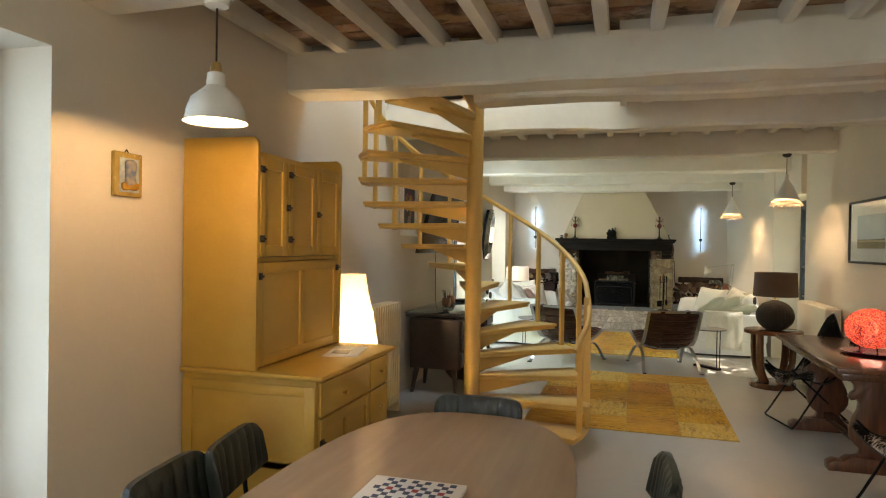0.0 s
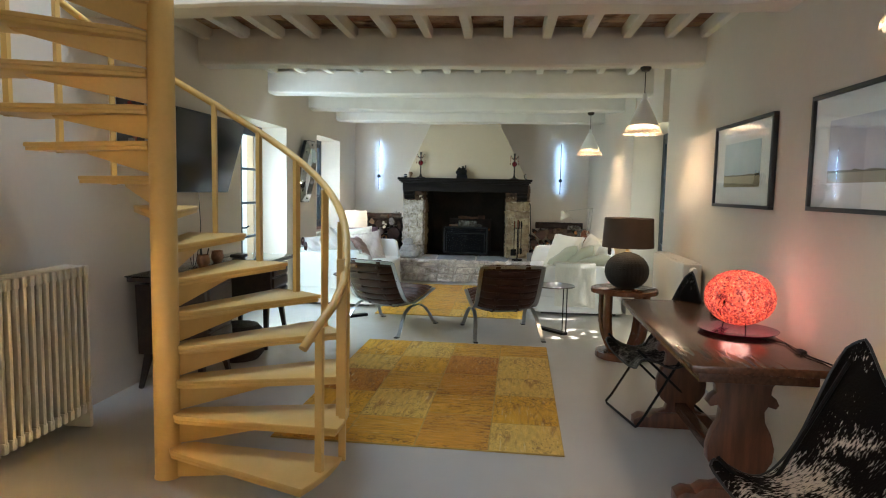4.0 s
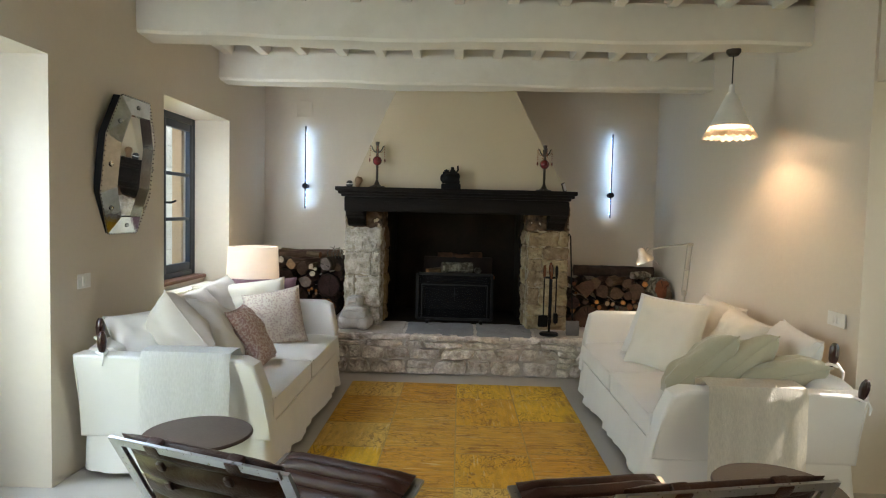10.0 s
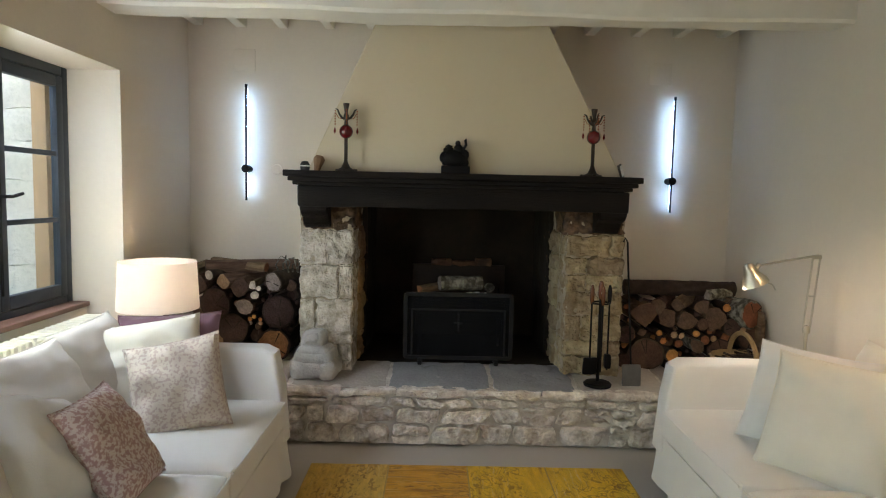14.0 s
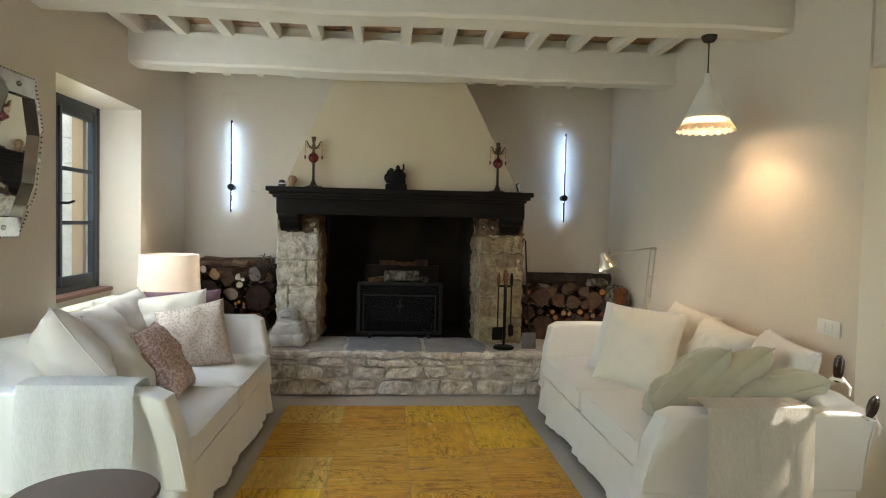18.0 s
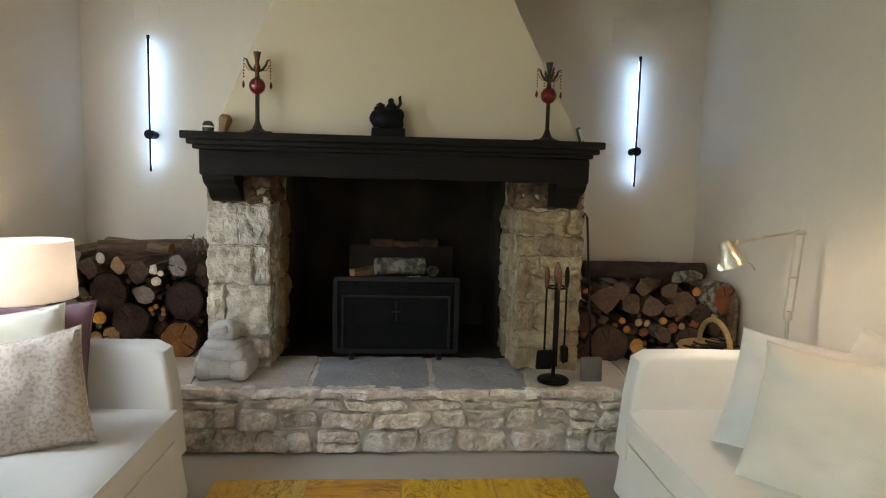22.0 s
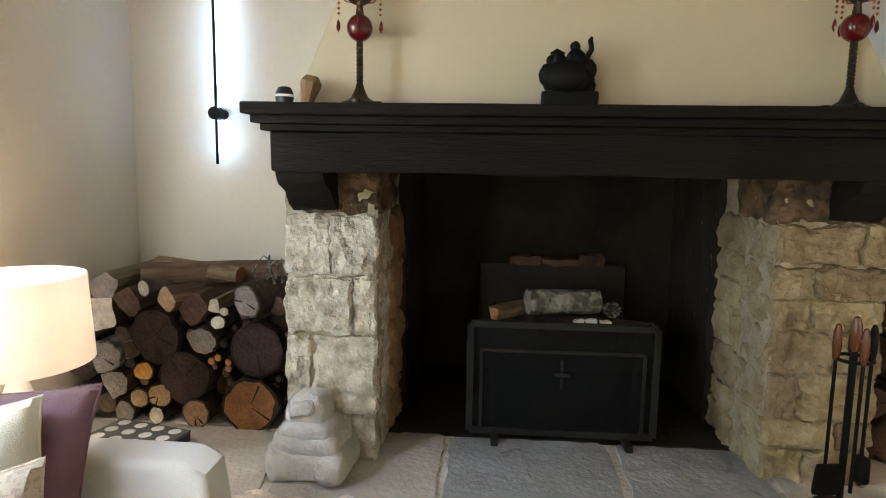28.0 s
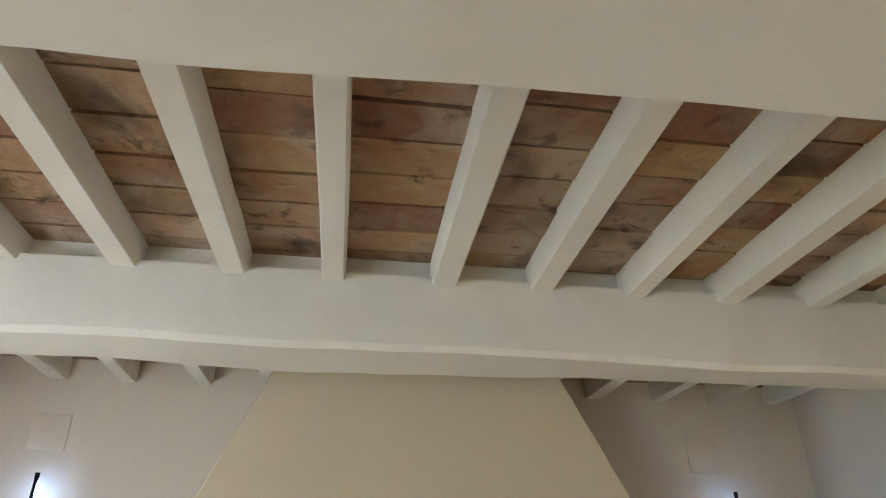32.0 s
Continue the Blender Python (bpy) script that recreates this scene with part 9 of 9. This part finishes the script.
# outer stone jambs and open shutters at the garden windows
for y, z0, z1 in ((9.11, -0.06, 2.4), (11.65, 0.80, 2.4)):
    jm = structure("outer_jamb", box(-3.05, XL - 0.505, y + 0.03, y + 0.30, z0, z1), OUTSTONE, "rough stone window jamb")
    r = random.Random(int(y * 10))
    z = z0 + 0.01
    while z < z1 - 0.1:
        h = r.uniform(0.16, 0.30)
        h = min(h, z1 - z)
        sbm = rough(-3.06, XL - 0.5, y - 0.01, y + 0.06, z, z + h - 0.002, 6, 0.014, 9, r.random() * 50, 0.25)
        part("stone", sbm, OUTSTONE, jm)
        z += h
structure("trim_window", box(-2.60, -2.515, 11.60, 11.648, 0.88, 2.25, 0.004), PINE, "varnished timber outer window edge")
structure("trim_window", box(-2.60, -2.515, 9.065, 9.108, 0.0, 2.22, 0.004), PINE, "varnished timber outer door edge")
structure("outer_wall", box(-3.05, XL - 0.505, 9.45, 10.35, -0.06, 3.1), OUTSTONE, "rough stone outer wall")
# terrace: brick pier and vine pergola
bp = thing("brick_pier", (3.75, 10.35, -0.03), "pale brick terrace pier", "pier")
part("core", box(-0.15, 0.15, -0.15, 0.15, 0, 2.7), MORTAR, bp)
bme = mesh_of(rough(-0.115, 0.115, -0.06, 0.06, 0, 0.058, 1, 0.003, 20, 2, 0.3), "brick", BRICK)
for k in range(41):
    for x, y, rz in ((0.055, -0.11, 0), (-0.105, -0.055, 90), (-0.055, 0.11, 0), (0.105, 0.055, 90)):
        o = new("brick", bme)
        sgn = 1 if k % 2 else -1
        o.parent, o.matrix_local = bp, pose(x * (sgn if rz == 0 else 1), y * (sgn if rz == 90 else 1), k * 0.0655, 0, 0, rz)
structure("outer_wall", box(XR + 0.52, 3.5, 10.6, 10.9, -0.06, 2.9), OUTSTONE, "rough stone terrace wall")
pg = thing("pergola", (4.4, 9.0, -0.03), "timber pergola covered with a leafy vine", "pergola")
for x, y in ((1.6, -2.6), (1.6, 1.2), (-0.65, 1.35)):
    part("post", box(x - 0.06, x + 0.06, y - 0.06, y + 0.06, 0, 2.55, 0.006), TRUNK, pg)
for y in (-2.6, -1.3, 0.0, 1.3):
    part("rafter", box(-1.65, 1.9, y - 0.04, y + 0.04, 2.56, 2.68, 0.006), TRUNK, pg)
# gaps cut in the vine roof to shape sun patches indoors, as strips and spots
toward = Vector((math.sin(radians(SUN_AZ)) * math.cos(radians(SUN_EL)), math.cos(radians(SUN_AZ)) * math.cos(radians(SUN_EL)), math.sin(radians(SUN_EL))))


def above(x, y, z):
    """Where the sun's ray to a point of the room crosses the vine, in the pergola's own measure."""
    k = (2.70 - z) / toward.z
    return Vector((x + toward.x * k - 4.4, y + toward.y * k - 9.0))


def thin(p, a, b, r):
    """Whether a leaf stands in the sun's way to a strip from a to b."""
    k = (p.z - 2.70) / toward.z
    q = Vector((p.x - toward.x * k, p.y - toward.y * k))
    d = b - a
    t = max(0.0, min(1.0, (q - a).dot(d) / max(d.dot(d), 1e-6)))
    return (q - a - d * t).length < r


GAPS = [(above(1.30, 9.05, 0.40), above(1.53, 9.05, 0.58), 0.085), (above(1.31, 9.05, 0.30), above(1.58, 9.05, 0.50), 0.085), (above(1.72, 9.0, 0.68), above(1.95, 9.1, 0.69), 0.085), (above(1.86, 9.45, 0.78), above(1.92, 9.45, 0.82), 0.085)]
rg_ = random.Random(71)
spots = []
for cx, cy, sx_, sy_, count in ((1.02, 7.97, 0.20, 0.13, 15), (1.42, 8.22, 0.26, 0.22, 15), (0.35, 8.45, 0.12, 0.10, 3)):
    for _ in range(count):
        g0 = above(cx + rg_.gauss(0, sx_), cy + rg_.gauss(0, sy_), 0)
        if all((g0 - q).length > 0.135 for q in spots):
            spots.append(g0)
            GAPS.append((g0, g0 + Vector((rg_.uniform(-0.012, 0.012), rg_.uniform(-0.012, 0.012))), rg_.uniform(0.060, 0.072)))
vb = bmesh.new()
rv = random.Random(40)
for _ in range(9000):
    p = Vector((rv.uniform(-1.62, 2.0), rv.uniform(-2.9, 1.6), 2.70 + rv.uniform(-0.12, 0.22)))
    if any(thin(p, g0, g1, r_) for g0, g1, r_ in GAPS):
        continue
    a = rv.uniform(0, 6.28)
    u = Vector((math.cos(a), math.sin(a), rv.uniform(-0.5, 0.3))).normalized()
    v = Vector((-math.sin(a), math.cos(a), rv.uniform(-0.35, 0.35))).normalized()
    s = rv.uniform(0.045, 0.085)
    vs = [vb.verts.new(p + u * x * s + v * y * s) for x, y in ((-0.8, 0), (-0.55, 0.75), (0.15, 0.85), (1.1, 0), (0.15, -0.85), (-0.55, -0.75))]
    vb.faces.new(vs)
o = part("vine_leaves", vb, LEAF, pg, smooth=False)
o["kind"] = "stuff"
